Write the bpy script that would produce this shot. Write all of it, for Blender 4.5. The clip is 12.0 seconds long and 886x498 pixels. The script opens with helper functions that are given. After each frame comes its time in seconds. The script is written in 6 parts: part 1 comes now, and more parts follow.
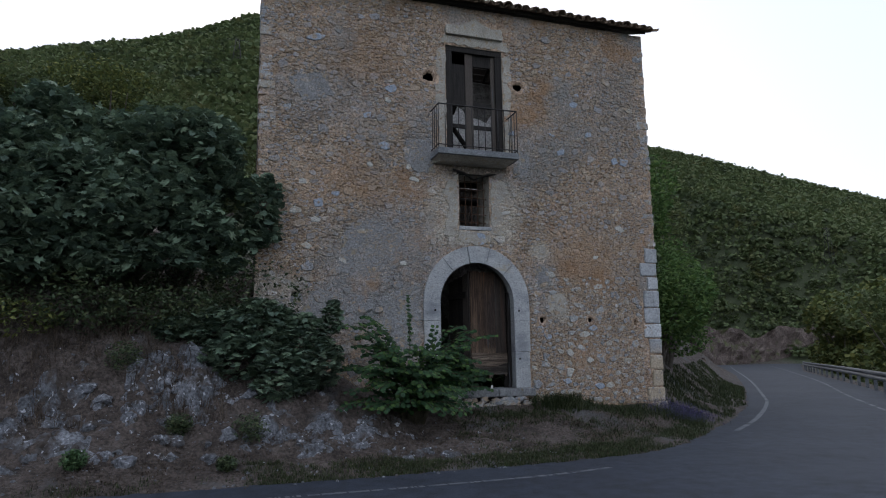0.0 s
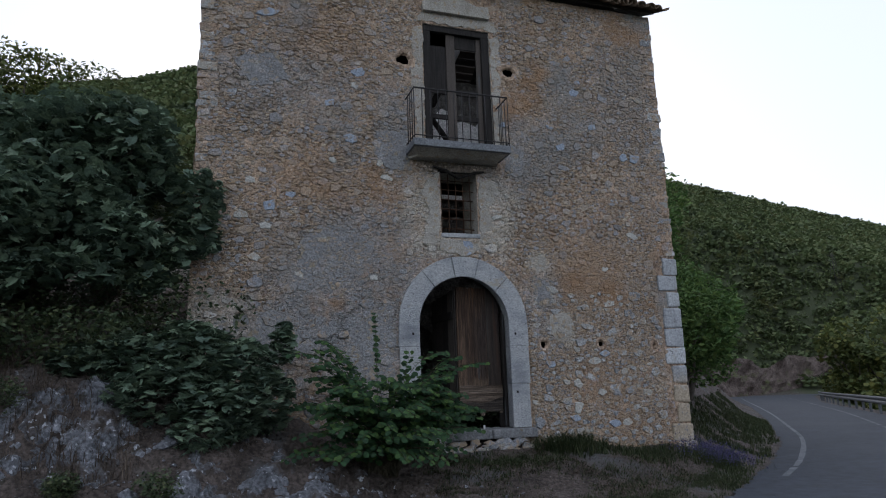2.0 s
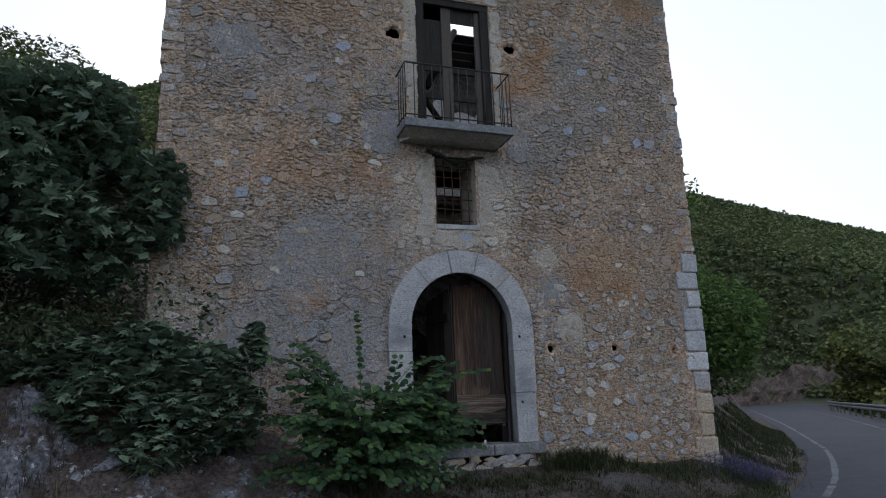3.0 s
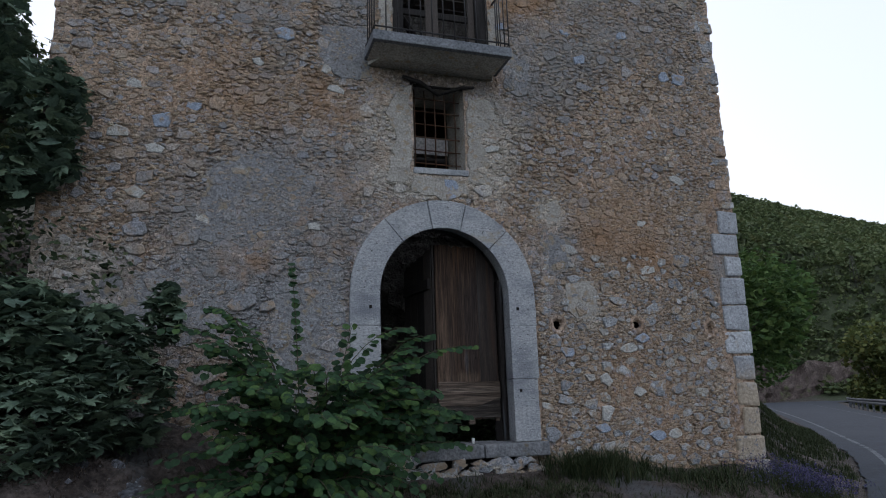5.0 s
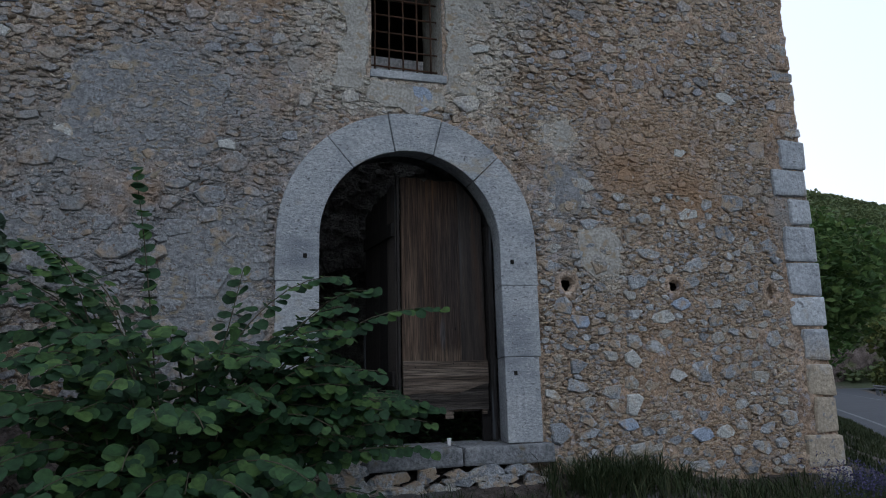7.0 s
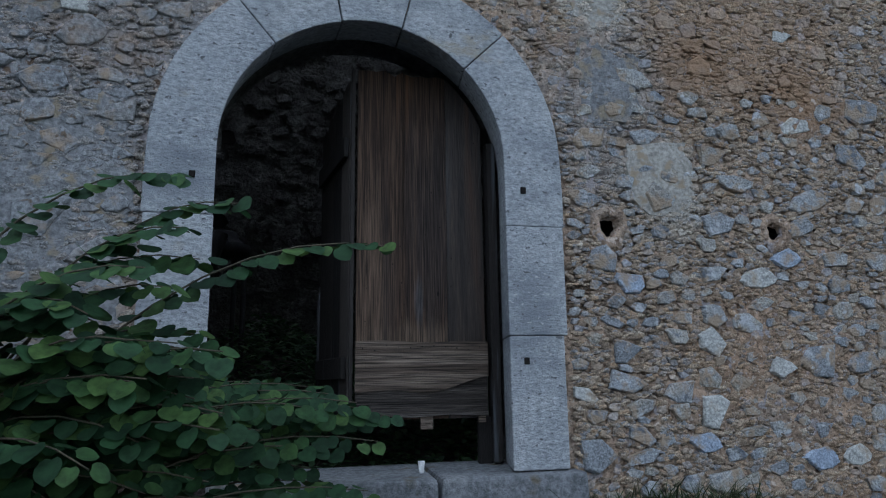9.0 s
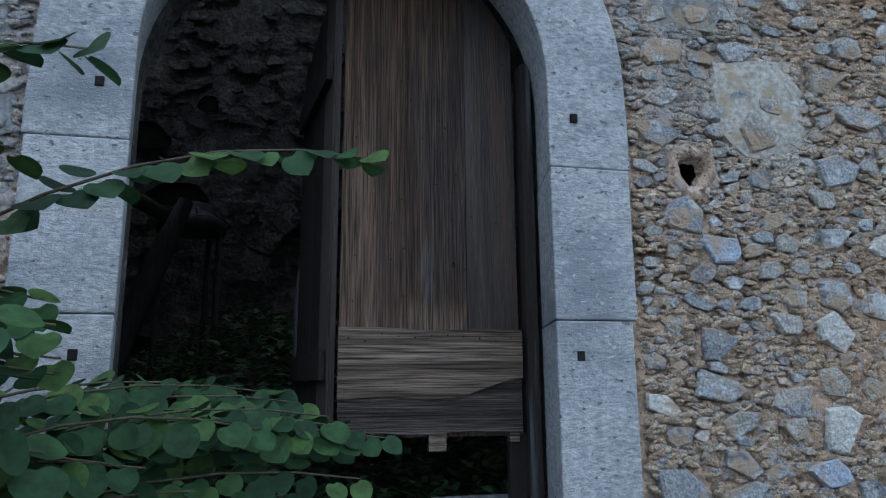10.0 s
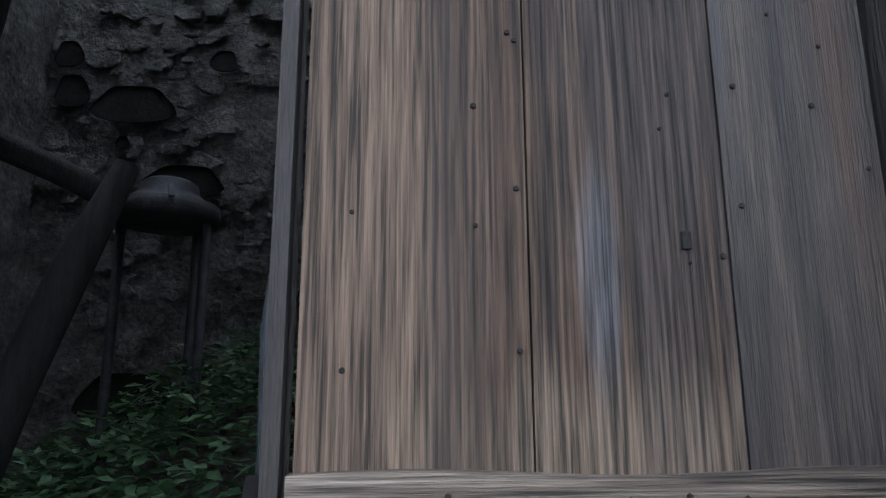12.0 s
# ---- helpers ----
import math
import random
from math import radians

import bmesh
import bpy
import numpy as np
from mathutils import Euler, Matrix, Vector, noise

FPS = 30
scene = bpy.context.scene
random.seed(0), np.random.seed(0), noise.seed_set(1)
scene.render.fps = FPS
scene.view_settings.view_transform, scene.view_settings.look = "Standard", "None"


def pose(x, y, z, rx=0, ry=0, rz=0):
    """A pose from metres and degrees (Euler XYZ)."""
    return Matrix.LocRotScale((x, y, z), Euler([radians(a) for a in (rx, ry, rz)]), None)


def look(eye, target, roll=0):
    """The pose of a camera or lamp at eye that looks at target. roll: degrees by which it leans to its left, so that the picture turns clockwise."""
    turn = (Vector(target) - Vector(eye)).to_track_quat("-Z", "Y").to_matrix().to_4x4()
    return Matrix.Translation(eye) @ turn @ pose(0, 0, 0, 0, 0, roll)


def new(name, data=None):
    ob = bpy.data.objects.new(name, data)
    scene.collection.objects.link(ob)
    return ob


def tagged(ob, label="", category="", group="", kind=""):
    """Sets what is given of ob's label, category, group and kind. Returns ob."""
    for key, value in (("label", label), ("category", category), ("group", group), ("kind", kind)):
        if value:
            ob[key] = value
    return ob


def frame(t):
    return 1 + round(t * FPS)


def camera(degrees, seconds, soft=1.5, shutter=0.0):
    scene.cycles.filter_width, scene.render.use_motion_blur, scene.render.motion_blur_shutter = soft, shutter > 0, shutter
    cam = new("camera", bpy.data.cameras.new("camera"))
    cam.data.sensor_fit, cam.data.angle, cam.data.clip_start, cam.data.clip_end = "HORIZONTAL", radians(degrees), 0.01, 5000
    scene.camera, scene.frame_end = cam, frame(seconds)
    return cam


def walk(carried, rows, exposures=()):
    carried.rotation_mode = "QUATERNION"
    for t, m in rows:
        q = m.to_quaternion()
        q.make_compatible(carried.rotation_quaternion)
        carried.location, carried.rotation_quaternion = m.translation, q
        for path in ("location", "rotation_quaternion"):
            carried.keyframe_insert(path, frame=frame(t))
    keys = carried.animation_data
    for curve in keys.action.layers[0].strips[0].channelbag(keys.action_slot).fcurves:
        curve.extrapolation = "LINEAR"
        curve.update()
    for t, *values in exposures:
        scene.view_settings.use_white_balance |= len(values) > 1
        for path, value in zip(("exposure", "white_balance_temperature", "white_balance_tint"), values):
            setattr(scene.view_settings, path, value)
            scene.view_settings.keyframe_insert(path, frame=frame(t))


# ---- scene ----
cam = camera(66.3, 12.0, soft=1.1)
PATH = [
    (0, (0.059, -0.001, 1.705), (0.698, 1.867, 2.027), -0.9),
    (0.5, (0.317, 0.521, 1.754), (0.974, 2.382, 2.078), -1.4),
    (1, (0.54, 1.016, 1.756), (1.189, 2.876, 2.099), -1.4),
    (1.5, (0.827, 1.439, 1.727), (1.468, 3.294, 2.11), -1.8),
    (2, (1.09, 1.981, 1.664), (1.723, 3.83, 2.089), -1.9),
    (2.5, (1.306, 2.505, 1.663), (1.929, 4.354, 2.101), -1.5),
    (3, (1.54, 3.077, 1.661), (2.17, 4.919, 2.116), -2.1),
    (3.2, (1.597, 3.27, 1.634), (2.227, 5.113, 2.09), -2.1),
    (4.8, (2.392, 4.74, 1.587), (3.003, 6.59, 2.041), -2.2),
    (5, (2.507, 4.926, 1.586), (3.115, 6.779, 2.03), -1.8),
    (5.5, (2.828, 5.389, 1.582), (3.426, 7.246, 2.019), -2.0),
    (6, (3.049, 5.849, 1.566), (3.633, 7.715, 1.986), -1.3),
    (6.5, (3.31, 6.354, 1.558), (3.896, 8.219, 1.978), -1.6),
    (7, (3.523, 6.827, 1.586), (4.095, 8.7, 1.991), -1.5),
    (7.2, (3.611, 7.021, 1.595), (4.178, 8.895, 2.003), -1.4),
    (8.8, (4.409, 8.437, 1.612), (4.85, 10.35, 1.992), -0.7),
    (9, (4.486, 8.631, 1.605), (4.923, 10.545, 1.986), -0.8),
    (9.5, (4.625, 9.145, 1.585), (5.028, 11.064, 1.976), -0.7),
    (10, (4.688, 9.682, 1.599), (5.098, 11.6, 1.993), -0.4),
    (10.5, (4.828, 10.271, 1.637), (5.214, 12.192, 2.038), -0.8),
    (11, (4.879, 10.856, 1.678), (5.183, 12.788, 2.097), -0.7),
    (11.5, (4.899, 11.264, 1.776), (5.165, 13.199, 2.207), -0.1),
    (12, (4.937, 11.604, 1.902), (5.12, 13.549, 2.329), -0.2),
]
walk(cam, [(t, look(eye, target, roll)) for t, eye, target, roll in PATH],
     exposures=[(0.0, 0.05, 6450, 13), (5.0, 0.03, 6400, 13), (7.2, 0.06, 6200, 10), (9.0, 0.40, 5750, 7), (10.0, 0.88, 5700, 5), (10.5, 1.32, 5700, 5), (11.0, 1.62, 5750, 6), (12.0, 2.55, 5900, 8)])

# ---- light ----
world = bpy.data.worlds.new("world")
scene.world = world
world.use_nodes = True
wt = world.node_tree
sky = wt.nodes.new("ShaderNodeTexSky")
sky.sky_type = "NISHITA"
sky.sun_disc = False
sky.sun_elevation = radians(16)
sky.sun_rotation = radians(12)
sky.air_density, sky.dust_density, sky.ozone_density = 1.3, 2.5, 1.5
veil = wt.nodes.new("ShaderNodeMix")
veil.data_type = "RGBA"
veil.inputs[0].default_value = 0.7
wt.links.new(sky.outputs[0], veil.inputs[6])
veil.inputs[7].default_value = (8.1, 8.9, 10.2, 1)
bg = wt.nodes["Background"]
wt.links.new(veil.outputs[2], bg.inputs[0])
bg.inputs[1].default_value = 0.13

sun_data = bpy.data.lights.new("sun", "SUN")
sun_data.energy, sun_data.angle, sun_data.color = 0.5, radians(30), (1.0, 0.95, 0.88)
sun = new("sun", sun_data)
sun.matrix_world = look((12, 50, 28), (4, 12, 3))



# ---- materials ----
def material(name, ramp, scale=4.0, rough=0.9, bump=0.3, bump_scale=40.0, stretch=(1, 1, 1), detail=6.0,
             fine_range=(0.58, 1.32), fine_by=9, spots=None, metal=0.0, random_from="", dist=0.02, patches=None, zones=None):
    """Two scales of noise over a colour ramp, worn zones, spots or patches of another colour, fine relief."""
    m = bpy.data.materials.new(name)
    m.use_nodes = True
    t = m.node_tree
    b = t.nodes["Principled BSDF"]
    geo = t.nodes.new("ShaderNodeNewGeometry")
    mp = t.nodes.new("ShaderNodeMapping")
    mp.inputs["Scale"].default_value = stretch
    t.links.new(geo.outputs["Position"], mp.inputs["Vector"])

    def noise_at(s, d=detail, rough_n=0.6):
        n = t.nodes.new("ShaderNodeTexNoise")
        n.inputs["Scale"].default_value, n.inputs["Detail"].default_value = s, d
        n.inputs["Roughness"].default_value = rough_n
        t.links.new(mp.outputs[0], n.inputs["Vector"])
        return n.outputs[0]

    def mix(kind, f, a, c):
        n = t.nodes.new("ShaderNodeMix")
        n.data_type, n.blend_type = "RGBA", kind
        for sock, v in ((n.inputs[0], f), (n.inputs[6], a), (n.inputs[7], c)):
            if isinstance(v, (int, float)):
                sock.default_value = v
            elif isinstance(v, tuple):
                sock.default_value = (*v[:3], 1)
            else:
                t.links.new(v, sock)
        return n.outputs[2]

    def ramp_of(f, stops):
        r = t.nodes.new("ShaderNodeValToRGB")
        while len(r.color_ramp.elements) < len(stops):
            r.color_ramp.elements.new(0.5)
        for e, (p, c) in zip(r.color_ramp.elements, stops):
            e.position, e.color = p, ((*c, 1) if isinstance(c, tuple) else (c, c, c, 1))
        t.links.new(f, r.inputs[0])
        return r.outputs[0]

    value = noise_at(scale)
    if random_from:
        if random_from == "island":
            rnd = geo.outputs["Random Per Island"]
        else:
            rnd = t.nodes.new("ShaderNodeObjectInfo").outputs["Random"]
        mm = t.nodes.new("ShaderNodeMath")
        mm.operation = "MULTIPLY_ADD"
        t.links.new(value, mm.inputs[0])
        mm.inputs[1].default_value = 0.45
        ms = t.nodes.new("ShaderNodeMath")
        ms.operation = "MULTIPLY_ADD"
        t.links.new(rnd, ms.inputs[0])
        ms.inputs[1].default_value, ms.inputs[2].default_value = 0.75, -0.1
        t.links.new(ms.outputs[0], mm.inputs[2])
        value = mm.outputs[0]
    col = ramp_of(value, ramp)
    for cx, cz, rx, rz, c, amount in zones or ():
        # a ragged coat, stain or darker band about a place on the wall
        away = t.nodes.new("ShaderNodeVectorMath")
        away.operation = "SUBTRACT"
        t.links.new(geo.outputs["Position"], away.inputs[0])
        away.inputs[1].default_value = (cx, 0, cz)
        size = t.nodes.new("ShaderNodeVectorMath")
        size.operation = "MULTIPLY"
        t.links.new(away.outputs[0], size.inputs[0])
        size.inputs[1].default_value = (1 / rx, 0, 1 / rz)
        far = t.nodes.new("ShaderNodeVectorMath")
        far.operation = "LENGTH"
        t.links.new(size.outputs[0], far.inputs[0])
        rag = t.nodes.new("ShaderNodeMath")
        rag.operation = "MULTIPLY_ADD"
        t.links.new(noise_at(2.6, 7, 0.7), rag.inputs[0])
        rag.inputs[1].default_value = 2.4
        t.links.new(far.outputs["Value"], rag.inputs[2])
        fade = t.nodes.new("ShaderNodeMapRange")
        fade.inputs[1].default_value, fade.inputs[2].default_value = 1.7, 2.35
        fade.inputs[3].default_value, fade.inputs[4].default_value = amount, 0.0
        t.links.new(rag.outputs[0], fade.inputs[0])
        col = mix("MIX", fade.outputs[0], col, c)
    fine = ramp_of(noise_at(scale * fine_by, 4), [(0.36, fine_range[0]), (0.64, fine_range[1])])
    col = mix("MULTIPLY", 0.8, col, fine)
    for sc, lo, hi, c in patches or ():
        col = mix("MIX", ramp_of(noise_at(sc, 5), [(lo, 0.0), (hi, 1.0)]), col, c)
    for sc, lo, hi, c in spots or ():
        col = mix("MIX", ramp_of(noise_at(sc, 3, 0.5), [(lo, 0.0), (hi, 1.0)]), col, c)
    t.links.new(col, b.inputs["Base Color"])
    b.inputs["Roughness"].default_value, b.inputs["Metallic"].default_value = rough, metal
    b.inputs["Specular IOR Level"].default_value = 0.3
    if bump:
        bn = t.nodes.new("ShaderNodeBump")
        bn.inputs["Strength"].default_value, bn.inputs["Distance"].default_value = bump, dist
        t.links.new(noise_at(bump_scale, 8, 0.65), bn.inputs["Height"])
        t.links.new(bn.outputs[0], b.inputs["Normal"])
    return m


def leaf_material(name, dark, light, yellow=None, gloss=0.5, patches=None):
    m = material(name, [(0.1, dark), (0.55, light), (0.95, yellow or light)], scale=3.0, rough=gloss, bump=0.0,
                 random_from="island", patches=patches)
    b = m.node_tree.nodes["Principled BSDF"]
    tr = m.node_tree.nodes.new("ShaderNodeBsdfTranslucent")
    ad = m.node_tree.nodes.new("ShaderNodeMixShader")
    src = b.inputs["Base Color"].links[0].from_socket
    m.node_tree.links.new(src, tr.inputs[0])
    ad.inputs[0].default_value = 0.25
    m.node_tree.links.new(b.outputs[0], ad.inputs[1])
    m.node_tree.links.new(tr.outputs[0], ad.inputs[2])
    m.node_tree.links.new(ad.outputs[0], m.node_tree.nodes["Material Output"].inputs[0])
    return m


# wall coats, and a darker band for the strip below the balcony slab
GREY_COAT, RED_COAT, PALE_COAT, DARK_BAND = (0.27, 0.275, 0.285), (0.42, 0.265, 0.16), (0.60, 0.555, 0.485), (0.13, 0.12, 0.11)
ZONES = [(3.1, 3.3, 1.5, 1.3, GREY_COAT, 0.8), (2.0, 2.6, 1.3, 0.7, GREY_COAT, 0.7), (3.3, 1.9, 0.7, 1.0, GREY_COAT, 0.75), (6.25, 3.2, 0.5, 0.6, GREY_COAT, 0.6),
         (3.75, 5.9, 0.35, 0.9, GREY_COAT, 0.7), (5.95, 5.9, 0.35, 0.9, GREY_COAT, 0.6), (2.0, 6.6, 1.2, 0.7, GREY_COAT, 0.5), (8.2, 7.0, 0.8, 1.2, GREY_COAT, 0.4),
         (7.3, 3.7, 0.9, 0.6, RED_COAT, 0.6), (2.5, 5.0, 0.9, 0.5, RED_COAT, 0.5), (2.6, 7.5, 0.9, 0.6, RED_COAT, 0.5), (7.2, 1.8, 0.7, 0.5, RED_COAT, 0.4), (7.9, 1.0, 0.8, 0.4, RED_COAT, 0.4),
         (4.2, 4.5, 0.4, 0.8, PALE_COAT, 0.65), (5.55, 4.6, 0.35, 0.7, PALE_COAT, 0.65), (6.6, 2.75, 0.3, 0.35, PALE_COAT, 0.6), (6.2, 3.8, 0.25, 0.2, PALE_COAT, 0.7), (4.85, 4.05, 0.7, 0.2, PALE_COAT, 0.6),
         (1.0, 2.9, 0.7, 0.4, PALE_COAT, 0.5), (4.9, 5.36, 0.9, 0.22, DARK_BAND, 0.75)]
GREY_STAIN = (0.55, 0.55, 0.68, (0.265, 0.26, 0.255))
RED_STAIN = (0.8, 0.60, 0.70, (0.37, 0.235, 0.145))
COAT = (5.5, 0.42, 0.60, (0.35, 0.28, 0.21))
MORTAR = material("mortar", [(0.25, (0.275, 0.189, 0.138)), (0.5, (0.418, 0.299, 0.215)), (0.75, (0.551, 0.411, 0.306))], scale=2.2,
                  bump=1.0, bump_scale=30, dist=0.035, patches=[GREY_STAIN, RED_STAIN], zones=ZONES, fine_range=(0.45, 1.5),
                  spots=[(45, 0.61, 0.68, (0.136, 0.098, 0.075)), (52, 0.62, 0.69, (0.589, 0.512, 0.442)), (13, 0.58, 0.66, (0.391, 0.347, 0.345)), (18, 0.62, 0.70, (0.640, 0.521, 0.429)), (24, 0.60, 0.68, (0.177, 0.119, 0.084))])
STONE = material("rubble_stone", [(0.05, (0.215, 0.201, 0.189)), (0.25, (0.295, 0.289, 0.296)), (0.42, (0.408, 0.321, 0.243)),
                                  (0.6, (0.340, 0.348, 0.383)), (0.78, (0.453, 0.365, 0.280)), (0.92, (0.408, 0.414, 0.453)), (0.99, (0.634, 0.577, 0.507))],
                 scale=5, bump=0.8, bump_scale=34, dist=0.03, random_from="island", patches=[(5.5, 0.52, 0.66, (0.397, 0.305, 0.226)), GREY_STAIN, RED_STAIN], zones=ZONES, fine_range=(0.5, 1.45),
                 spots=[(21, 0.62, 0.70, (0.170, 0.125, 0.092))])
STONE_PIECE = material("rubble_stone_single", [(0.05, (0.235, 0.240, 0.250)), (0.3, (0.330, 0.345, 0.370)), (0.45, (0.420, 0.370, 0.305)), (0.6, (0.390, 0.405, 0.430)),
                                               (0.75, (0.450, 0.415, 0.360)), (0.87, (0.410, 0.430, 0.465)), (0.97, (0.600, 0.600, 0.595))],
                       scale=11, bump=1.0, bump_scale=34, dist=0.035, random_from="object", fine_range=(0.55, 1.4), patches=[(8.5, 0.49, 0.60, (0.415, 0.320, 0.235))],
                       spots=[(13, 0.60, 0.68, (0.56, 0.565, 0.58)), (11, 0.62, 0.70, (0.17, 0.185, 0.21))])
BLUE_STONE = material("blue_limestone", [(0.2, (0.260, 0.305, 0.390)), (0.7, (0.403, 0.461, 0.559))], scale=9, bump=0.8,
                      bump_scale=30, dist=0.03, patches=[(8, 0.53, 0.64, (0.37, 0.30, 0.235))])
PALE_STONE = material("pale_limestone", [(0.2, (0.396, 0.390, 0.372)), (0.7, (0.624, 0.612, 0.576))], scale=8, bump=0.8, bump_scale=30, dist=0.03, patches=[(8, 0.54, 0.66, (0.42, 0.34, 0.26))],
                      spots=[(7, 0.62, 0.72, (0.360, 0.360, 0.360))])
CHIP = material("stone_chips", [(0.05, (0.12, 0.09, 0.066)), (0.25, (0.27, 0.205, 0.15)), (0.45, (0.44, 0.34, 0.25)), (0.6, (0.29, 0.295, 0.31)), (0.74, (0.42, 0.285, 0.18)), (0.86, (0.50, 0.41, 0.31)),
                                (0.97, (0.66, 0.58, 0.48))], scale=14, fine_range=(0.45, 1.5), bump=0.9, bump_scale=60, random_from="island", patches=[(0.55, 0.58, 0.72, (0.28, 0.275, 0.27)), RED_STAIN], zones=[(a, b, c, d, e, 0.75 * f) for a, b, c, d, e, f in ZONES])
ASHLAR = material("dressed_limestone", [(0.25, (0.29, 0.305, 0.33)), (0.5, (0.395, 0.408, 0.425)), (0.75, (0.51, 0.515, 0.518))], scale=2.6, bump=1.0, detail=9,
                  bump_scale=46, dist=0.014, stretch=(1, 1, 1.7), fine_range=(0.66, 1.25), fine_by=12,
                  patches=[(1.1, 0.56, 0.70, (0.225, 0.240, 0.265)), (1.7, 0.62, 0.72, (0.40, 0.35, 0.27))], spots=[(30, 0.64, 0.70, (0.50, 0.50, 0.50)), (26, 0.66, 0.70, (0.15, 0.15, 0.155))])
STEP_STONE = material("worn_step_stone", [(0.25, (0.15, 0.155, 0.165)), (0.5, (0.22, 0.225, 0.235)), (0.75, (0.31, 0.31, 0.31))], scale=4, bump=0.8, bump_scale=40, dist=0.02,
                      spots=[(7, 0.60, 0.70, (0.16, 0.135, 0.10))])
QUOIN = material("corner_stone", [(0.2, (0.37, 0.385, 0.41)), (0.7, (0.53, 0.545, 0.565))], scale=3, bump=0.9, bump_scale=26, dist=0.025, random_from="object", fine_range=(0.7, 1.25),
                 zones=[(8.75, 1.25, 0.6, 0.75, (0.43, 0.34, 0.235), 0.85)], spots=[(5, 0.62, 0.72, (0.36, 0.30, 0.23)), (14, 0.64, 0.70, (0.24, 0.24, 0.25))])
PLASTER = material("old_plaster", [(0.2, (0.276, 0.253, 0.218)), (0.6, (0.425, 0.397, 0.356)), (0.8, (0.529, 0.506, 0.471))], scale=5, bump=0.5, bump_scale=25,
                   spots=[(11, 0.58, 0.68, (0.345, 0.276, 0.196))])
GREY_RENDER = material("grey_render", [(0.25, (0.203, 0.203, 0.209)), (0.55, (0.270, 0.270, 0.277)), (0.8, (0.365, 0.358, 0.344))], scale=4, bump=0.8, bump_scale=26, dist=0.03,
                       spots=[(9, 0.56, 0.66, (0.311, 0.257, 0.189)), (20, 0.62, 0.70, (0.135, 0.115, 0.095))])
WHITEWASH = material("whitewash", [(0.2, (0.6, 0.59, 0.58)), (0.7, (0.78, 0.77, 0.76))], scale=3, bump=0.3, bump_scale=20)
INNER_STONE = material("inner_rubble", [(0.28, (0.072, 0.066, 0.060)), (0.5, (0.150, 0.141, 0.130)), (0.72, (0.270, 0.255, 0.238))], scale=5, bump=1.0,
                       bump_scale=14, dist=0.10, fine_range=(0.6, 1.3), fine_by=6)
WOOD_DARK = material("weathered_dark_wood", [(0.2, (0.018, 0.015, 0.014)), (0.5, (0.045, 0.036, 0.032)), (0.8, (0.09, 0.075, 0.066))], scale=7,
                     stretch=(6, 6, 0.35), rough=0.75, bump=0.8, bump_scale=22, dist=0.01, random_from="object",
                     spots=[(3, 0.62, 0.74, (0.10, 0.105, 0.115))])
WOOD_BLACK = material("old_blackened_wood", [(0.3, (0.010, 0.009, 0.009)), (0.7, (0.036, 0.031, 0.029))], scale=8, stretch=(6, 6, 0.3), rough=0.8, bump=0.7, bump_scale=20, dist=0.01)
WOOD_LEAF = material("door_planks", [(0.26, (0.020, 0.012, 0.009)), (0.5, (0.058, 0.034, 0.022)), (0.76, (0.115, 0.072, 0.048))], scale=5.5, detail=10,
                     stretch=(7, 7, 0.17), rough=0.72, bump=1.0, bump_scale=30, dist=0.014, fine_range=(0.08, 2.1), fine_by=4.5,
                     zones=[(4.92, 2.0, 0.17, 0.75, (0.118, 0.077, 0.053), 0.8), (5.2, 1.84, 0.30, 0.11, (0.17, 0.120, 0.083), 0.6), (5.2, 2.05, 0.035, 0.16, (0.15, 0.155, 0.17), 0.4), (5.3, 2.5, 0.2, 0.8, (0.034, 0.028, 0.027), 0.6)],
                     spots=[(0.9, 0.60, 0.74, (0.045, 0.032, 0.027)), (2.4, 0.62, 0.74, (0.17, 0.082, 0.040)), (1.2, 0.66, 0.74, (0.16, 0.17, 0.195)), (6, 0.66, 0.74, (0.013, 0.009, 0.008))])
WOOD_PAINTED = material("painted_door_plank", [(0.28, (0.017, 0.013, 0.012)), (0.5, (0.036, 0.026, 0.021)), (0.72, (0.070, 0.049, 0.037))], scale=3, detail=8,
                        stretch=(6, 6, 0.3), rough=0.5, bump=0.7, bump_scale=24, dist=0.01, fine_range=(0.5, 1.4),
                        spots=[(1.6, 0.58, 0.68, (0.062, 0.032, 0.020)), (1.1, 0.62, 0.72, (0.052, 0.048, 0.050)), (2.3, 0.68, 0.75, (0.118, 0.110, 0.122))])
WOOD_BOARD = material("weathered_board", [(0.30, (0.030, 0.021, 0.016)), (0.5, (0.110, 0.080, 0.060)), (0.70, (0.24, 0.188, 0.148))], scale=3, detail=8,
                      stretch=(0.18, 6, 7), rough=0.75, bump=1.0, bump_scale=9, dist=0.02, fine_range=(0.10, 1.9), fine_by=6.0)
WOOD_BOARD_DARK = material("dark_split_board", [(0.30, (0.021, 0.017, 0.014)), (0.5, (0.058, 0.047, 0.040)), (0.70, (0.112, 0.096, 0.084))], scale=5, detail=10,
                      stretch=(0.14, 7, 7), rough=0.75, bump=1.0, bump_scale=22, dist=0.014, fine_range=(0.15, 1.9), fine_by=8)
WOOD_GREY = material("grey_frame_wood", [(0.25, (0.035, 0.035, 0.038)), (0.75, (0.13, 0.13, 0.14))], scale=8, stretch=(6, 6, 0.3), rough=0.8,
                     bump=0.8, bump_scale=20, dist=0.01)
IRON = material("dark_iron", [(0.3, (0.025, 0.025, 0.03)), (0.7, (0.06, 0.055, 0.055))], scale=12, rough=0.6, bump=0.3, metal=0.3)
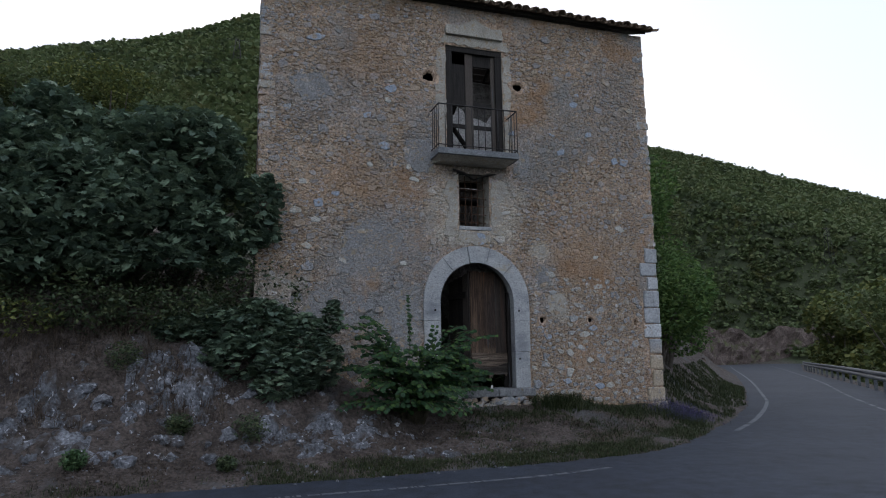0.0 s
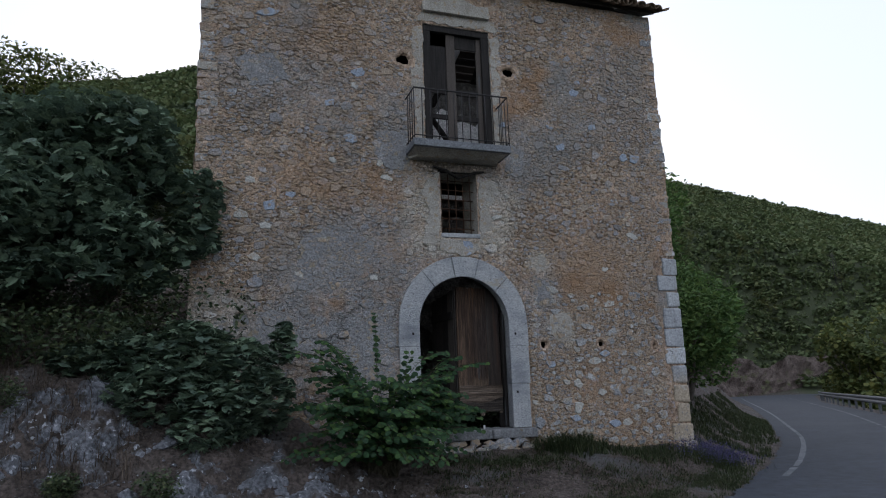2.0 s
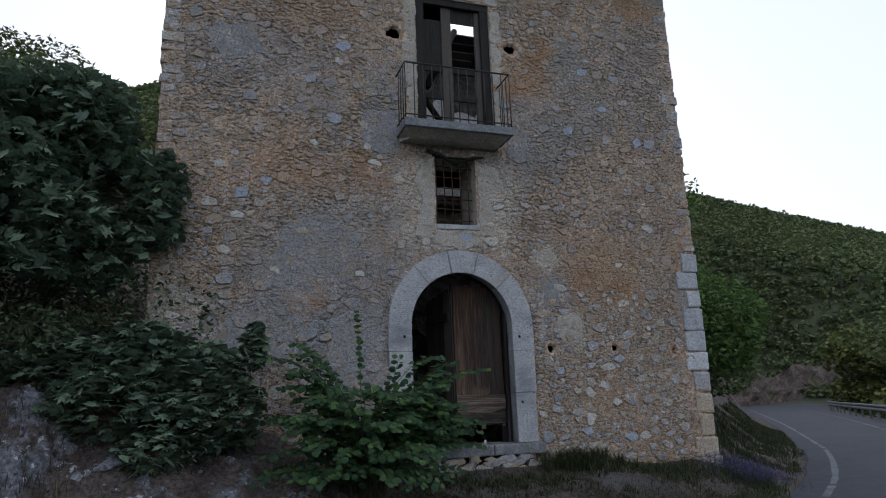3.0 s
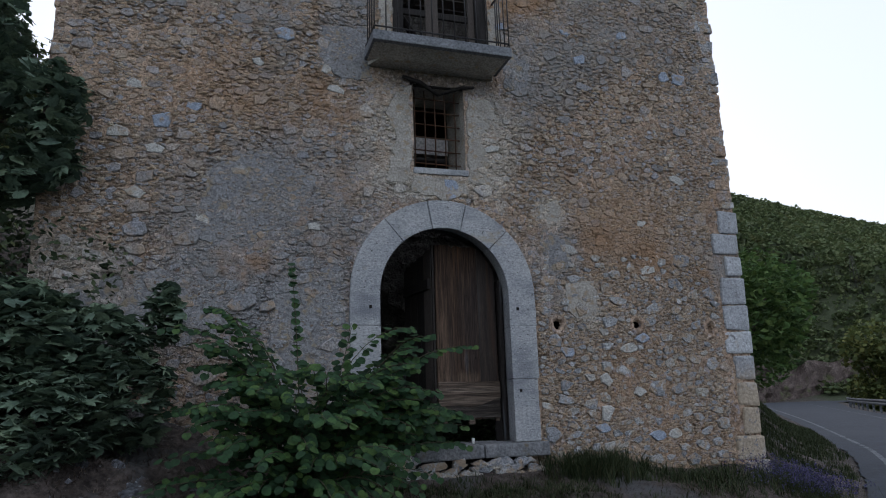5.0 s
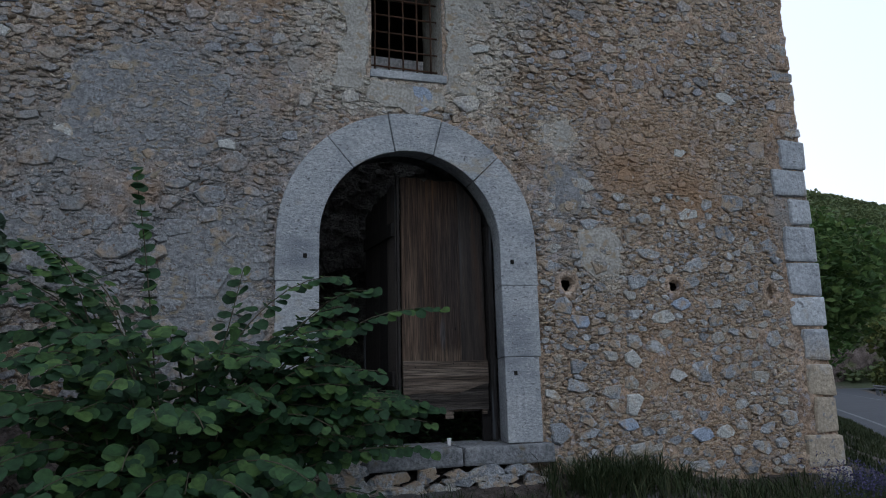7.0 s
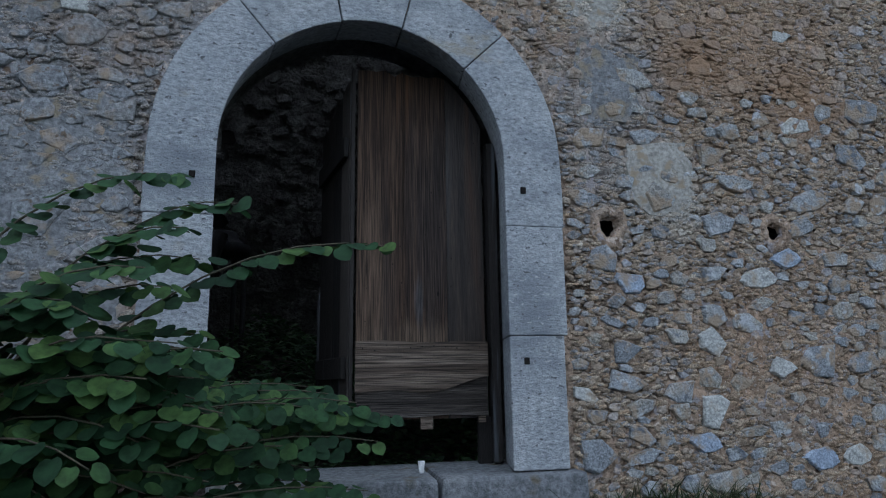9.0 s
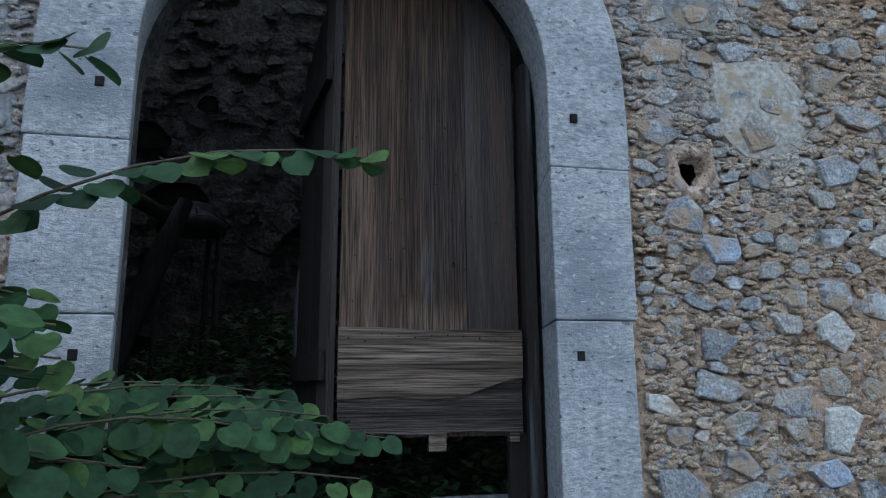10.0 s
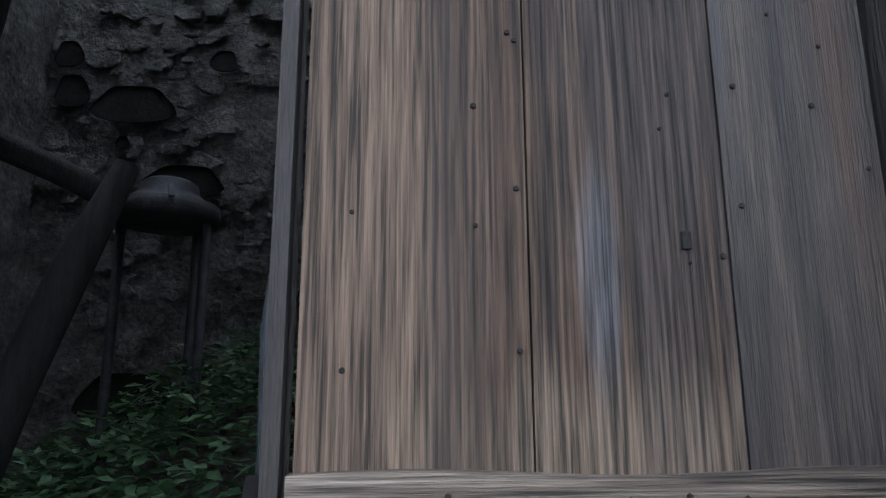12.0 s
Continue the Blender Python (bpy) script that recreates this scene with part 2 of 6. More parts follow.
RUST = material("rusty_iron", [(0.3, (0.05, 0.03, 0.022)), (0.7, (0.15, 0.075, 0.045))], scale=12, rough=0.85, bump=0.5, metal=0.2)
CONCRETE = material("balcony_slab", [(0.3, (0.14, 0.15, 0.165)), (0.7, (0.24, 0.25, 0.27))], scale=4, bump=0.4, bump_scale=30)
TILE = material("roof_tile", [(0.05, (0.07, 0.055, 0.045)), (0.5, (0.17, 0.12, 0.085)), (0.9, (0.26, 0.20, 0.15))], scale=6, random_from="island",
                bump=0.4, spots=[(9, 0.6, 0.68, (0.10, 0.10, 0.08))])
# near-black colour that stands for the shade inside holes
HOLE = material("hole_shade", [(0.3, (0.006, 0.005, 0.005)), (0.7, (0.02, 0.016, 0.013))], scale=20)
ROCK = material("grey_rock", [(0.25, (0.070, 0.074, 0.082)), (0.5, (0.150, 0.158, 0.178)), (0.75, (0.285, 0.298, 0.33))], scale=2.6, bump=1.0, bump_scale=13, detail=9,
                dist=0.08, fine_range=(0.45, 1.55), patches=[(2.2, 0.50, 0.60, (0.083, 0.068, 0.060))], spots=[(8, 0.60, 0.68, (0.060, 0.052, 0.044)), (17, 0.62, 0.68, (0.473, 0.489, 0.535))])
ASPHALT = material("asphalt", [(0.25, (0.017, 0.022, 0.034)), (0.75, (0.029, 0.037, 0.055))], scale=0.6, rough=0.75, bump=0.35, bump_scale=120, dist=0.006,
                   spots=[(60, 0.62, 0.70, (0.052, 0.063, 0.085))], patches=[(0.25, 0.5, 0.62, (0.028, 0.035, 0.050)), (1.1, 0.66, 0.69, (0.021, 0.026, 0.036))])
LINE = material("worn_road_paint", [(0.35, (0.060, 0.070, 0.092)), (0.65, (0.170, 0.178, 0.195))], scale=9, rough=0.7, bump=0.1)
STEEL = material("galvanised_steel", [(0.3, (0.11, 0.12, 0.135)), (0.7, (0.19, 0.20, 0.22))], scale=3, rough=0.6, bump=0.1, metal=0.3)
CUT_ROCK = material("red_brown_cut_rock", [(0.28, (0.060, 0.045, 0.040)), (0.5, (0.125, 0.096, 0.085)), (0.72, (0.22, 0.175, 0.158))], scale=0.9, bump=1.0, bump_scale=3, dist=0.3,
                    patches=[(0.5, 0.55, 0.66, (0.104, 0.115, 0.053))])
BARK = material("bark", [(0.3, (0.07, 0.06, 0.05)), (0.7, (0.16, 0.14, 0.12))], scale=12, bump=0.7, bump_scale=30)
TWIG = material("green_twig", [(0.3, (0.05, 0.05, 0.035)), (0.7, (0.11, 0.09, 0.06))], scale=20, bump=0.2)
FIG = leaf_material("fig_leaves", (0.078, 0.120, 0.092), (0.135, 0.198, 0.135), (0.17, 0.225, 0.14), gloss=0.65)
JUDAS = leaf_material("round_leaves", (0.015, 0.040, 0.019), (0.031, 0.080, 0.030), (0.085, 0.150, 0.038), gloss=0.7)
SHRUB = leaf_material("shrub_leaves", (0.032, 0.050, 0.028), (0.075, 0.11, 0.055), (0.12, 0.135, 0.06))
WOODS = leaf_material("wood_leaves", (0.066, 0.094, 0.042), (0.118, 0.158, 0.066), (0.15, 0.165, 0.075), gloss=0.8, patches=[(0.16, 0.54, 0.66, (0.060, 0.082, 0.046)), (0.22, 0.58, 0.66, (0.13, 0.135, 0.052))])
YELLOW_WOODS = leaf_material("yellowing_leaves", (0.055, 0.078, 0.028), (0.12, 0.15, 0.048), (0.22, 0.215, 0.065), gloss=0.8)
GREEN_WOODS = leaf_material("fresh_green_leaves", (0.045, 0.085, 0.030), (0.095, 0.175, 0.052), (0.15, 0.21, 0.062), gloss=0.8)
WEED = leaf_material("weed_leaves", (0.035, 0.075, 0.032), (0.08, 0.15, 0.065), (0.12, 0.19, 0.08))
GRASS = leaf_material("green_grass", (0.022, 0.035, 0.015), (0.045, 0.065, 0.026), (0.09, 0.09, 0.045), gloss=0.8)
DRY = leaf_material("dry_grass", (0.06, 0.044, 0.036), (0.11, 0.085, 0.068), (0.19, 0.155, 0.12), gloss=0.9)
FLOWER = leaf_material("lavender_flowers", (0.05, 0.045, 0.11), (0.085, 0.075, 0.18), (0.12, 0.11, 0.23))


def ground_material():
    """Brown soil with dry litter near the road, turning to dark green scrub up the slopes."""
    m = material("soil_and_litter", [(0.25, (0.036, 0.029, 0.026)), (0.5, (0.080, 0.064, 0.057)), (0.75, (0.135, 0.113, 0.101))], scale=2.4, fine_range=(0.4, 1.6), bump=1.0,
                 bump_scale=22, dist=0.05, spots=[(34, 0.65, 0.70, (0.15, 0.148, 0.145))],
                 patches=[(0.9, 0.56, 0.66, (0.095, 0.095, 0.098))])
    t = m.node_tree
    b = t.nodes["Principled BSDF"]
    src = b.inputs["Base Color"].links[0].from_socket
    at = t.nodes.new("ShaderNodeAttribute")
    at.attribute_name = "scrub"
    mx = t.nodes.new("ShaderNodeMix")
    mx.data_type = "RGBA"
    t.links.new(at.outputs["Fac"], mx.inputs[0])
    t.links.new(src, mx.inputs[6])
    mx.inputs[7].default_value = (0.050, 0.062, 0.031, 1)
    t.links.new(mx.outputs[2], b.inputs["Base Color"])
    return m


SOIL = ground_material()


# ---- mesh helpers ----
def mesh_of(name, verts, faces, smooth=False):
    me = bpy.data.meshes.new(name)
    me.from_pydata([tuple(v) for v in verts], [], [tuple(f) for f in faces])
    if smooth:
        me.polygons.foreach_set("use_smooth", [True] * len(me.polygons))
    me.update()
    return me


def put(name, me, mat, parent=None, label=""):
    ob = new(name, me)
    if mat and not me.materials:
        me.materials.append(mat)
    if parent:
        ob.parent = parent
    if label:
        ob["label"] = label
    return ob


def part(name, bm, mat, parent, label=""):
    me = bpy.data.meshes.new(name)
    bm.normal_update()
    bm.to_mesh(me)
    bm.free()
    return put(name, me, mat, parent, label)


def thing(name, label, category, group="", at=(0, 0, 0), kind=""):
    ob = new(name)
    ob.location = at
    ob.empty_display_size = 0.1
    return tagged(ob, label, category, group, kind)


def bulk(name, verts, template, mat, parent=None, label="", smooth=False):
    """Many copies of one small polygon set as one mesh: verts is (copies, points, 3), template a list of faces."""
    n, k, _ = verts.shape
    me = bpy.data.meshes.new(name)
    loops = np.concatenate([np.array(f) for f in template])
    sizes = np.array([len(f) for f in template])
    me.vertices.add(n * k)
    me.vertices.foreach_set("co", verts.reshape(-1).astype(np.float32))
    me.loops.add(n * len(loops))
    me.loops.foreach_set("vertex_index", (loops[None, :] + (np.arange(n) * k)[:, None]).reshape(-1).astype(np.int32))
    me.polygons.add(n * len(sizes))
    starts = np.concatenate([[0], np.cumsum(sizes)[:-1]])
    me.polygons.foreach_set("loop_start", (starts[None, :] + (np.arange(n) * len(loops))[:, None]).reshape(-1).astype(np.int32))
    me.update(calc_edges=True)
    if smooth:
        me.polygons.foreach_set("use_smooth", [True] * len(me.polygons))
    return put(name, me, mat, parent, label)


def box(bm, x0, x1, y0, y1, z0, z1, bevel=0.0, jitter=0.0, rng=None):
    vs = []
    for x in (x0, x1):
        for y in (y0, y1):
            for z in (z0, z1):
                d = [0, 0, 0] if not jitter else [(rng or random).uniform(-jitter, jitter) for _ in range(3)]
                vs.append(bm.verts.new((x + d[0], y + d[1], z + d[2])))
    fs = [bm.faces.new([vs[i] for i in f]) for f in ((0, 1, 3, 2), (4, 6, 7, 5), (0, 4, 5, 1), (2, 3, 7, 6), (0, 2, 6, 4), (1, 5, 7, 3))]
    if bevel:
        bmesh.ops.bevel(bm, geom=list({e for f in fs for e in f.edges}), offset=bevel, segments=2, affect="EDGES", profile=0.6)
    return vs


def tube(points, radii, sides=7, cap=True):
    """Verts and faces of a tapering round bar along the points."""
    pts = [Vector(p) for p in points]
    verts, faces = [], []
    up = Vector((0.13, 0.21, 1)).normalized()
    for i, p in enumerate(pts):
        d = (pts[min(i + 1, len(pts) - 1)] - pts[max(i - 1, 0)]).normalized()
        if abs(d.dot(up)) > 0.95:
            up = Vector((1, 0.2, 0.1)).normalized()
        a = d.cross(up).normalized()
        b = d.cross(a)
        for k in range(sides):
            w = 2 * math.pi * k / sides
            verts.append(p + float(radii[i]) * (math.cos(w) * a + math.sin(w) * b))
        if i:
            for k in range(sides):
                k2 = (k + 1) % sides
                faces.append(((i - 1) * sides + k, (i - 1) * sides + k2, i * sides + k2, i * sides + k))
    if cap:
        faces.append(tuple(range(sides))[::-1])
        faces.append(tuple((len(pts) - 1) * sides + k for k in range(sides)))
    return verts, faces


def tubes(name, lines, mat, parent, sides=6, label=""):
    verts, faces = [], []
    for pts, rad in lines:
        v, f = tube(pts, rad, sides)
        faces += [tuple(i + len(verts) for i in q) for q in f]
        verts += v
    return put(name, mesh_of(name, verts, faces, True), mat, parent, label)


def rotations(rng, n, tilt=1.0):
    """Random turns: any heading, leaning from flat by up to about the given radians."""
    yaw = rng.uniform(0, 2 * np.pi, n)
    pit = rng.normal(0, tilt * 0.6, n)
    rol = rng.normal(0, tilt * 0.6, n)
    cy, sy, cp, sp, cr, sr = np.cos(yaw), np.sin(yaw), np.cos(pit), np.sin(pit), np.cos(rol), np.sin(rol)
    m = np.empty((n, 3, 3))
    m[:, 0, 0], m[:, 0, 1], m[:, 0, 2] = cy * cp, cy * sp * sr - sy * cr, cy * sp * cr + sy * sr
    m[:, 1, 0], m[:, 1, 1], m[:, 1, 2] = sy * cp, sy * sp * sr + cy * cr, sy * sp * cr - cy * sr
    m[:, 2, 0], m[:, 2, 1], m[:, 2, 2] = -sp, cp * sr, cp * cr
    return m


def lumps(x, y, z, s, seed=0.0):
    """Cheap smooth noise for arrays, about -1 to 1."""
    x, y, z = x * s + seed, y * s + seed * 1.7, z * s - seed
    return (np.sin(1.7 * x + 1.3 * np.sin(1.1 * y + z)) + np.sin(1.9 * y + 1.2 * np.sin(1.3 * z + 0.7 * x)) + np.sin(1.6 * z + 1.4 * np.sin(0.9 * x - y))) / 3


# round leaf, folded a little along its rib
_a = [2 * math.pi * i / 14 - math.pi / 2 for i in range(14)]
ROUND = np.array([(0.5 * math.cos(a) * (1 - 0.10 * max(0.0, math.sin(a))), 0.5 * math.sin(a) + (0.10 if i == 0 else 0) + (0.06 if i == 7 else 0), 0.16 * abs(math.cos(a)) - 0.03 * math.sin(a)) for i, a in enumerate(_a)] + [(0, 0, 0)])
ROUND_F = [(14, 2 * i, 2 * i + 1, (2 * i + 2) % 14) for i in range(7)]
# lobed fig leaf
LOBED = np.array([(0, -0.5, 0), (-0.3, -0.42, 0.02), (-0.55, -0.12, -0.05), (-0.22, -0.02, 0.05), (-0.46, 0.38, -0.04), (-0.13, 0.18, 0.05), (0, 0.62, -0.08),
                  (0.13, 0.18, 0.05), (0.46, 0.38, -0.04), (0.22, -0.02, 0.05), (0.55, -0.12, -0.05), (0.3, -0.42, 0.02), (0, 0, 0.03)])
LOBED_F = [(12, i, (i + 1) % 12) for i in range(12)]
# small pointed leaf
POINTED = np.array([(0, -0.5, 0), (-0.26, 0, 0.06), (0, 0.55, -0.04), (0.26, 0, 0.06)])
POINTED_F = [(0, 1, 2), (0, 2, 3)]
# ragged spray of foliage for far trees
SPRAY = np.array([(0, -0.5, 0), (-0.45, -0.2, 0.1), (-0.3, 0.35, -0.1), (0.1, 0.5, 0.1), (0.5, 0.1, -0.05), (0.35, -0.4, 0.1)])
SPRAY_F = [(0, 1, 2, 3), (0, 3, 4, 5)]


def leaves(name, centres, sizes, shape, faces, mat, parent, rng, tilt=0.8, label=""):
    n = len(centres)
    v = np.einsum("nij,kj->nki", rotations(rng, n, tilt), shape) * np.asarray(sizes).reshape(-1, 1, 1) + np.asarray(centres)[:, None, :]
    return bulk(name, v, faces, mat, parent, label)


# ---- ground ----
EDGE_X = np.array([-80, 2, 4.5, 6.2, 7.4, 8.6, 11.5, 14.5, 20.5, 34.8, 60, 80, 90])
EDGE_Y = np.array([8.9, 8.45, 8.6, 8.85, 9.5, 10.45, 12.95, 15.8, 22.4, 38.9, 70, 100, 420])
FAR_X = np.array([-80, 0, 4, 8, 12, 18, 23.9, 31.2, 46.2, 72, 92, 100])
FAR_Y = np.array([-2.5, -2.0, -0.6, 2.2, 6.3, 12.8, 19.4, 27.4, 44.0, 69, 95, 400])
ROAD_Z = 0.30
WALL_Y = 12.06
X0, X1, Y1 = 0.74, 8.95, 17.2


def smooth_step(v, a, b):
    u = np.clip((v - a) / (b - a), 0, 1)
    return u * u * (3 - 2 * u)


def ground_z(x, y):
    x, y = np.asarray(x, float), np.asarray(y, float)
    ye = np.interp(x, EDGE_X, EDGE_Y)
    yr = np.interp(x, FAR_X, FAR_Y)
    # bank under the facade
    zf = np.interp(x, [-40, -6, -2, -0.5, 0.3, 1, 2, 3, 4.2, 5.3, 6, 6.8, 7.6, 9], [5.0, 3.6, 3.1, 2.75, 2.45, 2.0, 1.45, 1.12, 0.93, 0.83, 0.89, 0.89, 0.77, 0.72])
    u = np.clip((y - ye) / np.maximum(12.0 - ye, 0.3), 0, 1)
    left = ROAD_Z + (zf - ROAD_Z) * np.interp(u, [0, 0.1, 0.3, 0.5, 0.6, 0.7, 0.85, 1], [-0.02, 0.03, 0.10, 0.25, 0.45, 0.62, 0.76, 1])
    left = left + np.clip(y - 12, 0, 30) * 0.36
    dd = (y - ye) * 0.7
    right = ROAD_Z + np.interp(dd, [0, 0.4, 1.0, 3.2, 10, 40], [-0.02, 0.06, 0.35, 2.4, 4.2, 12])
    w = smooth_step(x, 8.3, 9.6)
    near = left * (1 - w) + right * w
    rough = 0.10 * lumps(x, y, 0 * x, 2.3, 3) + 0.06 * lumps(x, y, 0 * x, 6.1, 9) + 0.035 * lumps(x, y, 0 * x, 14, 5)
    rocky = np.abs(lumps(x, y, 0 * x, 3.3, 21)) * 0.12 * smooth_step(-x, -4.0, -2.0) * smooth_step(u, 0.12, 0.4) * (1 - smooth_step(u, 0.75, 1.0))
    near = near + smooth_step(dd, 0.05, 0.9) * (rough * np.interp(x, [3, 5], [1.0, 0.45]) + rocky)
    # hills
    hx, hy = x - 1.0, y - 2.0
    r, az = np.hypot(hx, hy), np.degrees(np.arctan2(hx, hy))
    elev = np.interp(az, [-120, -60, -16, -8, 2, 14, 26, 37, 41, 47, 53, 70, 110], [8, 17, 21.8, 24.0, 27.4, 26, 20.5, 16.3, 14.9, 12.7, 10.1, 6.5, 5])
    ridge = np.interp(az, [-60, 2, 26, 37, 53, 90], [120, 140, 170, 230, 300, 420])
    elev = elev - np.interp(az, [0, 30], [0.35, 0.0]) + 0.10 * np.sin(az * 0.5)
    top = 1.7 + ridge * np.tan(np.radians(elev))
    r0 = np.interp(az, [-20, 0, 30, 37], [14, 18, 28, 60])
    s = np.clip((r - r0) / (ridge - r0), 0, 1)
    hill = 1.0 + top * s ** 1.05 - np.clip(r - ridge, 0, 400) * 0.12
    is_left = y > ye
    hm = np.where(is_left, smooth_step(dd, 3, 22), smooth_step(r, 112, 160)) * ((y > yr - 0.0) | (r > 100))
    z = near + np.clip(hill - near, 0, None) * hm
    # road bed and the valley side
    on_road = (y <= ye) & (y >= yr - 0.4)
    z = np.where(on_road & (r < 112), ROAD_Z - 0.05, z)
    drop = ROAD_Z - 0.03 - np.clip((yr - 0.4 - y) * 0.7 - 0.6, 0, 30) * 0.35
    z = np.where((y < yr - 0.4) & (r < 112), drop, z)
    inside = (x > X0 + 0.2) & (x < X1 - 0.2) & (y > WALL_Y + 0.25) & (y < Y1 - 0.2)
    z = np.where(inside, 1.02 + 0.05 * lumps(x, y, 0 * x, 5, 2) + 0.2 * smooth_step(y, 13.5, 16) + 0.65 * np.exp(-((x - 4.4) ** 2 + (y - 15.2) ** 2) / 0.9), z)
    return z


def build_ground():
    rings = np.concatenate([[0.0], 0.25 * 1.0215 ** np.arange(0, 412)])
    na = 420
    ang = np.linspace(0, 2 * np.pi, na, endpoint=False)
    cx, cy = 1.8, 10.6
    x = cx + rings[:, None] * np.cos(ang)[None, :]
    y = cy + rings[:, None] * np.sin(ang)[None, :]
    z = ground_z(x, y)
    nr = len(rings)
    v = np.stack([x, y, z], -1).reshape(-1, 3)
    i, j = np.meshgrid(np.arange(nr - 1), np.arange(na), indexing="ij")
    j2 = (j + 1) % na
    f = np.stack([i * na + j, (i + 1) * na + j, (i + 1) * na + j2, i * na + j2], -1).reshape(-1, 4)
    me = bpy.data.meshes.new("ground")
    me.from_pydata(v.tolist(), [], f.tolist())
    me.polygons.foreach_set("use_smooth", [True] * len(me.polygons))
    dd = (v[:, 1] - np.interp(v[:, 0], EDGE_X, EDGE_Y)) * 0.7
    rr = np.hypot(v[:, 0] - 1, v[:, 1] - 2)
    yr = np.interp(v[:, 0], FAR_X, FAR_Y)
    scrub = np.maximum(smooth_step(dd, 5.5, 9.0), smooth_step(yr - v[:, 1], 1.0, 3.0))
    scrub = np.maximum(scrub, smooth_step(rr, 110, 125))
    a = me.attributes.new("scrub", "FLOAT", "POINT")
    a.data.foreach_set("value", scrub.astype(np.float32))
    tagged(put("ground", me, SOIL), "rocky brown bank with dry litter rising into wooded hills", "ground", kind="structure")


def strip(name, left, right, z, mat, label, sub=2):
    """A sheet between two lines of the same number of points."""
    verts, faces = [], []
    n = sub + 1
    for (ax, ay), (bx, by) in zip(left, right):
        for k in range(n):
            w = k / sub
            verts.append((ax + (bx - ax) * w, ay + (by - ay) * w, z))
    for i in range(len(left) - 1):
        for k in range(sub):
            faces.append((i * n + k, i * n + k + 1, (i + 1) * n + k + 1, (i + 1) * n + k))
    return tagged(put(name, mesh_of(name, verts, faces), mat), label, name, kind="structure")


def spline(pts, n):
    """n points along a smooth line through pts."""
    p = np.array(pts, float)
    t = np.concatenate([[0], np.cumsum(np.hypot(*np.diff(p, axis=0).T))])
    q = np.linspace(0, t[-1], n)
    out = []
    for s in q:
        i = min(max(np.searchsorted(t, s) - 1, 0), len(p) - 2)
        p0, p1, p2, p3 = p[max(i - 1, 0)], p[i], p[i + 1], p[min(i + 2, len(p) - 1)]
        u = (s - t[i]) / (t[i + 1] - t[i])
        m1, m2 = (p2 - p0) * 0.5, (p3 - p1) * 0.5
        out.append(tuple((2 * u ** 3 - 3 * u ** 2 + 1) * p1 + (u ** 3 - 2 * u ** 2 + u) * m1 + (-2 * u ** 3 + 3 * u ** 2) * p2 + (u ** 3 - u ** 2) * m2))
    return out


build_ground()
rngr = random.Random(4)
edge_line = [(x, np.interp(x, EDGE_X, EDGE_Y)) for x in np.concatenate([np.linspace(-60, -4, 20), np.linspace(-3.9, 16, 160), np.linspace(16.5, 66, 46)])]
near_edge = [(x + rngr.uniform(-0.03, 0.03), y + rngr.uniform(-0.06, 0.05)) for x, y in edge_line]
far_edge = []
for x, y in edge_line:
    s = min(max((x + 60) / 144, 0), 1)
    xx = x if x < 2 else 2 + (x - 2) * (92 - 2) / (84 - 2)
    far_edge.append((xx, float(np.interp(xx, FAR_X, FAR_Y))))
near_edge += [(70, 80.5), (76, 82), (90, 81)]
far_edge += [(76, 70), (82, 71), (94, 70)]
strip("road", near_edge, far_edge, ROAD_Z, ASPHALT, "worn grey asphalt mountain road curving past the house", 6)


def paint_line(pts, width, n, gaps, seed):
    r = random.Random(seed)
    c = spline(pts, n)
    verts, faces = [], []
    for i, (x, y) in enumerate(c):
        a, b = c[max(i - 1, 0)], c[min(i + 1, n - 1)]
        d = Vector((b[0] - a[0], b[1] - a[1])).normalized()
        w = width / 2 * r.uniform(0.75, 1.1)
        verts += [(x - d.y * w, y + d.x * w, ROAD_Z + 0.005), (x + d.y * w, y - d.x * w, ROAD_Z + 0.005)]
        if i and r.random() > gaps:
            faces.append((2 * i - 2, 2 * i - 1, 2 * i + 1, 2 * i))
    return tagged(put("road_line", mesh_of("road_line", verts, faces), LINE), "worn white painted line on the asphalt", "road marking", kind="structure")


paint_line([(-0.6, 7.6), (0.83, 7.60), (1.9, 7.6), (3.08, 7.63), (4.06, 7.7), (5.0, 7.9)], 0.09, 260, 0.2, 1)
paint_line([(9.4, 10.6), (11.77, 12.58), (15.34, 16.0), (18.41, 19.35), (29.5, 32.0), (47.7, 53.5), (60, 68)], 0.11, 400, 0.08, 2)
paint_line([(15.84, 12.69), (20.54, 17.82), (30.5, 28.2), (45.5, 44.8), (68, 70)], 0.10, 300, 0.3, 5)

# ---- the house ----
DOOR_X, DOOR_R, DOOR_RO, SPRING, SILL = 4.86, 0.75, 1.08, 2.78, 1.15
SPLAY = 0.08
WIN = (4.53, 5.16, 4.25, 5.30)
BAL = (4.30, 5.52, 5.72, 7.95)


def in_arch(x, z, grow=0.0):
    return (z > SILL - 0.16 - grow and abs(x - DOOR_X) < DOOR_R + grow and (z < SPRING or math.hypot(x - DOOR_X, z - SPRING) < DOOR_R + grow))


def in_hole(x, z, grow=0.0):
    for a, b, c, d in (WIN, BAL):
        if a - grow < x < b + grow and c - grow < z < d + grow:
            return True
    return in_arch(x, z, grow)


PUTLOGS = [(3.94, 7.22, 0.13, 0.10), (5.86, 7.22, 0.12, 0.09), (6.225, 2.443, 0.055, 0.06), (7.30, 2.444, 0.055, 0.055), (8.36, 2.40, 0.05, 0.07),
           (1.45, 2.8, 0.11, 0.14)]


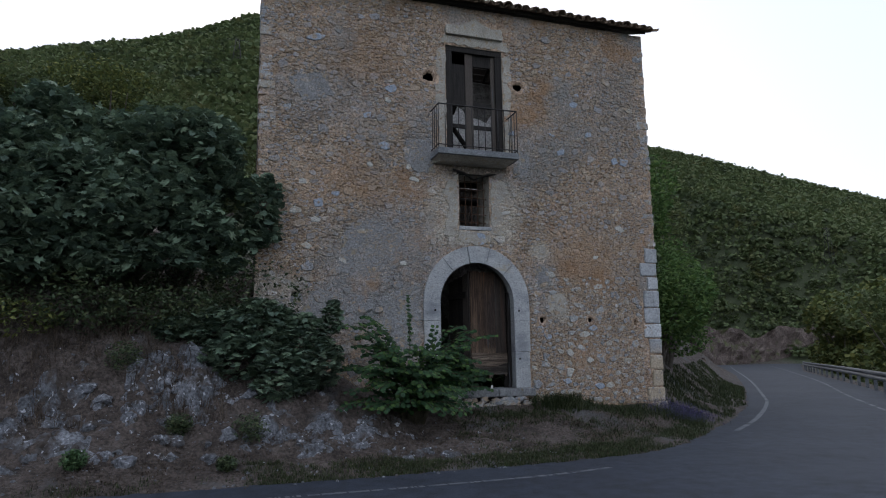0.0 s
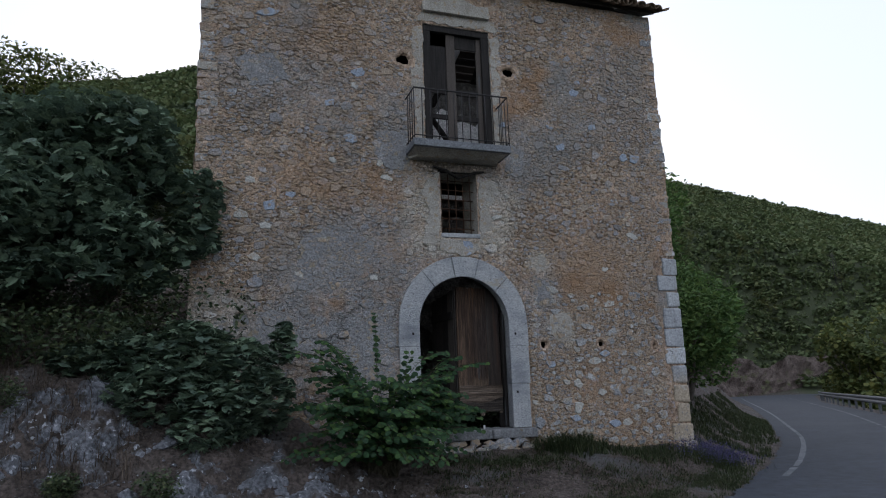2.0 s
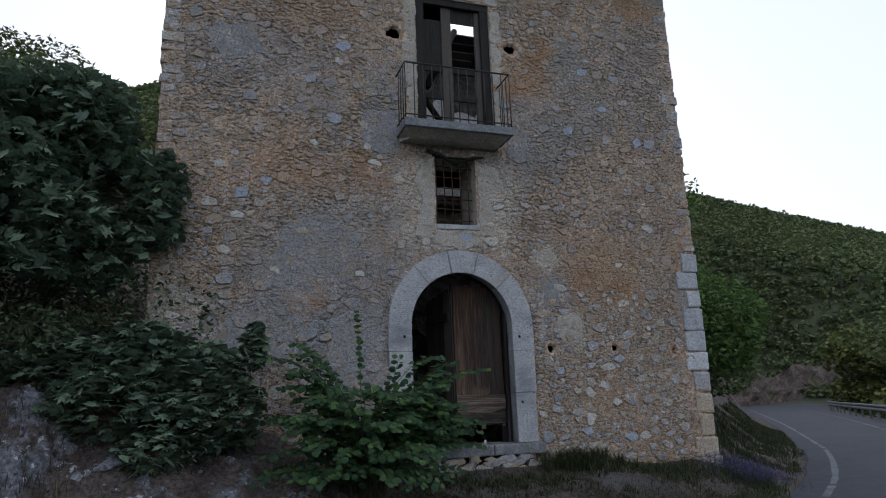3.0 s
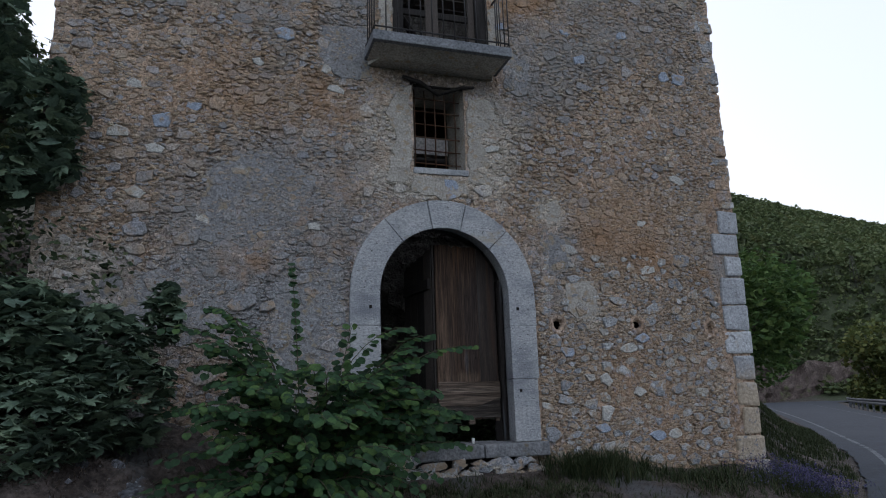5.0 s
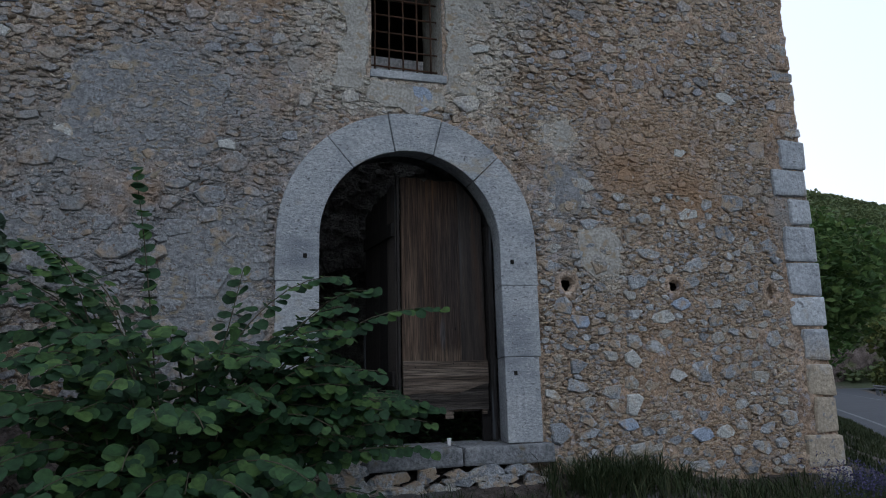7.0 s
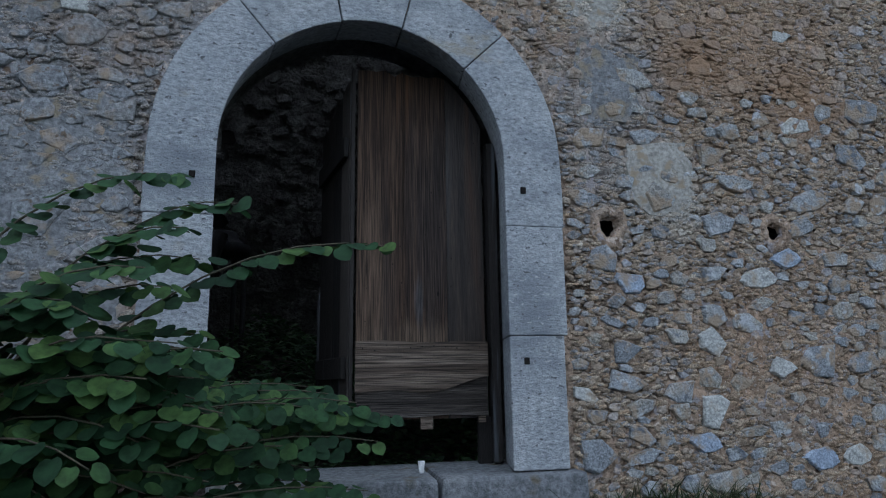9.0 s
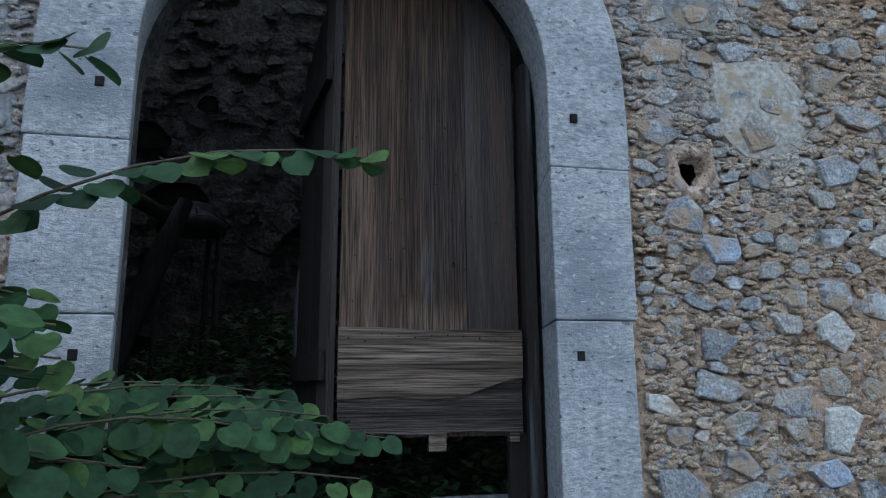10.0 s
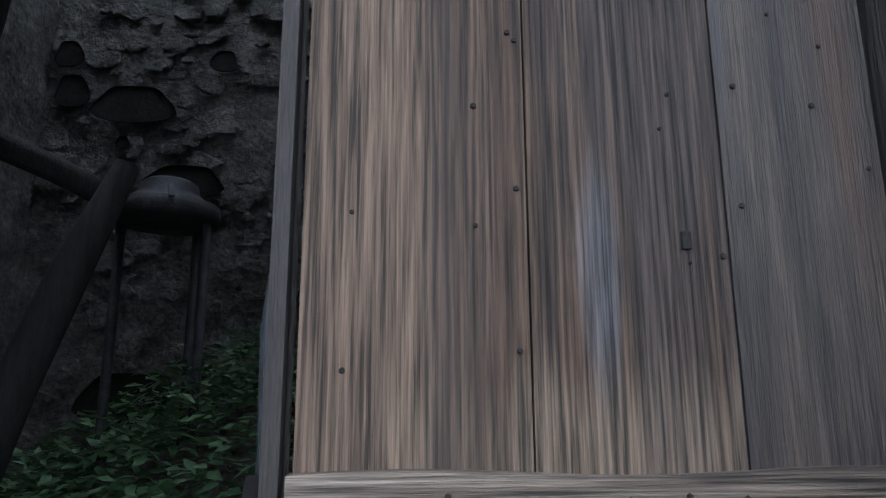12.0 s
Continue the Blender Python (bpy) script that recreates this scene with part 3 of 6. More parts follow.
def lines_with(a, b, step, marks):
    v = sorted({round(a, 4), round(b, 4), *[round(m, 4) for m in marks]})
    out = []
    for p, q in zip(v, v[1:]):
        k = max(1, round((q - p) / step))
        out += [p + (q - p) * i / k for i in range(k)]
    return out + [v[-1]]


def wall_sheet(name, y, sign, step, mat, x_range, z_range, amp, grow, parent=None, relief=True):
    """One face of the pierced facade, uneven like rubble; putlog holes are left open."""
    xs = lines_with(*x_range, step, [WIN[0], WIN[1], BAL[0], BAL[1]])
    zs = lines_with(*z_range, step, [WIN[2], WIN[3], BAL[2], BAL[3]])
    gx, gz = np.meshgrid(np.array(xs), np.array(zs), indexing="ij")
    rel = amp * (0.6 * lumps(gx, gz, 0 * gx, 2.1, 4) + 0.7 * lumps(gx, gz, 0 * gx, 7.3, 8) + 0.6 * lumps(gx, gz * 1.5, 0 * gx, 19, 3))
    rng2 = np.random.default_rng(7)
    if relief:
        rel = rel + rng2.normal(0, amp * 0.35, gx.shape)
    nz = len(zs)
    verts = np.stack([gx, y + sign * rel, gz], -1).reshape(-1, 3).tolist()
    faces = []
    for i in range(len(xs) - 1):
        for j in range(nz - 1):
            cx, cz = (xs[i] + xs[i + 1]) / 2, (zs[j] + zs[j + 1]) / 2
            if in_hole(cx, cz) or in_arch(cx, cz, grow):
                continue
            if sign < 0 and any(((cx - px) / pw) ** 2 + ((cz - pz) / ph) ** 2 < 1 for px, pz, pw, ph in PUTLOGS):
                continue
            q = (i * nz + j, (i + 1) * nz + j, (i + 1) * nz + j + 1, i * nz + j + 1)
            faces.append(q if sign < 0 else q[::-1])
    return put(name, mesh_of(name, verts, faces, True), mat, parent)


ROOF_Z = 8.80
wall_south = tagged(wall_sheet("wall_south", WALL_Y, -1, 0.04, MORTAR, (X0, X1), (0.2, ROOF_Z), 0.016, 0.12),
                    "ochre rubble facade of grey stones and crumbling mortar", "wall", kind="structure")
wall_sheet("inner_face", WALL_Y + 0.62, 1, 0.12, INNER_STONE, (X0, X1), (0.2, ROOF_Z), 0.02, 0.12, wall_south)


def strip_faces(profile, y0, y1, closed=False):
    verts = [(x, y0, z) for x, z in profile] + [(x, y1, z) for x, z in profile]
    n = len(profile)
    faces = [(i, i + 1, n + i + 1, n + i) for i in range(n - 1)]
    if closed:
        faces.append((n - 1, 0, n, 2 * n - 1))
    return verts, faces


def reveal(name, x0, x1, z0, z1, mat):
    prof = [(x0, z0), (x0, z1), (x1, z1), (x1, z0)]
    v, f = strip_faces(prof, WALL_Y - 0.004, WALL_Y + 0.62, True)
    return put(name, mesh_of(name, v, f), mat, wall_south)


reveal("window_reveal", *WIN, PLASTER)
reveal("balcony_reveal", *BAL, PLASTER)
arch_in = [(DOOR_X - DOOR_R - 0.13, 0.9), (DOOR_X - DOOR_R - 0.13, SPRING)]
arch_in += [(DOOR_X - (DOOR_R + 0.13) * math.cos(a), SPRING + (DOOR_R + 0.13) * math.sin(a)) for a in np.linspace(0.1, math.pi - 0.1, 30)]
arch_in += [(DOOR_X + DOOR_R + 0.13, SPRING), (DOOR_X + DOOR_R + 0.13, 0.9)]
v, f = strip_faces(arch_in, WALL_Y + 0.3, WALL_Y + 0.62)
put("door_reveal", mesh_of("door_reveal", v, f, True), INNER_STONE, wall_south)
# recesses lined near-black, so the shade of their depth is in the colour
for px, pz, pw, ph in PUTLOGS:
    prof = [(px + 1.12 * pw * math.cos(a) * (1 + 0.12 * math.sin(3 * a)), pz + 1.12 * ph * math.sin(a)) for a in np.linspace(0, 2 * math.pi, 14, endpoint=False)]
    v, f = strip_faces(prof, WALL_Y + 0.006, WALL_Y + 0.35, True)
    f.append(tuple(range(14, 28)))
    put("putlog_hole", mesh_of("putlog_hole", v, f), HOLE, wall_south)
    rim, nr = [], 26
    for k, (s, dy) in enumerate(((0.82, 0.03), (0.9, -0.022), (1.5, -0.020), (1.9, 0.015))):
        for i in range(nr):
            a = 2 * math.pi * i / nr
            wob = 1 + 0.10 * math.sin(3 * a + px) + 0.07 * math.sin(7 * a + pz)
            rim.append((px + (s * wob * pw + 0.012 * k) * math.cos(a), WALL_Y + dy + 0.004 * math.sin(5 * a + k), pz + (s * wob * ph + 0.012 * k) * math.sin(a)))
    put("mortar_rim", mesh_of("mortar_rim", rim, [(k * nr + i, k * nr + (i + 1) % nr, (k + 1) * nr + (i + 1) % nr, (k + 1) * nr + i) for k in range(3) for i in range(nr)], True), MORTAR, wall_south)


def plain_wall(name, x0, x1, y0, y1, z0, z1, mat, label, top=None):
    """A thick wall; top gives a ragged crown as (share along, height) pairs."""
    bm = bmesh.new()
    along_x = (x1 - x0) > (y1 - y0)
    n, m = 60, 40
    cols = {}
    for side in (0, 1):
        for i in range(n + 1):
            u = i / n
            zt = z1 if not top else float(np.interp(u, [p for p, _ in top], [q for _, q in top])) + 0.10 * math.sin(31 * u) * math.sin(83 * u)
            for j in range(m + 1):
                z = z0 + (zt - z0) * j / m
                if along_x:
                    x, y = x0 + (x1 - x0) * u, (y0, y1)[side]
                    y += 0.025 * float(lumps(np.array(x), np.array(z), np.array(side), 5, 2))
                else:
                    x, y = (x0, x1)[side], y0 + (y1 - y0) * u
                    x += 0.025 * float(lumps(np.array(y), np.array(z), np.array(side), 5, 2))
                cols[side, i, j] = bm.verts.new((x, y, z))
    for side in (0, 1):
        for i in range(n):
            for j in range(m):
                bm.faces.new([cols[side, i, j], cols[side, i + 1, j], cols[side, i + 1, j + 1], cols[side, i, j + 1]])
    for i in range(n):
        bm.faces.new([cols[0, i, m], cols[0, i + 1, m], cols[1, i + 1, m], cols[1, i, m]])
    for i in (0, n):
        for j in range(m):
            bm.faces.new([cols[0, i, j], cols[1, i, j], cols[1, i, j + 1], cols[0, i, j + 1]])
    bmesh.ops.recalc_face_normals(bm, faces=bm.faces)
    ob = part(name, bm, mat, None)
    for p in ob.data.polygons:
        p.use_smooth = True
    return tagged(ob, label, "wall", kind="structure")


WI = WALL_Y + 0.03
wall_west = plain_wall("wall_west", X0, X0 + 0.6, WI, Y1, 0.4, ROOF_Z, MORTAR, "rubble stone side wall of the house")
for vtx in wall_west.data.vertices:
    vtx.co.x += 0.30 * (vtx.co.y - WI) / (Y1 - WI)
wall_east = plain_wall("wall_east", X1 - 0.6, X1, WI, Y1, 0.0, ROOF_Z, MORTAR, "rubble stone side wall of the house")
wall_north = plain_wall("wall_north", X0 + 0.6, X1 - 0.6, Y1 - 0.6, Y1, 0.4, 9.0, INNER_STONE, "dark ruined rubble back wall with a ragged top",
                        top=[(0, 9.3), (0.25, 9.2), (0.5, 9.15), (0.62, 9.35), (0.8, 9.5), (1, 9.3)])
v, f = strip_faces([(X0 + 0.6, 0.4), (X0 + 0.6, ROOF_Z)], WI + 0.6, Y1 - 0.6)
put("inner_face", mesh_of("inner_face", [(x + 0.03, y, z) for x, y, z in v], f), INNER_STONE, wall_west)
v, f = strip_faces([(X1 - 0.6, 0.4), (X1 - 0.6, ROOF_Z)], WI + 0.6, Y1 - 0.6)
put("inner_face", mesh_of("inner_face", [(x - 0.03, y, z) for x, y, z in v], f), INNER_STONE, wall_east)
partition = plain_wall("wall_partition", 1.9, 2.42, WI + 0.61, Y1 - 0.58, 0.4, 5.4, INNER_STONE, "dark rubble partition wall inside the ruin", top=[(0, 5.2), (0.4, 5.6), (0.7, 5.0), (1, 5.8)])
# limewashed stretch of the upper back wall
verts, faces = [], []
for i in range(25):
    x = 4.4 + 4.2 * i / 24
    zt = 8.3 + 0.16 * math.sin(i * 0.8) - 0.1 * math.cos(i * 2.1)
    verts += [(x, Y1 - 0.66, 6.2), (x, Y1 - 0.67, zt)]
    if i:
        faces.append((2 * i - 2, 2 * i, 2 * i + 1, 2 * i - 1))
put("plaster", mesh_of("plaster", verts, faces), WHITEWASH, wall_north, "white limewashed plaster")


# roof: tiled front pitch, bare rafters behind the ridge
def build_roof():
    roof = tagged(new("roof"), "old terracotta tile roof, its rear pitch fallen in", "roof", kind="structure")
    ridge_y, ridge_z, eave_y, eave_z = 14.6, 10.05, WALL_Y - 0.26, ROOF_Z + 0.05
    bm = bmesh.new()
    vs = [bm.verts.new(p) for p in ((X0 - 0.1, eave_y + 0.14, eave_z + 0.02), (X1 + 0.05, eave_y + 0.14, eave_z + 0.02), (X1 + 0.05, 13.2, eave_z + 0.60),
                                    (X0 - 0.1, 13.2, eave_z + 0.60))]
    lo = [bm.verts.new(p.co - Vector((0, 0, 0.06))) for p in vs]
    bm.faces.new(vs)
    bm.faces.new(lo[::-1])
    for i in range(4):
        j = (i + 1) % 4
        bm.faces.new([vs[i], lo[i], lo[j], vs[j]])
    part("decking", bm, WOOD_DARK, roof)
    rng3 = random.Random(12)
    # half-round cover tiles and channel tiles, alike meshes
    def tile_mesh(name, r0, r1, length, cup):
        verts, faces = [], []
        k = 7
        for t in (0, 1):
            r = r0 + (r1 - r0) * t
            for shell in (0, 0.014):
                for i in range(k):
                    a = math.pi * i / (k - 1)
                    h = (r - shell) * math.sin(a)
                    verts.append(((r - shell) * math.cos(a), length * t, -h * 0.8 if cup else h * 0.9))
        for i in range(k - 1):
            faces += [(i, i + 1, 2 * k + i + 1, 2 * k + i), (k + i + 1, k + i, 3 * k + i, 3 * k + i + 1), (i, k + i, k + i + 1, i + 1)]
        return mesh_of(name, verts, faces, True)
    cover, channel = tile_mesh("cover_tile", 0.10, 0.085, 0.45, False), tile_mesh("channel_tile", 0.10, 0.085, 0.45, True)
    cover.materials.append(TILE), channel.materials.append(TILE)
    pitch = math.degrees(math.atan2(ridge_z - eave_z, ridge_y - eave_y))
    n = 43
    for i in range(n):
        x = X0 - 0.16 + (X1 - X0 + 0.22) * i / (n - 1)
        for me, dx, dz in ((cover, 0, 0.035), (channel, 0.1, 0.10)):
            ob = put("tile", me, None, roof)
            ob.matrix_world = pose(x + dx + rng3.uniform(-0.02, 0.02), eave_y - rng3.uniform(0.0, 0.07), eave_z + dz - 0.06 + rng3.uniform(-0.015, 0.015), pitch,
                                   rng3.uniform(-5, 5), rng3.uniform(-5, 5))
    # upper courses as one sheet of stuff
    bmv, bmf = [], []
    base_v = np.array([v.co[:] for v in cover.vertices])
    base_f = [tuple(p.vertices) for p in cover.polygons]
    for row in range(1, 4):
        for i in range(n):
            m = pose(X0 - 0.16 + (X1 - X0 + 0.22) * i / (n - 1) + rng3.uniform(-0.02, 0.02), eave_y + 0.37 * row, eave_z + 0.37 * row * math.tan(radians(pitch)) + 0.02,
                     pitch + 3, 0, rng3.uniform(-4, 4))
            o = len(bmv)
            bmv += [tuple(m @ Vector(p)) for p in base_v]
            bmf += [tuple(q + o for q in fc) for fc in base_f]
    ob = put("upper_tiles", mesh_of("upper_tiles", bmv, bmf, True), TILE, roof)
    ob["kind"] = "stuff"
    # broken tile corner sticking out at the east gable
    for k in range(7):
        ob = put("tile", cover, None, roof)
        ob.matrix_world = pose(X1 + 0.05, eave_y + 0.05 + 0.36 * k, eave_z + 0.0 + 0.36 * k * math.tan(radians(pitch)), pitch, 14, rng3.uniform(-6, 6))
    # rear rafters and purlins
    for i in range(6):
        x = X0 + 1.2 + i * 1.25 + rng3.uniform(-0.15, 0.15)
        vv, ff = tube([(x + 0.05, 12.3, 8.95), (x, ridge_y, ridge_z - 0.16)], [0.065, 0.06], 6)
        put("rafter", mesh_of("rafter", vv, ff, True), WOOD_DARK, roof)
        vv, ff = tube([(x, ridge_y - 0.1, ridge_z - 0.12), (x + rng3.uniform(-0.3, 0.3), 16.9, 9.25)], [0.07, 0.06], 6)
        put("rafter", mesh_of("rafter", vv, ff, True), WOOD_DARK, roof)
    vv, ff = tube([(X0 + 0.3, ridge_y, ridge_z - 0.14), (X1 - 0.3, ridge_y, ridge_z - 0.14)], [0.1, 0.1], 8)
    put("ridge_beam", mesh_of("ridge_beam", vv, ff, True), WOOD_DARK, roof)
    for k in range(9):
        if k in (0, 1, 2, 3):
            continue
        y = 14.8 + 0.215 * k
        z = ridge_z - 0.05 - (y - ridge_y) * 0.35
        bm = bmesh.new()
        box(bm, 4.5 + rng3.uniform(-0.3, 0.3), 8.3, y, y + 0.19, z - 0.015, z + 0.015)
        for vtx in bm.verts:
            vtx.co.z -= (vtx.co.y - y) * 0.35
        part("rear_board", bm, WOOD_DARK, roof)
    # gables
    for x in (X0 + 0.02, X1 - 0.62):
        bm = bmesh.new()
        a = [bm.verts.new((x + dx + (0.34 * (yy - WI) / (Y1 - WI) if x < 4 else 0), yy, zz)) for dx in (0, 0.6) for yy, zz in ((WI, ROOF_Z - 0.02), (ridge_y, ridge_z - 0.1), (Y1, ROOF_Z - 0.02))]
        bm.faces.new(a[:3]), bm.faces.new(a[3:][::-1])
        for i in range(3):
            j = (i + 1) % 3
            bm.faces.new([a[i], a[3 + i], a[3 + j], a[j]])
        part("gable", bm, MORTAR, roof)


build_roof()


# door surround of dressed limestone
def voussoir(profile_in, profile_out, y0, y1, jig):
    bm = bmesh.new()
    ring = profile_in + profile_out[::-1]
    fr = [bm.verts.new((x, y0 + jig, z)) for x, z in ring]
    k = len(profile_in)
    bk = []
    for i, (x, z) in enumerate(ring):
        # the inner face splays open towards the room
        out = Vector((x - DOOR_X, max(0.0, z - SPRING))).normalized() * (SPLAY if i < k else 0.0)
        bk.append(bm.verts.new((x + out.x, y1, z + out.y)))
    n = len(ring)
    for i in range(k - 1):
        bm.faces.new([fr[i], fr[i + 1], fr[n - 2 - i], fr[n - 1 - i]])
        bm.faces.new([bk[n - 1 - i], bk[n - 2 - i], bk[i + 1], bk[i]])
    for i in range(n):
        j = (i + 1) % n
        bm.faces.new([fr[j], fr[i], bk[i], bk[j]])
    bmesh.ops.recalc_face_normals(bm, faces=bm.faces)
    edges = [e for e in bm.edges if e.is_boundary is False and len(e.link_faces) == 2 and e.calc_face_angle(0) > 0.9]
    bmesh.ops.bevel(bm, geom=edges, offset=0.008, segments=3, affect="EDGES", profile=0.5)
    return bm


surround = thing("door_surround", "round arched door surround of pale grey dressed limestone", "door surround", at=(DOOR_X, WALL_Y, SILL))


def arc(r, a0, a1, n=9):
    return [(DOOR_X + r * math.cos(radians(a)), SPRING + r * math.sin(radians(a))) for a in np.linspace(a0, a1, n)]


def surround_part(name, bm):
    ob = part(name, bm, ASHLAR, surround)
    ob.matrix_parent_inverse = Matrix.Translation((-DOOR_X, -WALL_Y, -SILL))
    return ob


G = 0.2
FY, BY = WALL_Y - 0.035, WALL_Y + 0.33
for a0, a1, jig in ((44.5, 75.6, 0.0), (75.6, 100.6, -0.008), (100.6, 130, 0.003)):
    surround_part("voussoir", voussoir(arc(DOOR_R, a0 + G, a1 - G), arc(DOOR_RO, a0 + G * 0.7, a1 - G * 0.7), FY, BY, jig))
for s in (1, -1):
    top = 44.5 if s > 0 else 50
    def side(r, zs):
        return [(DOOR_X + s * r, z) for z in zs]
    inn = [(x if s > 0 else 2 * DOOR_X - x, z) for x, z in arc(DOOR_R, 0, top - G, 9)]
    out = [(x if s > 0 else 2 * DOOR_X - x, z) for x, z in arc(DOOR_RO, 0, top - G * 0.7, 9)]
    zj = 2.42
    surround_part("voussoir", voussoir(side(DOOR_R, [zj + 0.0015, 2.6]) + inn, side(DOOR_RO + 0.005, [zj + 0.0015, 2.6]) + out, FY, BY, 0.002 * s))
    for z0, z1, ro in ((1.83, 2.42, 1.075), (SILL, 1.83, 1.055)):
        surround_part("jamb_stone", voussoir(side(DOOR_R - 0.002, [z0 + 0.0015, z1 - 0.0015]), side(ro, [z0 + 0.0015, z1 - 0.0015]), FY - 0.004, BY, 0.0))
for x, z in ((5.715, 2.62), (5.70, 1.70), (4.0, 2.62), (4.0, 1.70)):
    bm = bmesh.new()
    box(bm, x - 0.015, x + 0.015, FY - 0.008, FY + 0.02, z - 0.018, z + 0.018, 0.004)
    ob = surround_part("iron_plug", bm)
    ob.data.materials.clear()
    ob.data.materials.append(HOLE)

# threshold of two long slabs over small rubble
step = thing("door_step", "worn grey stone threshold slabs under the doorway", "door step", at=(DOOR_X, WALL_Y, SILL - 0.2))
rs = random.Random(9)
for x0, x1, jig in ((4.46, 5.21, -0.006), (5.225, 5.98, 0.0)):
    bm = bmesh.new()
    box(bm, x0, x1, WALL_Y - 0.10 + jig, WALL_Y + 0.5, SILL - 0.15, SILL - 0.003, 0.02, 0.008, rs)
    ob = part("slab", bm, STEP_STONE, step)
    ob.matrix_parent_inverse = Matrix.Translation((-DOOR_X, -WALL_Y, -SILL + 0.2))


# ---- wooden door ----
def z_arch(x):
    return SPRING + math.sqrt(max(0.0, (DOOR_R + 0.03) ** 2 - (x - DOOR_X) ** 2))


def plank(bm, x0, x1, y0, y1, z0, z1, seed, rag_top=0.0, rag_bottom=0.0, arched=False):
    """An upright board with uneven ends."""
    r = random.Random(seed)
    n = 6
    rows = []
    for j, zz in enumerate((z0, z0 + 0.1, (z0 + z1) / 2, z1 - 0.1, z1)):
        row = []
        for i in range(n):
            u = i / (n - 1)
            dz = (-abs(r.gauss(0, rag_top)) if j == 4 else 0) + (abs(r.gauss(0, rag_bottom)) if j == 0 else 0)
            xx = x0 + (x1 - x0) * u
            row.append((xx, min(zz + dz, z_arch(xx) + 0.03) if arched else zz + dz))
        rows.append(row)
    fr = [[bm.verts.new((x, y0, z)) for x, z in row] for row in rows]
    bk = [[bm.verts.new((x, y1, z)) for x, z in row] for row in rows]
    for j in range(4):
        for i in range(n - 1):
            bm.faces.new([fr[j][i], fr[j][i + 1], fr[j + 1][i + 1], fr[j + 1][i]])
            bm.faces.new([bk[j][i + 1], bk[j][i], bk[j + 1][i], bk[j + 1][i + 1]])
        bm.faces.new([fr[j + 1][0], bk[j + 1][0], bk[j][0], fr[j][0]])
        bm.faces.new([fr[j][-1], bk[j][-1], bk[j + 1][-1], fr[j + 1][-1]])
    for i in range(n - 1):
        bm.faces.new([fr[0][i + 1], fr[0][i], bk[0][i], bk[0][i + 1]])
        bm.faces.new([fr[4][i], fr[4][i + 1], bk[4][i + 1], bk[4][i]])


def board(bm, x0, x1, y0, y1, top, bottom):
    """A lying board whose upper and lower edges follow the given functions of the share along it."""
    n = 24
    cols = []
    for i in range(n + 1):
        u = i / n
        x = x0 + (x1 - x0) * u
        zt, zb = top(u), bottom(u)
        cols.append([bm.verts.new(p) for p in ((x, y0, zb), (x, y0, zt), (x, y1, zt), (x, y1, zb))])
    for a, b in zip(cols, cols[1:]):
        for k in range(4):
            bm.faces.new([a[k], b[k], b[(k + 1) % 4], a[(k + 1) % 4]])
    bm.faces.new(cols[0]), bm.faces.new(cols[-1][::-1])
    bmesh.ops.recalc_face_normals(bm, faces=bm.faces)


door = thing("wooden_door", "weathered dark brown plank door, one leaf ajar, lower boards patched", "door", at=(5.2, 12.4, 1.3))
DOOR_INV = Matrix.Translation((-5.2, -12.4, -1.3))


def door_part(name, bm, mat, parent=None, label=""):
    ob = part(name, bm, mat, parent or door, label)
    if not parent:
        ob.matrix_parent_inverse = DOOR_INV
    return ob


DY = 12.385
for i, (x0, x1) in enumerate(((4.846, 5.112), (5.115, 5.364), (5.367, 5.582))):
    bm = bmesh.new()
    plank(bm, x0, x1, DY + 0.001 * (i % 2), DY + 0.035, 1.40, 3.43 - 0.01 * i, 30 + i, 0.012, 0.0, True)
    door_part("plank", bm, WOOD_PAINTED if i == 2 else WOOD_LEAF)
bm = bmesh.new()
board(bm, 4.842, 5.588, DY - 0.032, DY - 0.002, lambda u: 1.822 + 0.004 * math.sin(9 * u) - 0.004 * u, lambda u: 1.545 + 0.075 * smooth_step(u, 0.45, 1.0) + 0.012 * math.sin(7 * u))
door_part("patch_board", bm, WOOD_BOARD, label="grey weathered patch board")
bm = bmesh.new()
board(bm, 4.845, 5.585, DY - 0.020, DY - 0.001, lambda u: 1.66, lambda u: 1.415 + 0.006 * math.sin(11 * u))
door_part("kick_board", bm, WOOD_BOARD_DARK, label="split weathered board at the foot of the door")
for x in (4.92, 5.22, 5.25, 5.55):
    bm = bmesh.new()
    box(bm, x - 0.018, x + 0.022, DY - 0.015, DY + 0.02, 1.345 + 0.03 * (x > 5.5), 1.42, 0.003)
    door_part("batten_end", bm, WOOD_BOARD)
bm = bmesh.new()
plank(bm, 5.612, 5.66, DY - 0.03, DY + 0.06, 1.16, 3.0, 77)
door_part("frame_post", bm, WOOD_DARK)
bm = bmesh.new()
plank(bm, 5.54, 5.62, DY + 0.02, DY + 0.06, 1.15, 1.42, 78, 0.02)
door_part("broken_foot", bm, WOOD_DARK)
# edge stile
bm = bmesh.new()
plank(bm, 4.810, 4.830, DY + 0.004, DY + 0.045, 1.36, 3.43, 41, 0.01)
door_part("edge_stile", bm, WOOD_DARK)
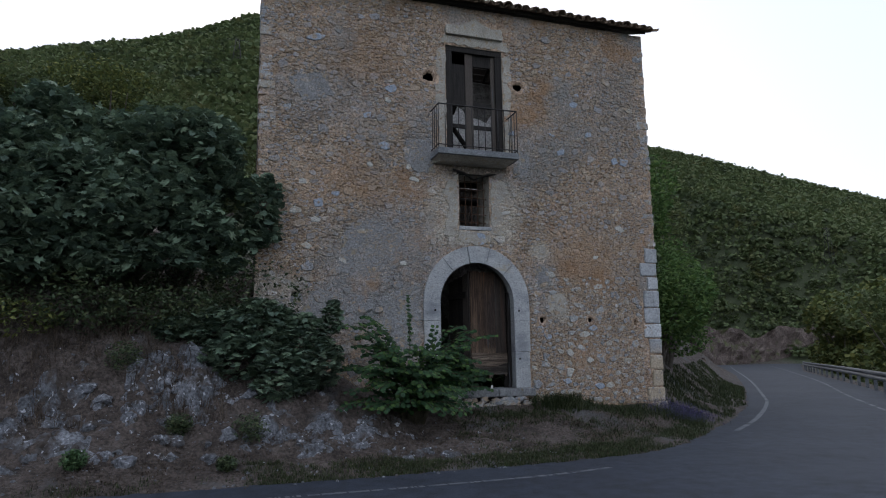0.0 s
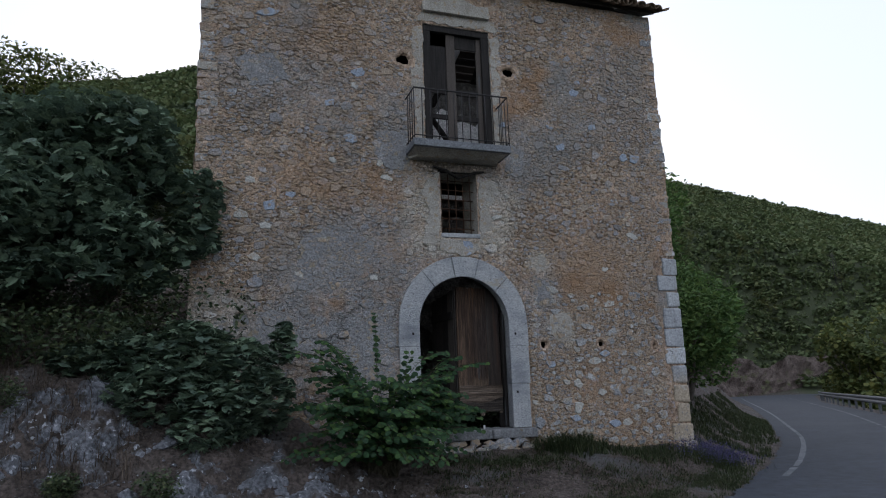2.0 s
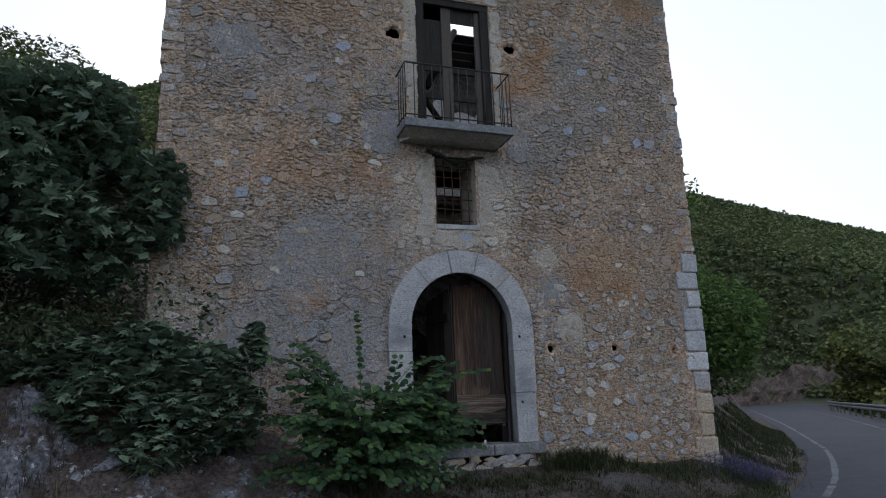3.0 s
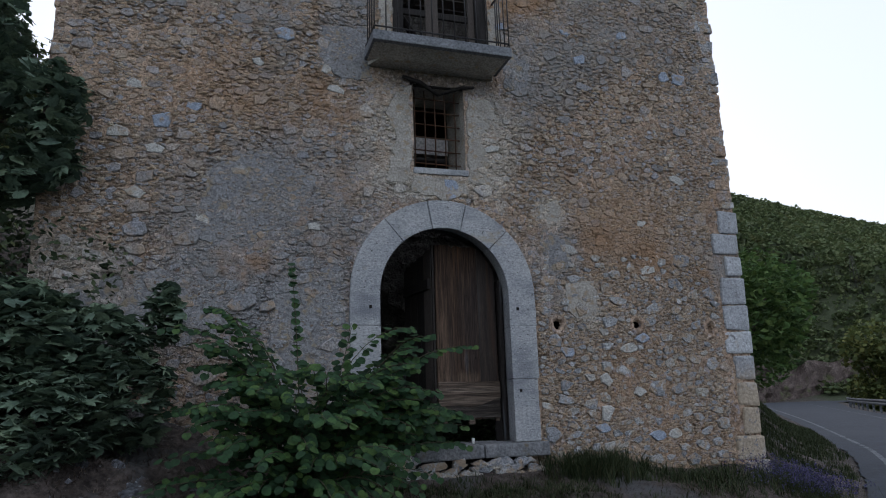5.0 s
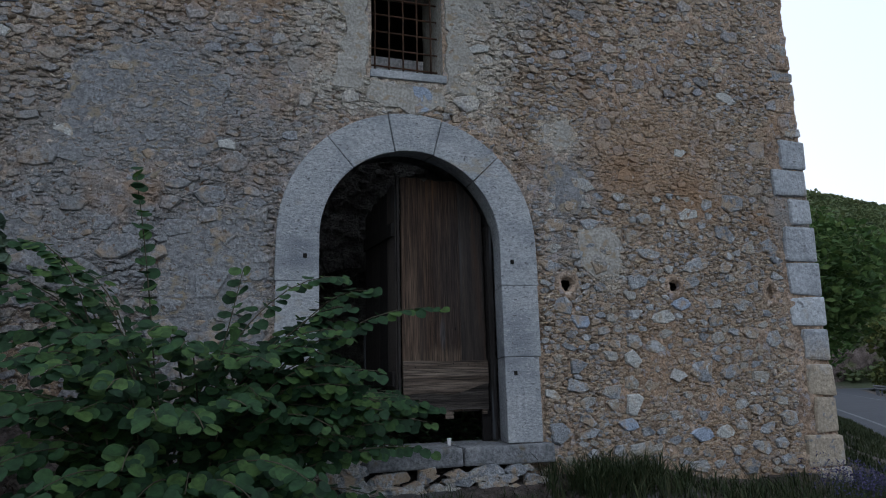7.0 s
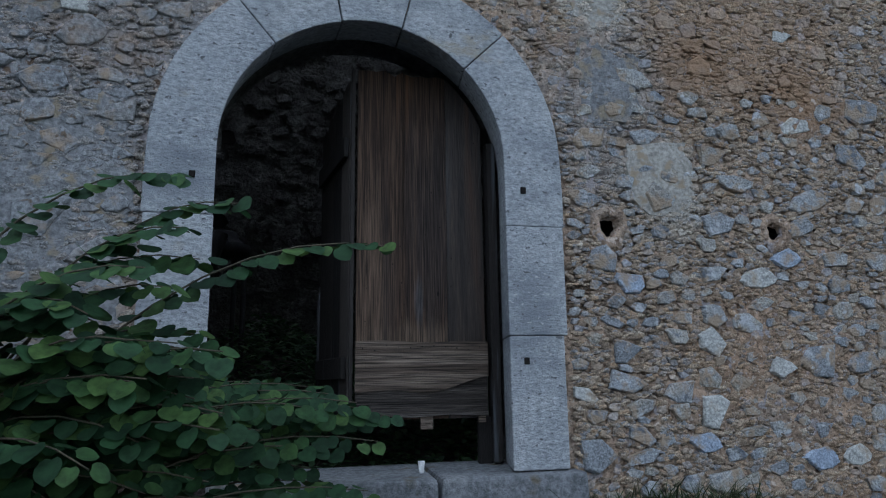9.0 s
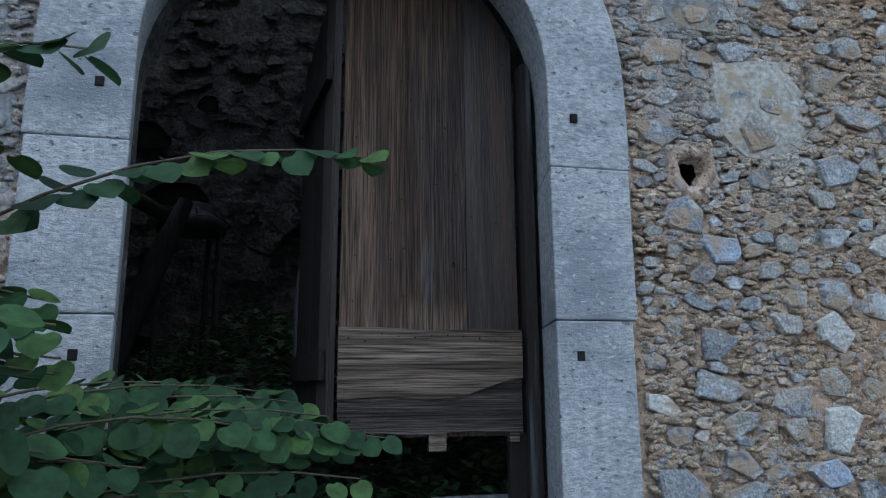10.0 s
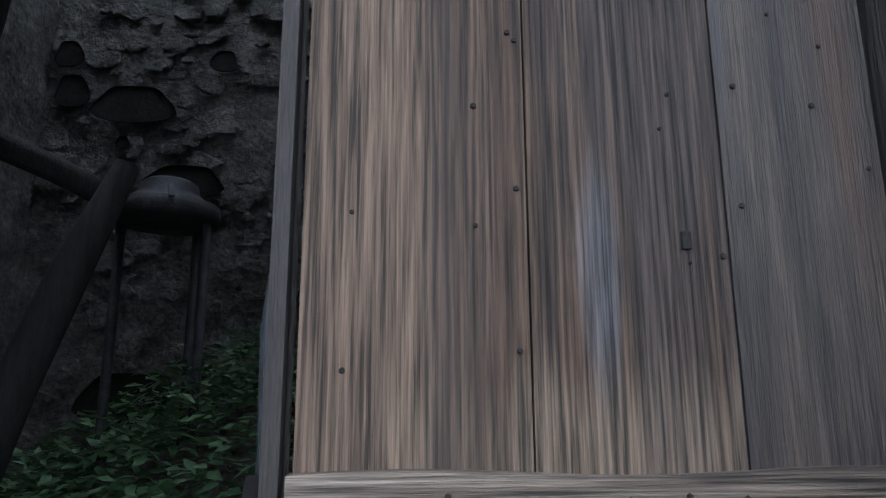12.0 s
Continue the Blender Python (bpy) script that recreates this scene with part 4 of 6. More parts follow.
# nail holes and wormholes: small studs, near-black for the shade inside a hole
nails = bmesh.new()
rn = random.Random(3)
for k in range(46):
    x, z = rn.uniform(4.88, 5.59), rn.uniform(1.85, 3.2)
    if k < 12:
        x, z = 4.88 + 0.066 * k, 1.78 + rn.uniform(-0.01, 0.02)
    r = rn.uniform(0.0025, 0.005)
    bmesh.ops.create_cone(nails, cap_ends=True, segments=6, radius1=r, radius2=r * 0.7, depth=0.004,
                          matrix=pose(x, DY - (0.034 if z < 1.83 else 0.001), z, 90))
door_part("nail_heads", nails, HOLE)
# keyhole as a small block, its inner shade given by near-black colour
bm = bmesh.new()
box(bm, 5.304, 5.316, DY - 0.004, DY + 0.004, 2.078, 2.10, 0.001)
door_part("keyhole", bm, HOLE)

# second leaf, folded back inwards
fold = pose(4.835, 12.44, 0, 0, 0, 99)
leaf = thing("leaf", "", "", at=(0, 0, 0))
for key in ("label", "category"):
    if key in leaf:
        del leaf[key]
leaf.parent = door
leaf.matrix_parent_inverse = DOOR_INV
for i in range(4):
    bm = bmesh.new()
    plank(bm, 0.0 + 0.192 * i, 0.188 + 0.192 * i, 0.0, 0.032, 1.36 + 0.01 * i, 3.38 - 0.03 * i, 50 + i, 0.02)
    bmesh.ops.transform(bm, matrix=fold, verts=bm.verts)
    part("plank", bm, WOOD_DARK, leaf)
for z in (1.62, 2.9):
    bm = bmesh.new()
    box(bm, 0.02, 0.74, 0.034, 0.062, z, z + 0.12, 0.004)
    bmesh.ops.transform(bm, matrix=fold, verts=bm.verts)
    part("ledge", bm, WOOD_DARK, leaf)
bm = bmesh.new()
vv, ff = tube([(0.78, 0.03, 1.42), (0.79, 0.02, 1.8), (0.78, 0.03, 2.05), (0.77, 0.02, 2.2)], [0.02, 0.024, 0.02, 0.016], 7)
ob = put("split_edge", mesh_of("split_edge", [fold @ Vector(p) for p in vv], ff, True), WOOD_GREY, leaf)
bm.free()

# ---- small barred window ----
win = tagged(new("window_1"), "small barred window with a broken wooden lintel", "window", kind="structure")
for i in range(5):
    x = WIN[0] + 0.06 + (WIN[1] - WIN[0] - 0.12) * i / 4
    vv, ff = tube([(x, WALL_Y + 0.16, WIN[2] - 0.02), (x + 0.004, WALL_Y + 0.155, 4.8), (x, WALL_Y + 0.16, WIN[3] + 0.02)], [0.008] * 3, 6)
    put("bar", mesh_of("bar", vv, ff, True), RUST, win)
for i in range(6):
    z = WIN[2] + 0.12 + 0.165 * i
    vv, ff = tube([(WIN[0] - 0.02, WALL_Y + 0.16, z), (WIN[1] + 0.02, WALL_Y + 0.16, z - 0.01)], [0.008] * 2, 6)
    put("cross_bar", mesh_of("cross_bar", vv, ff, True), RUST, win)
bm = bmesh.new()
box(bm, WIN[0] - 0.01, WIN[1] + 0.03, WALL_Y - 0.018, WALL_Y + 0.3, WIN[2] - 0.07, WIN[2] + 0.004, 0.012, 0.006, rs)
part("window_sill", bm, ASHLAR, win)
for pts, rad in (([(4.40, WALL_Y - 0.03, 5.36), (4.62, WALL_Y - 0.035, 5.30), (4.86, WALL_Y + 0.02, 5.19)], [0.02, 0.03, 0.018]),
                 ([(5.30, WALL_Y - 0.03, 5.325), (5.14, WALL_Y - 0.03, 5.30), (4.86, WALL_Y + 0.0, 5.19)], [0.016, 0.024, 0.015]),
                 ([(4.50, WALL_Y + 0.03, 5.30), (5.22, WALL_Y + 0.03, 5.31)], [0.03, 0.025])):
    vv, ff = tube(pts, rad, 7)
    put("lintel_stick", mesh_of("lintel_stick", vv, ff, True), WOOD_BLACK, win)


# plaster surrounds, thin and ragged
def daub(name, pts, y=0.0, seed=0, mat=PLASTER, thick=0.016):
    """A thin coat of plaster with a ragged rim through the given outline."""
    r = random.Random(seed)
    cx, cz = sum(p[0] for p in pts) / len(pts), sum(p[1] for p in pts) / len(pts)
    ring = []
    for (ax, az), (bx, bz) in zip(pts, pts[1:] + pts[:1]):
        k = max(2, int(math.hypot(bx - ax, bz - az) / 0.07))
        for i in range(k):
            ring.append((ax + (bx - ax) * i / k + r.gauss(0, 0.018), az + (bz - az) * i / k + r.gauss(0, 0.018)))
    bm = bmesh.new()
    out = [bm.verts.new((x, WALL_Y + 0.012, z)) for x, z in ring]
    mid = [bm.verts.new((x + (cx - x) * 0.06, WALL_Y - thick - y + r.gauss(0, 0.003), z + (cz - z) * 0.06)) for x, z in ring]
    n = len(ring)
    for i in range(n):
        j = (i + 1) % n
        bm.faces.new([out[i], out[j], mid[j], mid[i]])
    res = bmesh.ops.triangle_fill(bm, edges=[bm.edges.get((mid[i], mid[(i + 1) % n])) for i in range(n)], use_beauty=True)
    bmesh.ops.recalc_face_normals(bm, faces=bm.faces)
    return part(name, bm, mat, wall_south)


daub("plaster", [(4.50, 5.26), (4.50, 4.26), (4.46, 4.05), (4.16, 4.02), (4.25, 4.3), (4.32, 4.6), (4.22, 4.9), (4.3, 5.2)], 0, 1)
daub("plaster", [(5.20, 5.28), (5.20, 4.26), (5.2, 4.08), (5.46, 4.1), (5.50, 4.4), (5.38, 4.7), (5.62, 4.95), (5.5, 5.2)], 0, 2)
daub("plaster", [(4.52, 4.13), (5.16, 4.14), (5.2, 3.98), (4.95, 3.90), (4.7, 3.90), (4.45, 3.97)], 0.002, 3)
daub("plaster", [(4.90, 4.14), (5.05, 4.14), (5.06, 3.9), (4.88, 3.88)], 0.008, 33, BLUE_STONE)
daub("plaster", [(4.29, 7.9), (4.29, 6.2), (4.28, 5.75), (4.12, 5.75), (4.12, 6.4), (4.06, 7.0), (4.1, 7.9)], 0, 4)
daub("plaster", [(5.53, 7.9), (5.53, 6.2), (5.53, 5.75), (5.72, 5.75), (5.68, 6.5), (5.72, 7.3), (5.7, 7.9)], 0, 5)
daub("plaster", [(4.12, 7.98), (5.72, 7.98), (5.68, 8.17), (4.25, 8.16)], 0, 6)
daub("plaster", [(6.35, 2.95), (6.75, 2.98), (6.82, 2.7), (6.7, 2.52), (6.55, 2.48), (6.36, 2.6)], 0, 7)
daub("plaster", [(6.1, 3.87), (6.35, 4.0), (6.4, 3.75), (6.2, 3.6), (6.05, 3.7)], 0, 8)
for k, pts in enumerate(([(2.1, 3.3), (2.3, 4.1), (2.9, 4.35), (3.4, 4.05), (3.35, 3.45), (2.8, 3.1)], [(3.0, 2.9), (3.7, 3.1), (3.74, 2.2), (3.7, 1.5), (3.2, 1.4), (2.9, 2.0)],
                         [(1.0, 2.75), (1.9, 3.0), (2.4, 2.6), (2.2, 2.2), (1.3, 2.3)], [(3.45, 5.9), (4.0, 5.95), (4.05, 5.3), (3.7, 5.2), (3.4, 5.5)],
                         [(5.7, 5.9), (6.1, 5.8), (6.0, 5.3), (5.7, 5.35)], [(1.2, 6.9), (1.9, 7.1), (2.1, 6.6), (1.5, 6.4)], [(6.05, 3.6), (6.5, 3.5), (6.45, 3.1), (6.1, 3.0)])):
    daub("render_coat", pts, -0.004 + 0.001 * k, 60 + k, GREY_RENDER)
# weathered cornice over the balcony door
ped = bmesh.new()
prof = [(4.30, 8.17), (5.52, 8.17), (5.53, 8.24), (5.50, 8.40), (5.28, 8.38), (5.06, 8.46), (4.92, 8.56), (4.78, 8.46), (4.58, 8.36), (4.31, 8.36), (4.28, 8.25)]
fr = [ped.verts.new((x, WALL_Y - 0.085, z)) for x, z in prof]
bk = [ped.verts.new((x, WALL_Y + 0.02, z)) for x, z in prof]
ped.faces.new(fr)
for i in range(len(prof)):
    j = (i + 1) % len(prof)
    ped.faces.new([fr[j], fr[i], bk[i], bk[j]])
bmesh.ops.recalc_face_normals(ped, faces=ped.faces)
part("cornice", ped, PLASTER, wall_south, "pale plaster pediment over the balcony door")

# ---- balcony ----
balcony = thing("balcony", "small grey stone balcony with a thin iron railing", "balcony", at=(4.8, WALL_Y, 5.6))
BINV = Matrix.Translation((-4.8, -WALL_Y, -5.6))
BX0, BX1, BYF = 3.95, 5.61, WALL_Y - 0.51


def bal_part(name, me, mat):
    ob = put(name, me, mat, balcony)
    ob.matrix_parent_inverse = BINV
    return ob


bm = bmesh.new()
box(bm, BX0, BX1, BYF, WALL_Y + 0.01, 5.52, 5.64, 0.012)
ob = part("slab", bm, CONCRETE, balcony)
ob.matrix_parent_inverse = BINV
bm = bmesh.new()
for x0, x1, d, z0 in ((BX0 + 0.03, BX1 - 0.04, 0.50, 5.455),):
    vs = box(bm, x0, x1, BYF + 0.06, WALL_Y + 0.01, z0, 5.518)
    for vtx in vs:
        if vtx.co.y < WALL_Y - 0.2 and vtx.co.z < 5.5:
            vtx.co.y += 0.22
            vtx.co.x += 0.12 if vtx.co.x < 4.8 else -0.12
ob = part("slab_base", bm, PLASTER, balcony)
ob.matrix_parent_inverse = BINV
RT = 6.50
for z, r in ((RT, 0.014), (5.70, 0.010)):
    vv, ff = tube([(BX0 + 0.02, WALL_Y, z), (BX0 + 0.02, BYF + 0.03, z), (BX1 - 0.02, BYF + 0.03, z), (BX1 - 0.02, WALL_Y, z)], [r] * 4, 6)
    bal_part("rail", mesh_of("rail", vv, ff), IRON)
bar_me = mesh_of("baluster", *tube([(0, 0, 5.62), (0, 0, RT)], [0.0075] * 2, 6), True)
for i in range(13):
    ob = bal_part("baluster", bar_me, IRON)
    ob.location = (BX0 + 0.02 + (BX1 - BX0 - 0.04) * i / 12, BYF + 0.03, 0)
for x in (BX0 + 0.02, BX1 - 0.02):
    for k in (1, 2, 3):
        ob = bal_part("baluster", bar_me, IRON)
        ob.location = (x, BYF + 0.03 + 0.12 * k, 0)

# balcony door frame and glazing bars
bdoor = thing("balcony_door", "grey weathered wooden balcony door frame without panes", "door", at=(4.9, WALL_Y, 5.65))
DINV = Matrix.Translation((-4.9, -WALL_Y, -5.65))
for nm, dims in (("frame_post", (4.30, 4.44, 0.02, 0.12, 5.66, 7.94)), ("frame_post", (5.38, 5.52, 0.02, 0.12, 5.66, 7.94)), ("frame_head", (4.30, 5.52, 0.015, 0.13, 7.84, 7.95)),
                 ("stile", (4.74, 4.90, 0.07, 0.12, 5.66, 7.84)), ("stile", (5.30, 5.38, 0.07, 0.12, 5.66, 7.84)), ("glazing_bar", (4.44, 5.36, 0.075, 0.115, 6.26, 6.34)),
                 ("glazing_bar", (4.44, 5.36, 0.075, 0.115, 6.72, 6.82)), ("upper_panel", (4.44, 4.76, 0.09, 0.11, 6.82, 7.84)), ("head_panel", (4.44, 5.38, 0.09, 0.112, 7.6, 7.84))):
    a, b, c, d, e, g = dims
    bm = bmesh.new()
    box(bm, a, b, WALL_Y + c, WALL_Y + d, e, g, 0.006)
    ob = part(nm, bm, WOOD_DARK if nm == "stile" else WOOD_BLACK, bdoor)
    ob.matrix_parent_inverse = DINV


# ---- inside ----
def beam(label, pts, rad, mat=WOOD_BLACK, sides=8, name="fallen_beam", cat="beam"):
    vv, ff = tube(pts, rad, sides)
    return tagged(put(name, mesh_of(name, vv, ff, True), mat), label, cat, "fallen beams in the ruin")


beam("dark charred beam leaning across the ruined room", [(3.40, 14.15, 1.0), (3.64, 14.2, 1.93), (3.79, 14.2, 2.36), (3.94, 14.25, 2.8)], [0.085, 0.08, 0.075, 0.05])
beam("dark rough beam bridging the ruined room", [(2.3, 14.0, 3.25), (3.42, 14.2, 2.88), (3.68, 14.25, 2.77), (3.9, 14.3, 2.66)], [0.07, 0.06, 0.055, 0.05])
beam("dark slanting beam fallen from the upper floor", [(3.36, 14.1, 2.86), (3.42, 14.15, 3.3), (3.6, 14.2, 5.2)], [0.04, 0.036, 0.032])
beam("dark rafter leaning behind the balcony door", [(4.3, 12.75, 7.0), (5.6, 13.2, 5.6)], [0.05, 0.05])
beam("dark rafter leaning behind the balcony door", [(4.75, 13.0, 6.9), (5.7, 14.1, 8.7)], [0.06, 0.06])
beam("thick dark floor beam spanning the ruined room", [(X0 + 0.4, 13.6, 5.6), (X1 - 0.4, 13.6, 5.55)], [0.11, 0.1])
beam("thick dark floor beam spanning the ruined room", [(X0 + 0.4, 15.4, 5.6), (X1 - 0.4, 15.4, 5.55)], [0.11, 0.1])
# remaining floor boards
bm = bmesh.new()
box(bm, 7.0, X1 - 0.6, 12.7, 16.5, 5.66, 5.71)
box(bm, 4.35, 6.98, 12.7, 14.5, 5.66, 5.71, 0.0, 0.03, random.Random(5))
tagged(part("upper_floor", bm, WOOD_DARK, None), "remaining dark boards of the fallen upper floor", "floor", kind="structure")

# old iron press
press = thing("oil_press", "old dark iron press with a round cap on three posts", "press", at=(3.87, 15.0, 1.1))
PINV = Matrix.Translation((-3.87, -15.0, -1.1))
prof = [(0.0, 2.97), (0.11, 2.97), (0.14, 2.95), (0.15, 2.90), (0.21, 2.85), (0.25, 2.84), (0.26, 2.78), (0.25, 2.75), (0.0, 2.72)]
verts, faces = [], []
k = 28
for r, z in prof:
    for i in range(k):
        verts.append((3.87 + r * math.cos(2 * math.pi * i / k), 15.0 + r * math.sin(2 * math.pi * i / k), z))
for j in range(len(prof) - 1):
    for i in range(k):
        i2 = (i + 1) % k
        faces.append((j * k + i, j * k + i2, (j + 1) * k + i2, (j + 1) * k + i))
ob = put("cap", mesh_of("cap", verts, faces, True), IRON, press)
ob.matrix_parent_inverse = PINV
for a in (185, 60, 350):
    x, y = 3.87 + 0.21 * math.cos(radians(a)), 15.0 + 0.21 * math.sin(radians(a))
    vv, ff = tube([(x, y, 0.9), (x, y, 2.8)], [0.024, 0.024], 10)
    ob = put("post", mesh_of("post", vv, ff, True), IRON, press)
    ob.matrix_parent_inverse = PINV
for a in (20, 110, 200, 290):
    x, y = 3.87 + 0.19 * math.cos(radians(a)), 15.0 + 0.19 * math.sin(radians(a))
    bm = bmesh.new()
    box(bm, -0.07, 0.07, -0.012, 0.012, 2.83, 2.92)
    for vtx in bm.verts:
        if vtx.co.z > 2.9 and vtx.co.x > 0:
            vtx.co.x -= 0.1
    bmesh.ops.transform(bm, matrix=pose(x, y, 0, 0, 0, a), verts=bm.verts)
    ob = part("rib", bm, IRON, press)
    ob.matrix_parent_inverse = PINV
# holes in the back wall: flat near-black discs that paint in their shade
BW = Y1 - 0.6
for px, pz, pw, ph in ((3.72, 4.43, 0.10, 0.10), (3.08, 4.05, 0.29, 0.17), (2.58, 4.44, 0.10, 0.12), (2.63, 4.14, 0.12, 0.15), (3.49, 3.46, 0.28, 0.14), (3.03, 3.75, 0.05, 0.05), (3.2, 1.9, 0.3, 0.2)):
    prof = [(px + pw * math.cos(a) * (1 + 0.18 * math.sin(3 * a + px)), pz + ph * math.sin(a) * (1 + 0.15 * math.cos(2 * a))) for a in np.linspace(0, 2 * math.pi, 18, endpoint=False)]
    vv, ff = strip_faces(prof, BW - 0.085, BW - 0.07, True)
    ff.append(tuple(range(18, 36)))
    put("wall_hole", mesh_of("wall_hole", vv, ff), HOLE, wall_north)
# blind arch in the back wall
bm = bmesh.new()
for i in range(9):
    a0, a1 = radians(180 * i / 9 + 1), radians(180 * (i + 1) / 9 - 1)
    pts = [(5.1 + r * math.cos(a), 2.6 + r * math.sin(a)) for r, a in ((0.75, a0), (0.75, a1), (1.0, a1), (1.0, a0))]
    fr = [bm.verts.new((x, BW - 0.09, z)) for x, z in pts]
    bk = [bm.verts.new((x, BW + 0.02, z)) for x, z in pts]
    bm.faces.new(fr)
    for q in range(4):
        bm.faces.new([fr[(q + 1) % 4], fr[q], bk[q], bk[(q + 1) % 4]])
bmesh.ops.recalc_face_normals(bm, faces=bm.faces)
part("blind_arch", bm, INNER_STONE, wall_north)

# ---- guard rail ----
rail = thing("guard_rail", "galvanised steel guard rail along the outer road edge", "guard rail", at=(23.9, 18.4, ROAD_Z))
RINV = Matrix.Translation((-23.9, -18.4, -ROAD_Z))
rl = spline([(13.5, 6.9), (16.8, 11.6), (21.65, 17.2), (31.15, 27.2), (46.2, 43.6), (53, 50.5)], 90)
verts, faces = [], []
prof = [(0, 0.75), (-0.04, 0.70), (-0.04, 0.64), (0.02, 0.58), (-0.04, 0.52), (-0.04, 0.46), (0, 0.42)]
for i, (x, y) in enumerate(rl):
    a, b = rl[max(i - 1, 0)], rl[min(i + 1, 89)]
    d = Vector((b[0] - a[0], b[1] - a[1])).normalized()
    for o, z in prof:
        verts.append((x + d.y * o, y - d.x * o, ROAD_Z + z))
    for o, z in prof[::-1]:
        verts.append((x + d.y * (o + 0.012), y - d.x * (o + 0.012), ROAD_Z + z))
    if i:
        for q in range(14):
            q2 = (q + 1) % 14
            faces.append(((i - 1) * 14 + q, (i - 1) * 14 + q2, i * 14 + q2, i * 14 + q))
ob = put("beam", mesh_of("beam", verts, faces), STEEL, rail)
ob.matrix_parent_inverse = RINV
bm = bmesh.new()
box(bm, -0.05, 0.05, -0.06, 0.06, 0.0, 0.72, 0.008)
post_me = bpy.data.meshes.new("post")
bm.to_mesh(post_me)
bm.free()
post_me.materials.append(STEEL)
for i in range(2, 88, 4):
    a, b = rl[i - 1], rl[i + 1]
    d = Vector((b[0] - a[0], b[1] - a[1])).normalized()
    ob = put("post", post_me, None, rail)
    ob.matrix_parent_inverse = RINV
    ob.matrix_basis = pose(rl[i][0] + d.y * 0.1, rl[i][1] - d.x * 0.1, ROAD_Z - 0.05, 0, 0, math.degrees(math.atan2(d.y, d.x)))


# ---- rock cutting where the road bends ----
def cutting():
    """The red-brown road cutting: a rough steep face along the inner edge and round the bend."""
    line = spline([(24, 28.2), (31, 36.6), (34.5, 40.9), (47, 55.8), (58, 70.8), (65, 81), (74, 85), (86, 84.5), (98, 82)], 220)
    rng = np.random.default_rng(55)
    rows = 9
    verts, faces = [], []
    for i, (x, y) in enumerate(line):
        a, b = line[max(i - 1, 0)], line[min(i + 1, 219)]
        d = Vector((b[0] - a[0], b[1] - a[1])).normalized()
        top = 2.6 + 0.9 * math.sin(i * 0.13) + 0.6 * math.sin(i * 0.37) + 3.0 * min(i / 110, 1)
        top *= 0.25 + 0.75 * min(i / 45, 1)
        for j in range(rows):
            u = j / (rows - 1)
            out = 1.0 * u + 0.55 * float(lumps(np.array(x), np.array(y), np.array(top * u), 1.3, 4)) * (0.3 + u) + rng.normal(0, 0.12)
            verts.append((x - d.y * out, y + d.x * out, ROAD_Z - 0.1 + top * u))
        if i:
            for j in range(rows - 1):
                faces.append(((i - 1) * rows + j, i * rows + j, i * rows + j + 1, (i - 1) * rows + j + 1))
    tagged(put("rock_cutting", mesh_of("rock_cutting", verts, faces), CUT_ROCK), "red-brown rough rock cutting beside the road bend", "rock face", kind="structure")


cutting()


# ---- plants ----
def gz(x, y):
    return float(ground_z(np.array([x]), np.array([y]))[0])


def crown_points(rng, blobs, n, shell=0.55):
    """Points in a set of (x, y, z, rx, ry, rz) clumps, denser towards the skin, with gaps."""
    w = np.array([b[3] * b[4] + b[3] * b[5] for b in blobs])
    pick = rng.choice(len(blobs), n, p=w / w.sum())
    b = np.array(blobs)[pick]
    d = rng.normal(0, 1, (n, 3))
    d /= np.linalg.norm(d, axis=1)[:, None]
    r = rng.uniform(shell, 1.0, n) ** 0.7
    p = b[:, :3] + d * r[:, None] * b[:, 3:]
    keep = lumps(p[:, 0], p[:, 1], p[:, 2], 2.6, 1.0) + rng.normal(0, 0.25, n) > -0.45
    return p[keep]


def limb_path(a, b, rng, bend=0.15, n=5):
    a, b = np.array(a, float), np.array(b, float)
    out = []
    for i in range(n):
        u = i / (n - 1)
        out.append(tuple(a + (b - a) * u + rng.normal(0, bend, 3) * math.sin(math.pi * u)))
    return out


def tree(name, label, base, blobs, count, size, shape, faces, mat, seed, trunk_r=0.12, category="tree", tilt=0.8, group="", shell=0.55):
    rng = np.random.default_rng(seed)
    t = thing(name, label, category, group, at=base)
    inv = Matrix.Translation((-base[0], -base[1], -base[2]))
    lines = []
    for b in blobs[:12]:
        pts = limb_path((base[0], base[1], base[2] - 0.15), (b[0], b[1], b[2]), rng, 0.12)
        lines.append((pts, [trunk_r * (1 - 0.2 * i) for i in range(5)]))
    ob = tubes("trunk", lines[:1], BARK, t)
    ob.matrix_parent_inverse = inv
    for ln in lines[1:]:
        ob = tubes("limb", [ln], BARK, t, 5)
        ob.matrix_parent_inverse = inv
    p = crown_points(rng, blobs, count, shell)
    ob = leaves("crown", p, rng.uniform(0.65, 1.25, len(p)) * size, shape, faces, mat, t, rng, tilt)
    ob.matrix_parent_inverse = inv
    return t


def blob_cloud(rng, box_lo, box_hi, n, r0, r1):
    return [(*rng.uniform(box_lo, box_hi), *(rng.uniform(r0, r1, 3) * (1, 1, 0.8))) for _ in range(n)]


rb = np.random.default_rng(5)
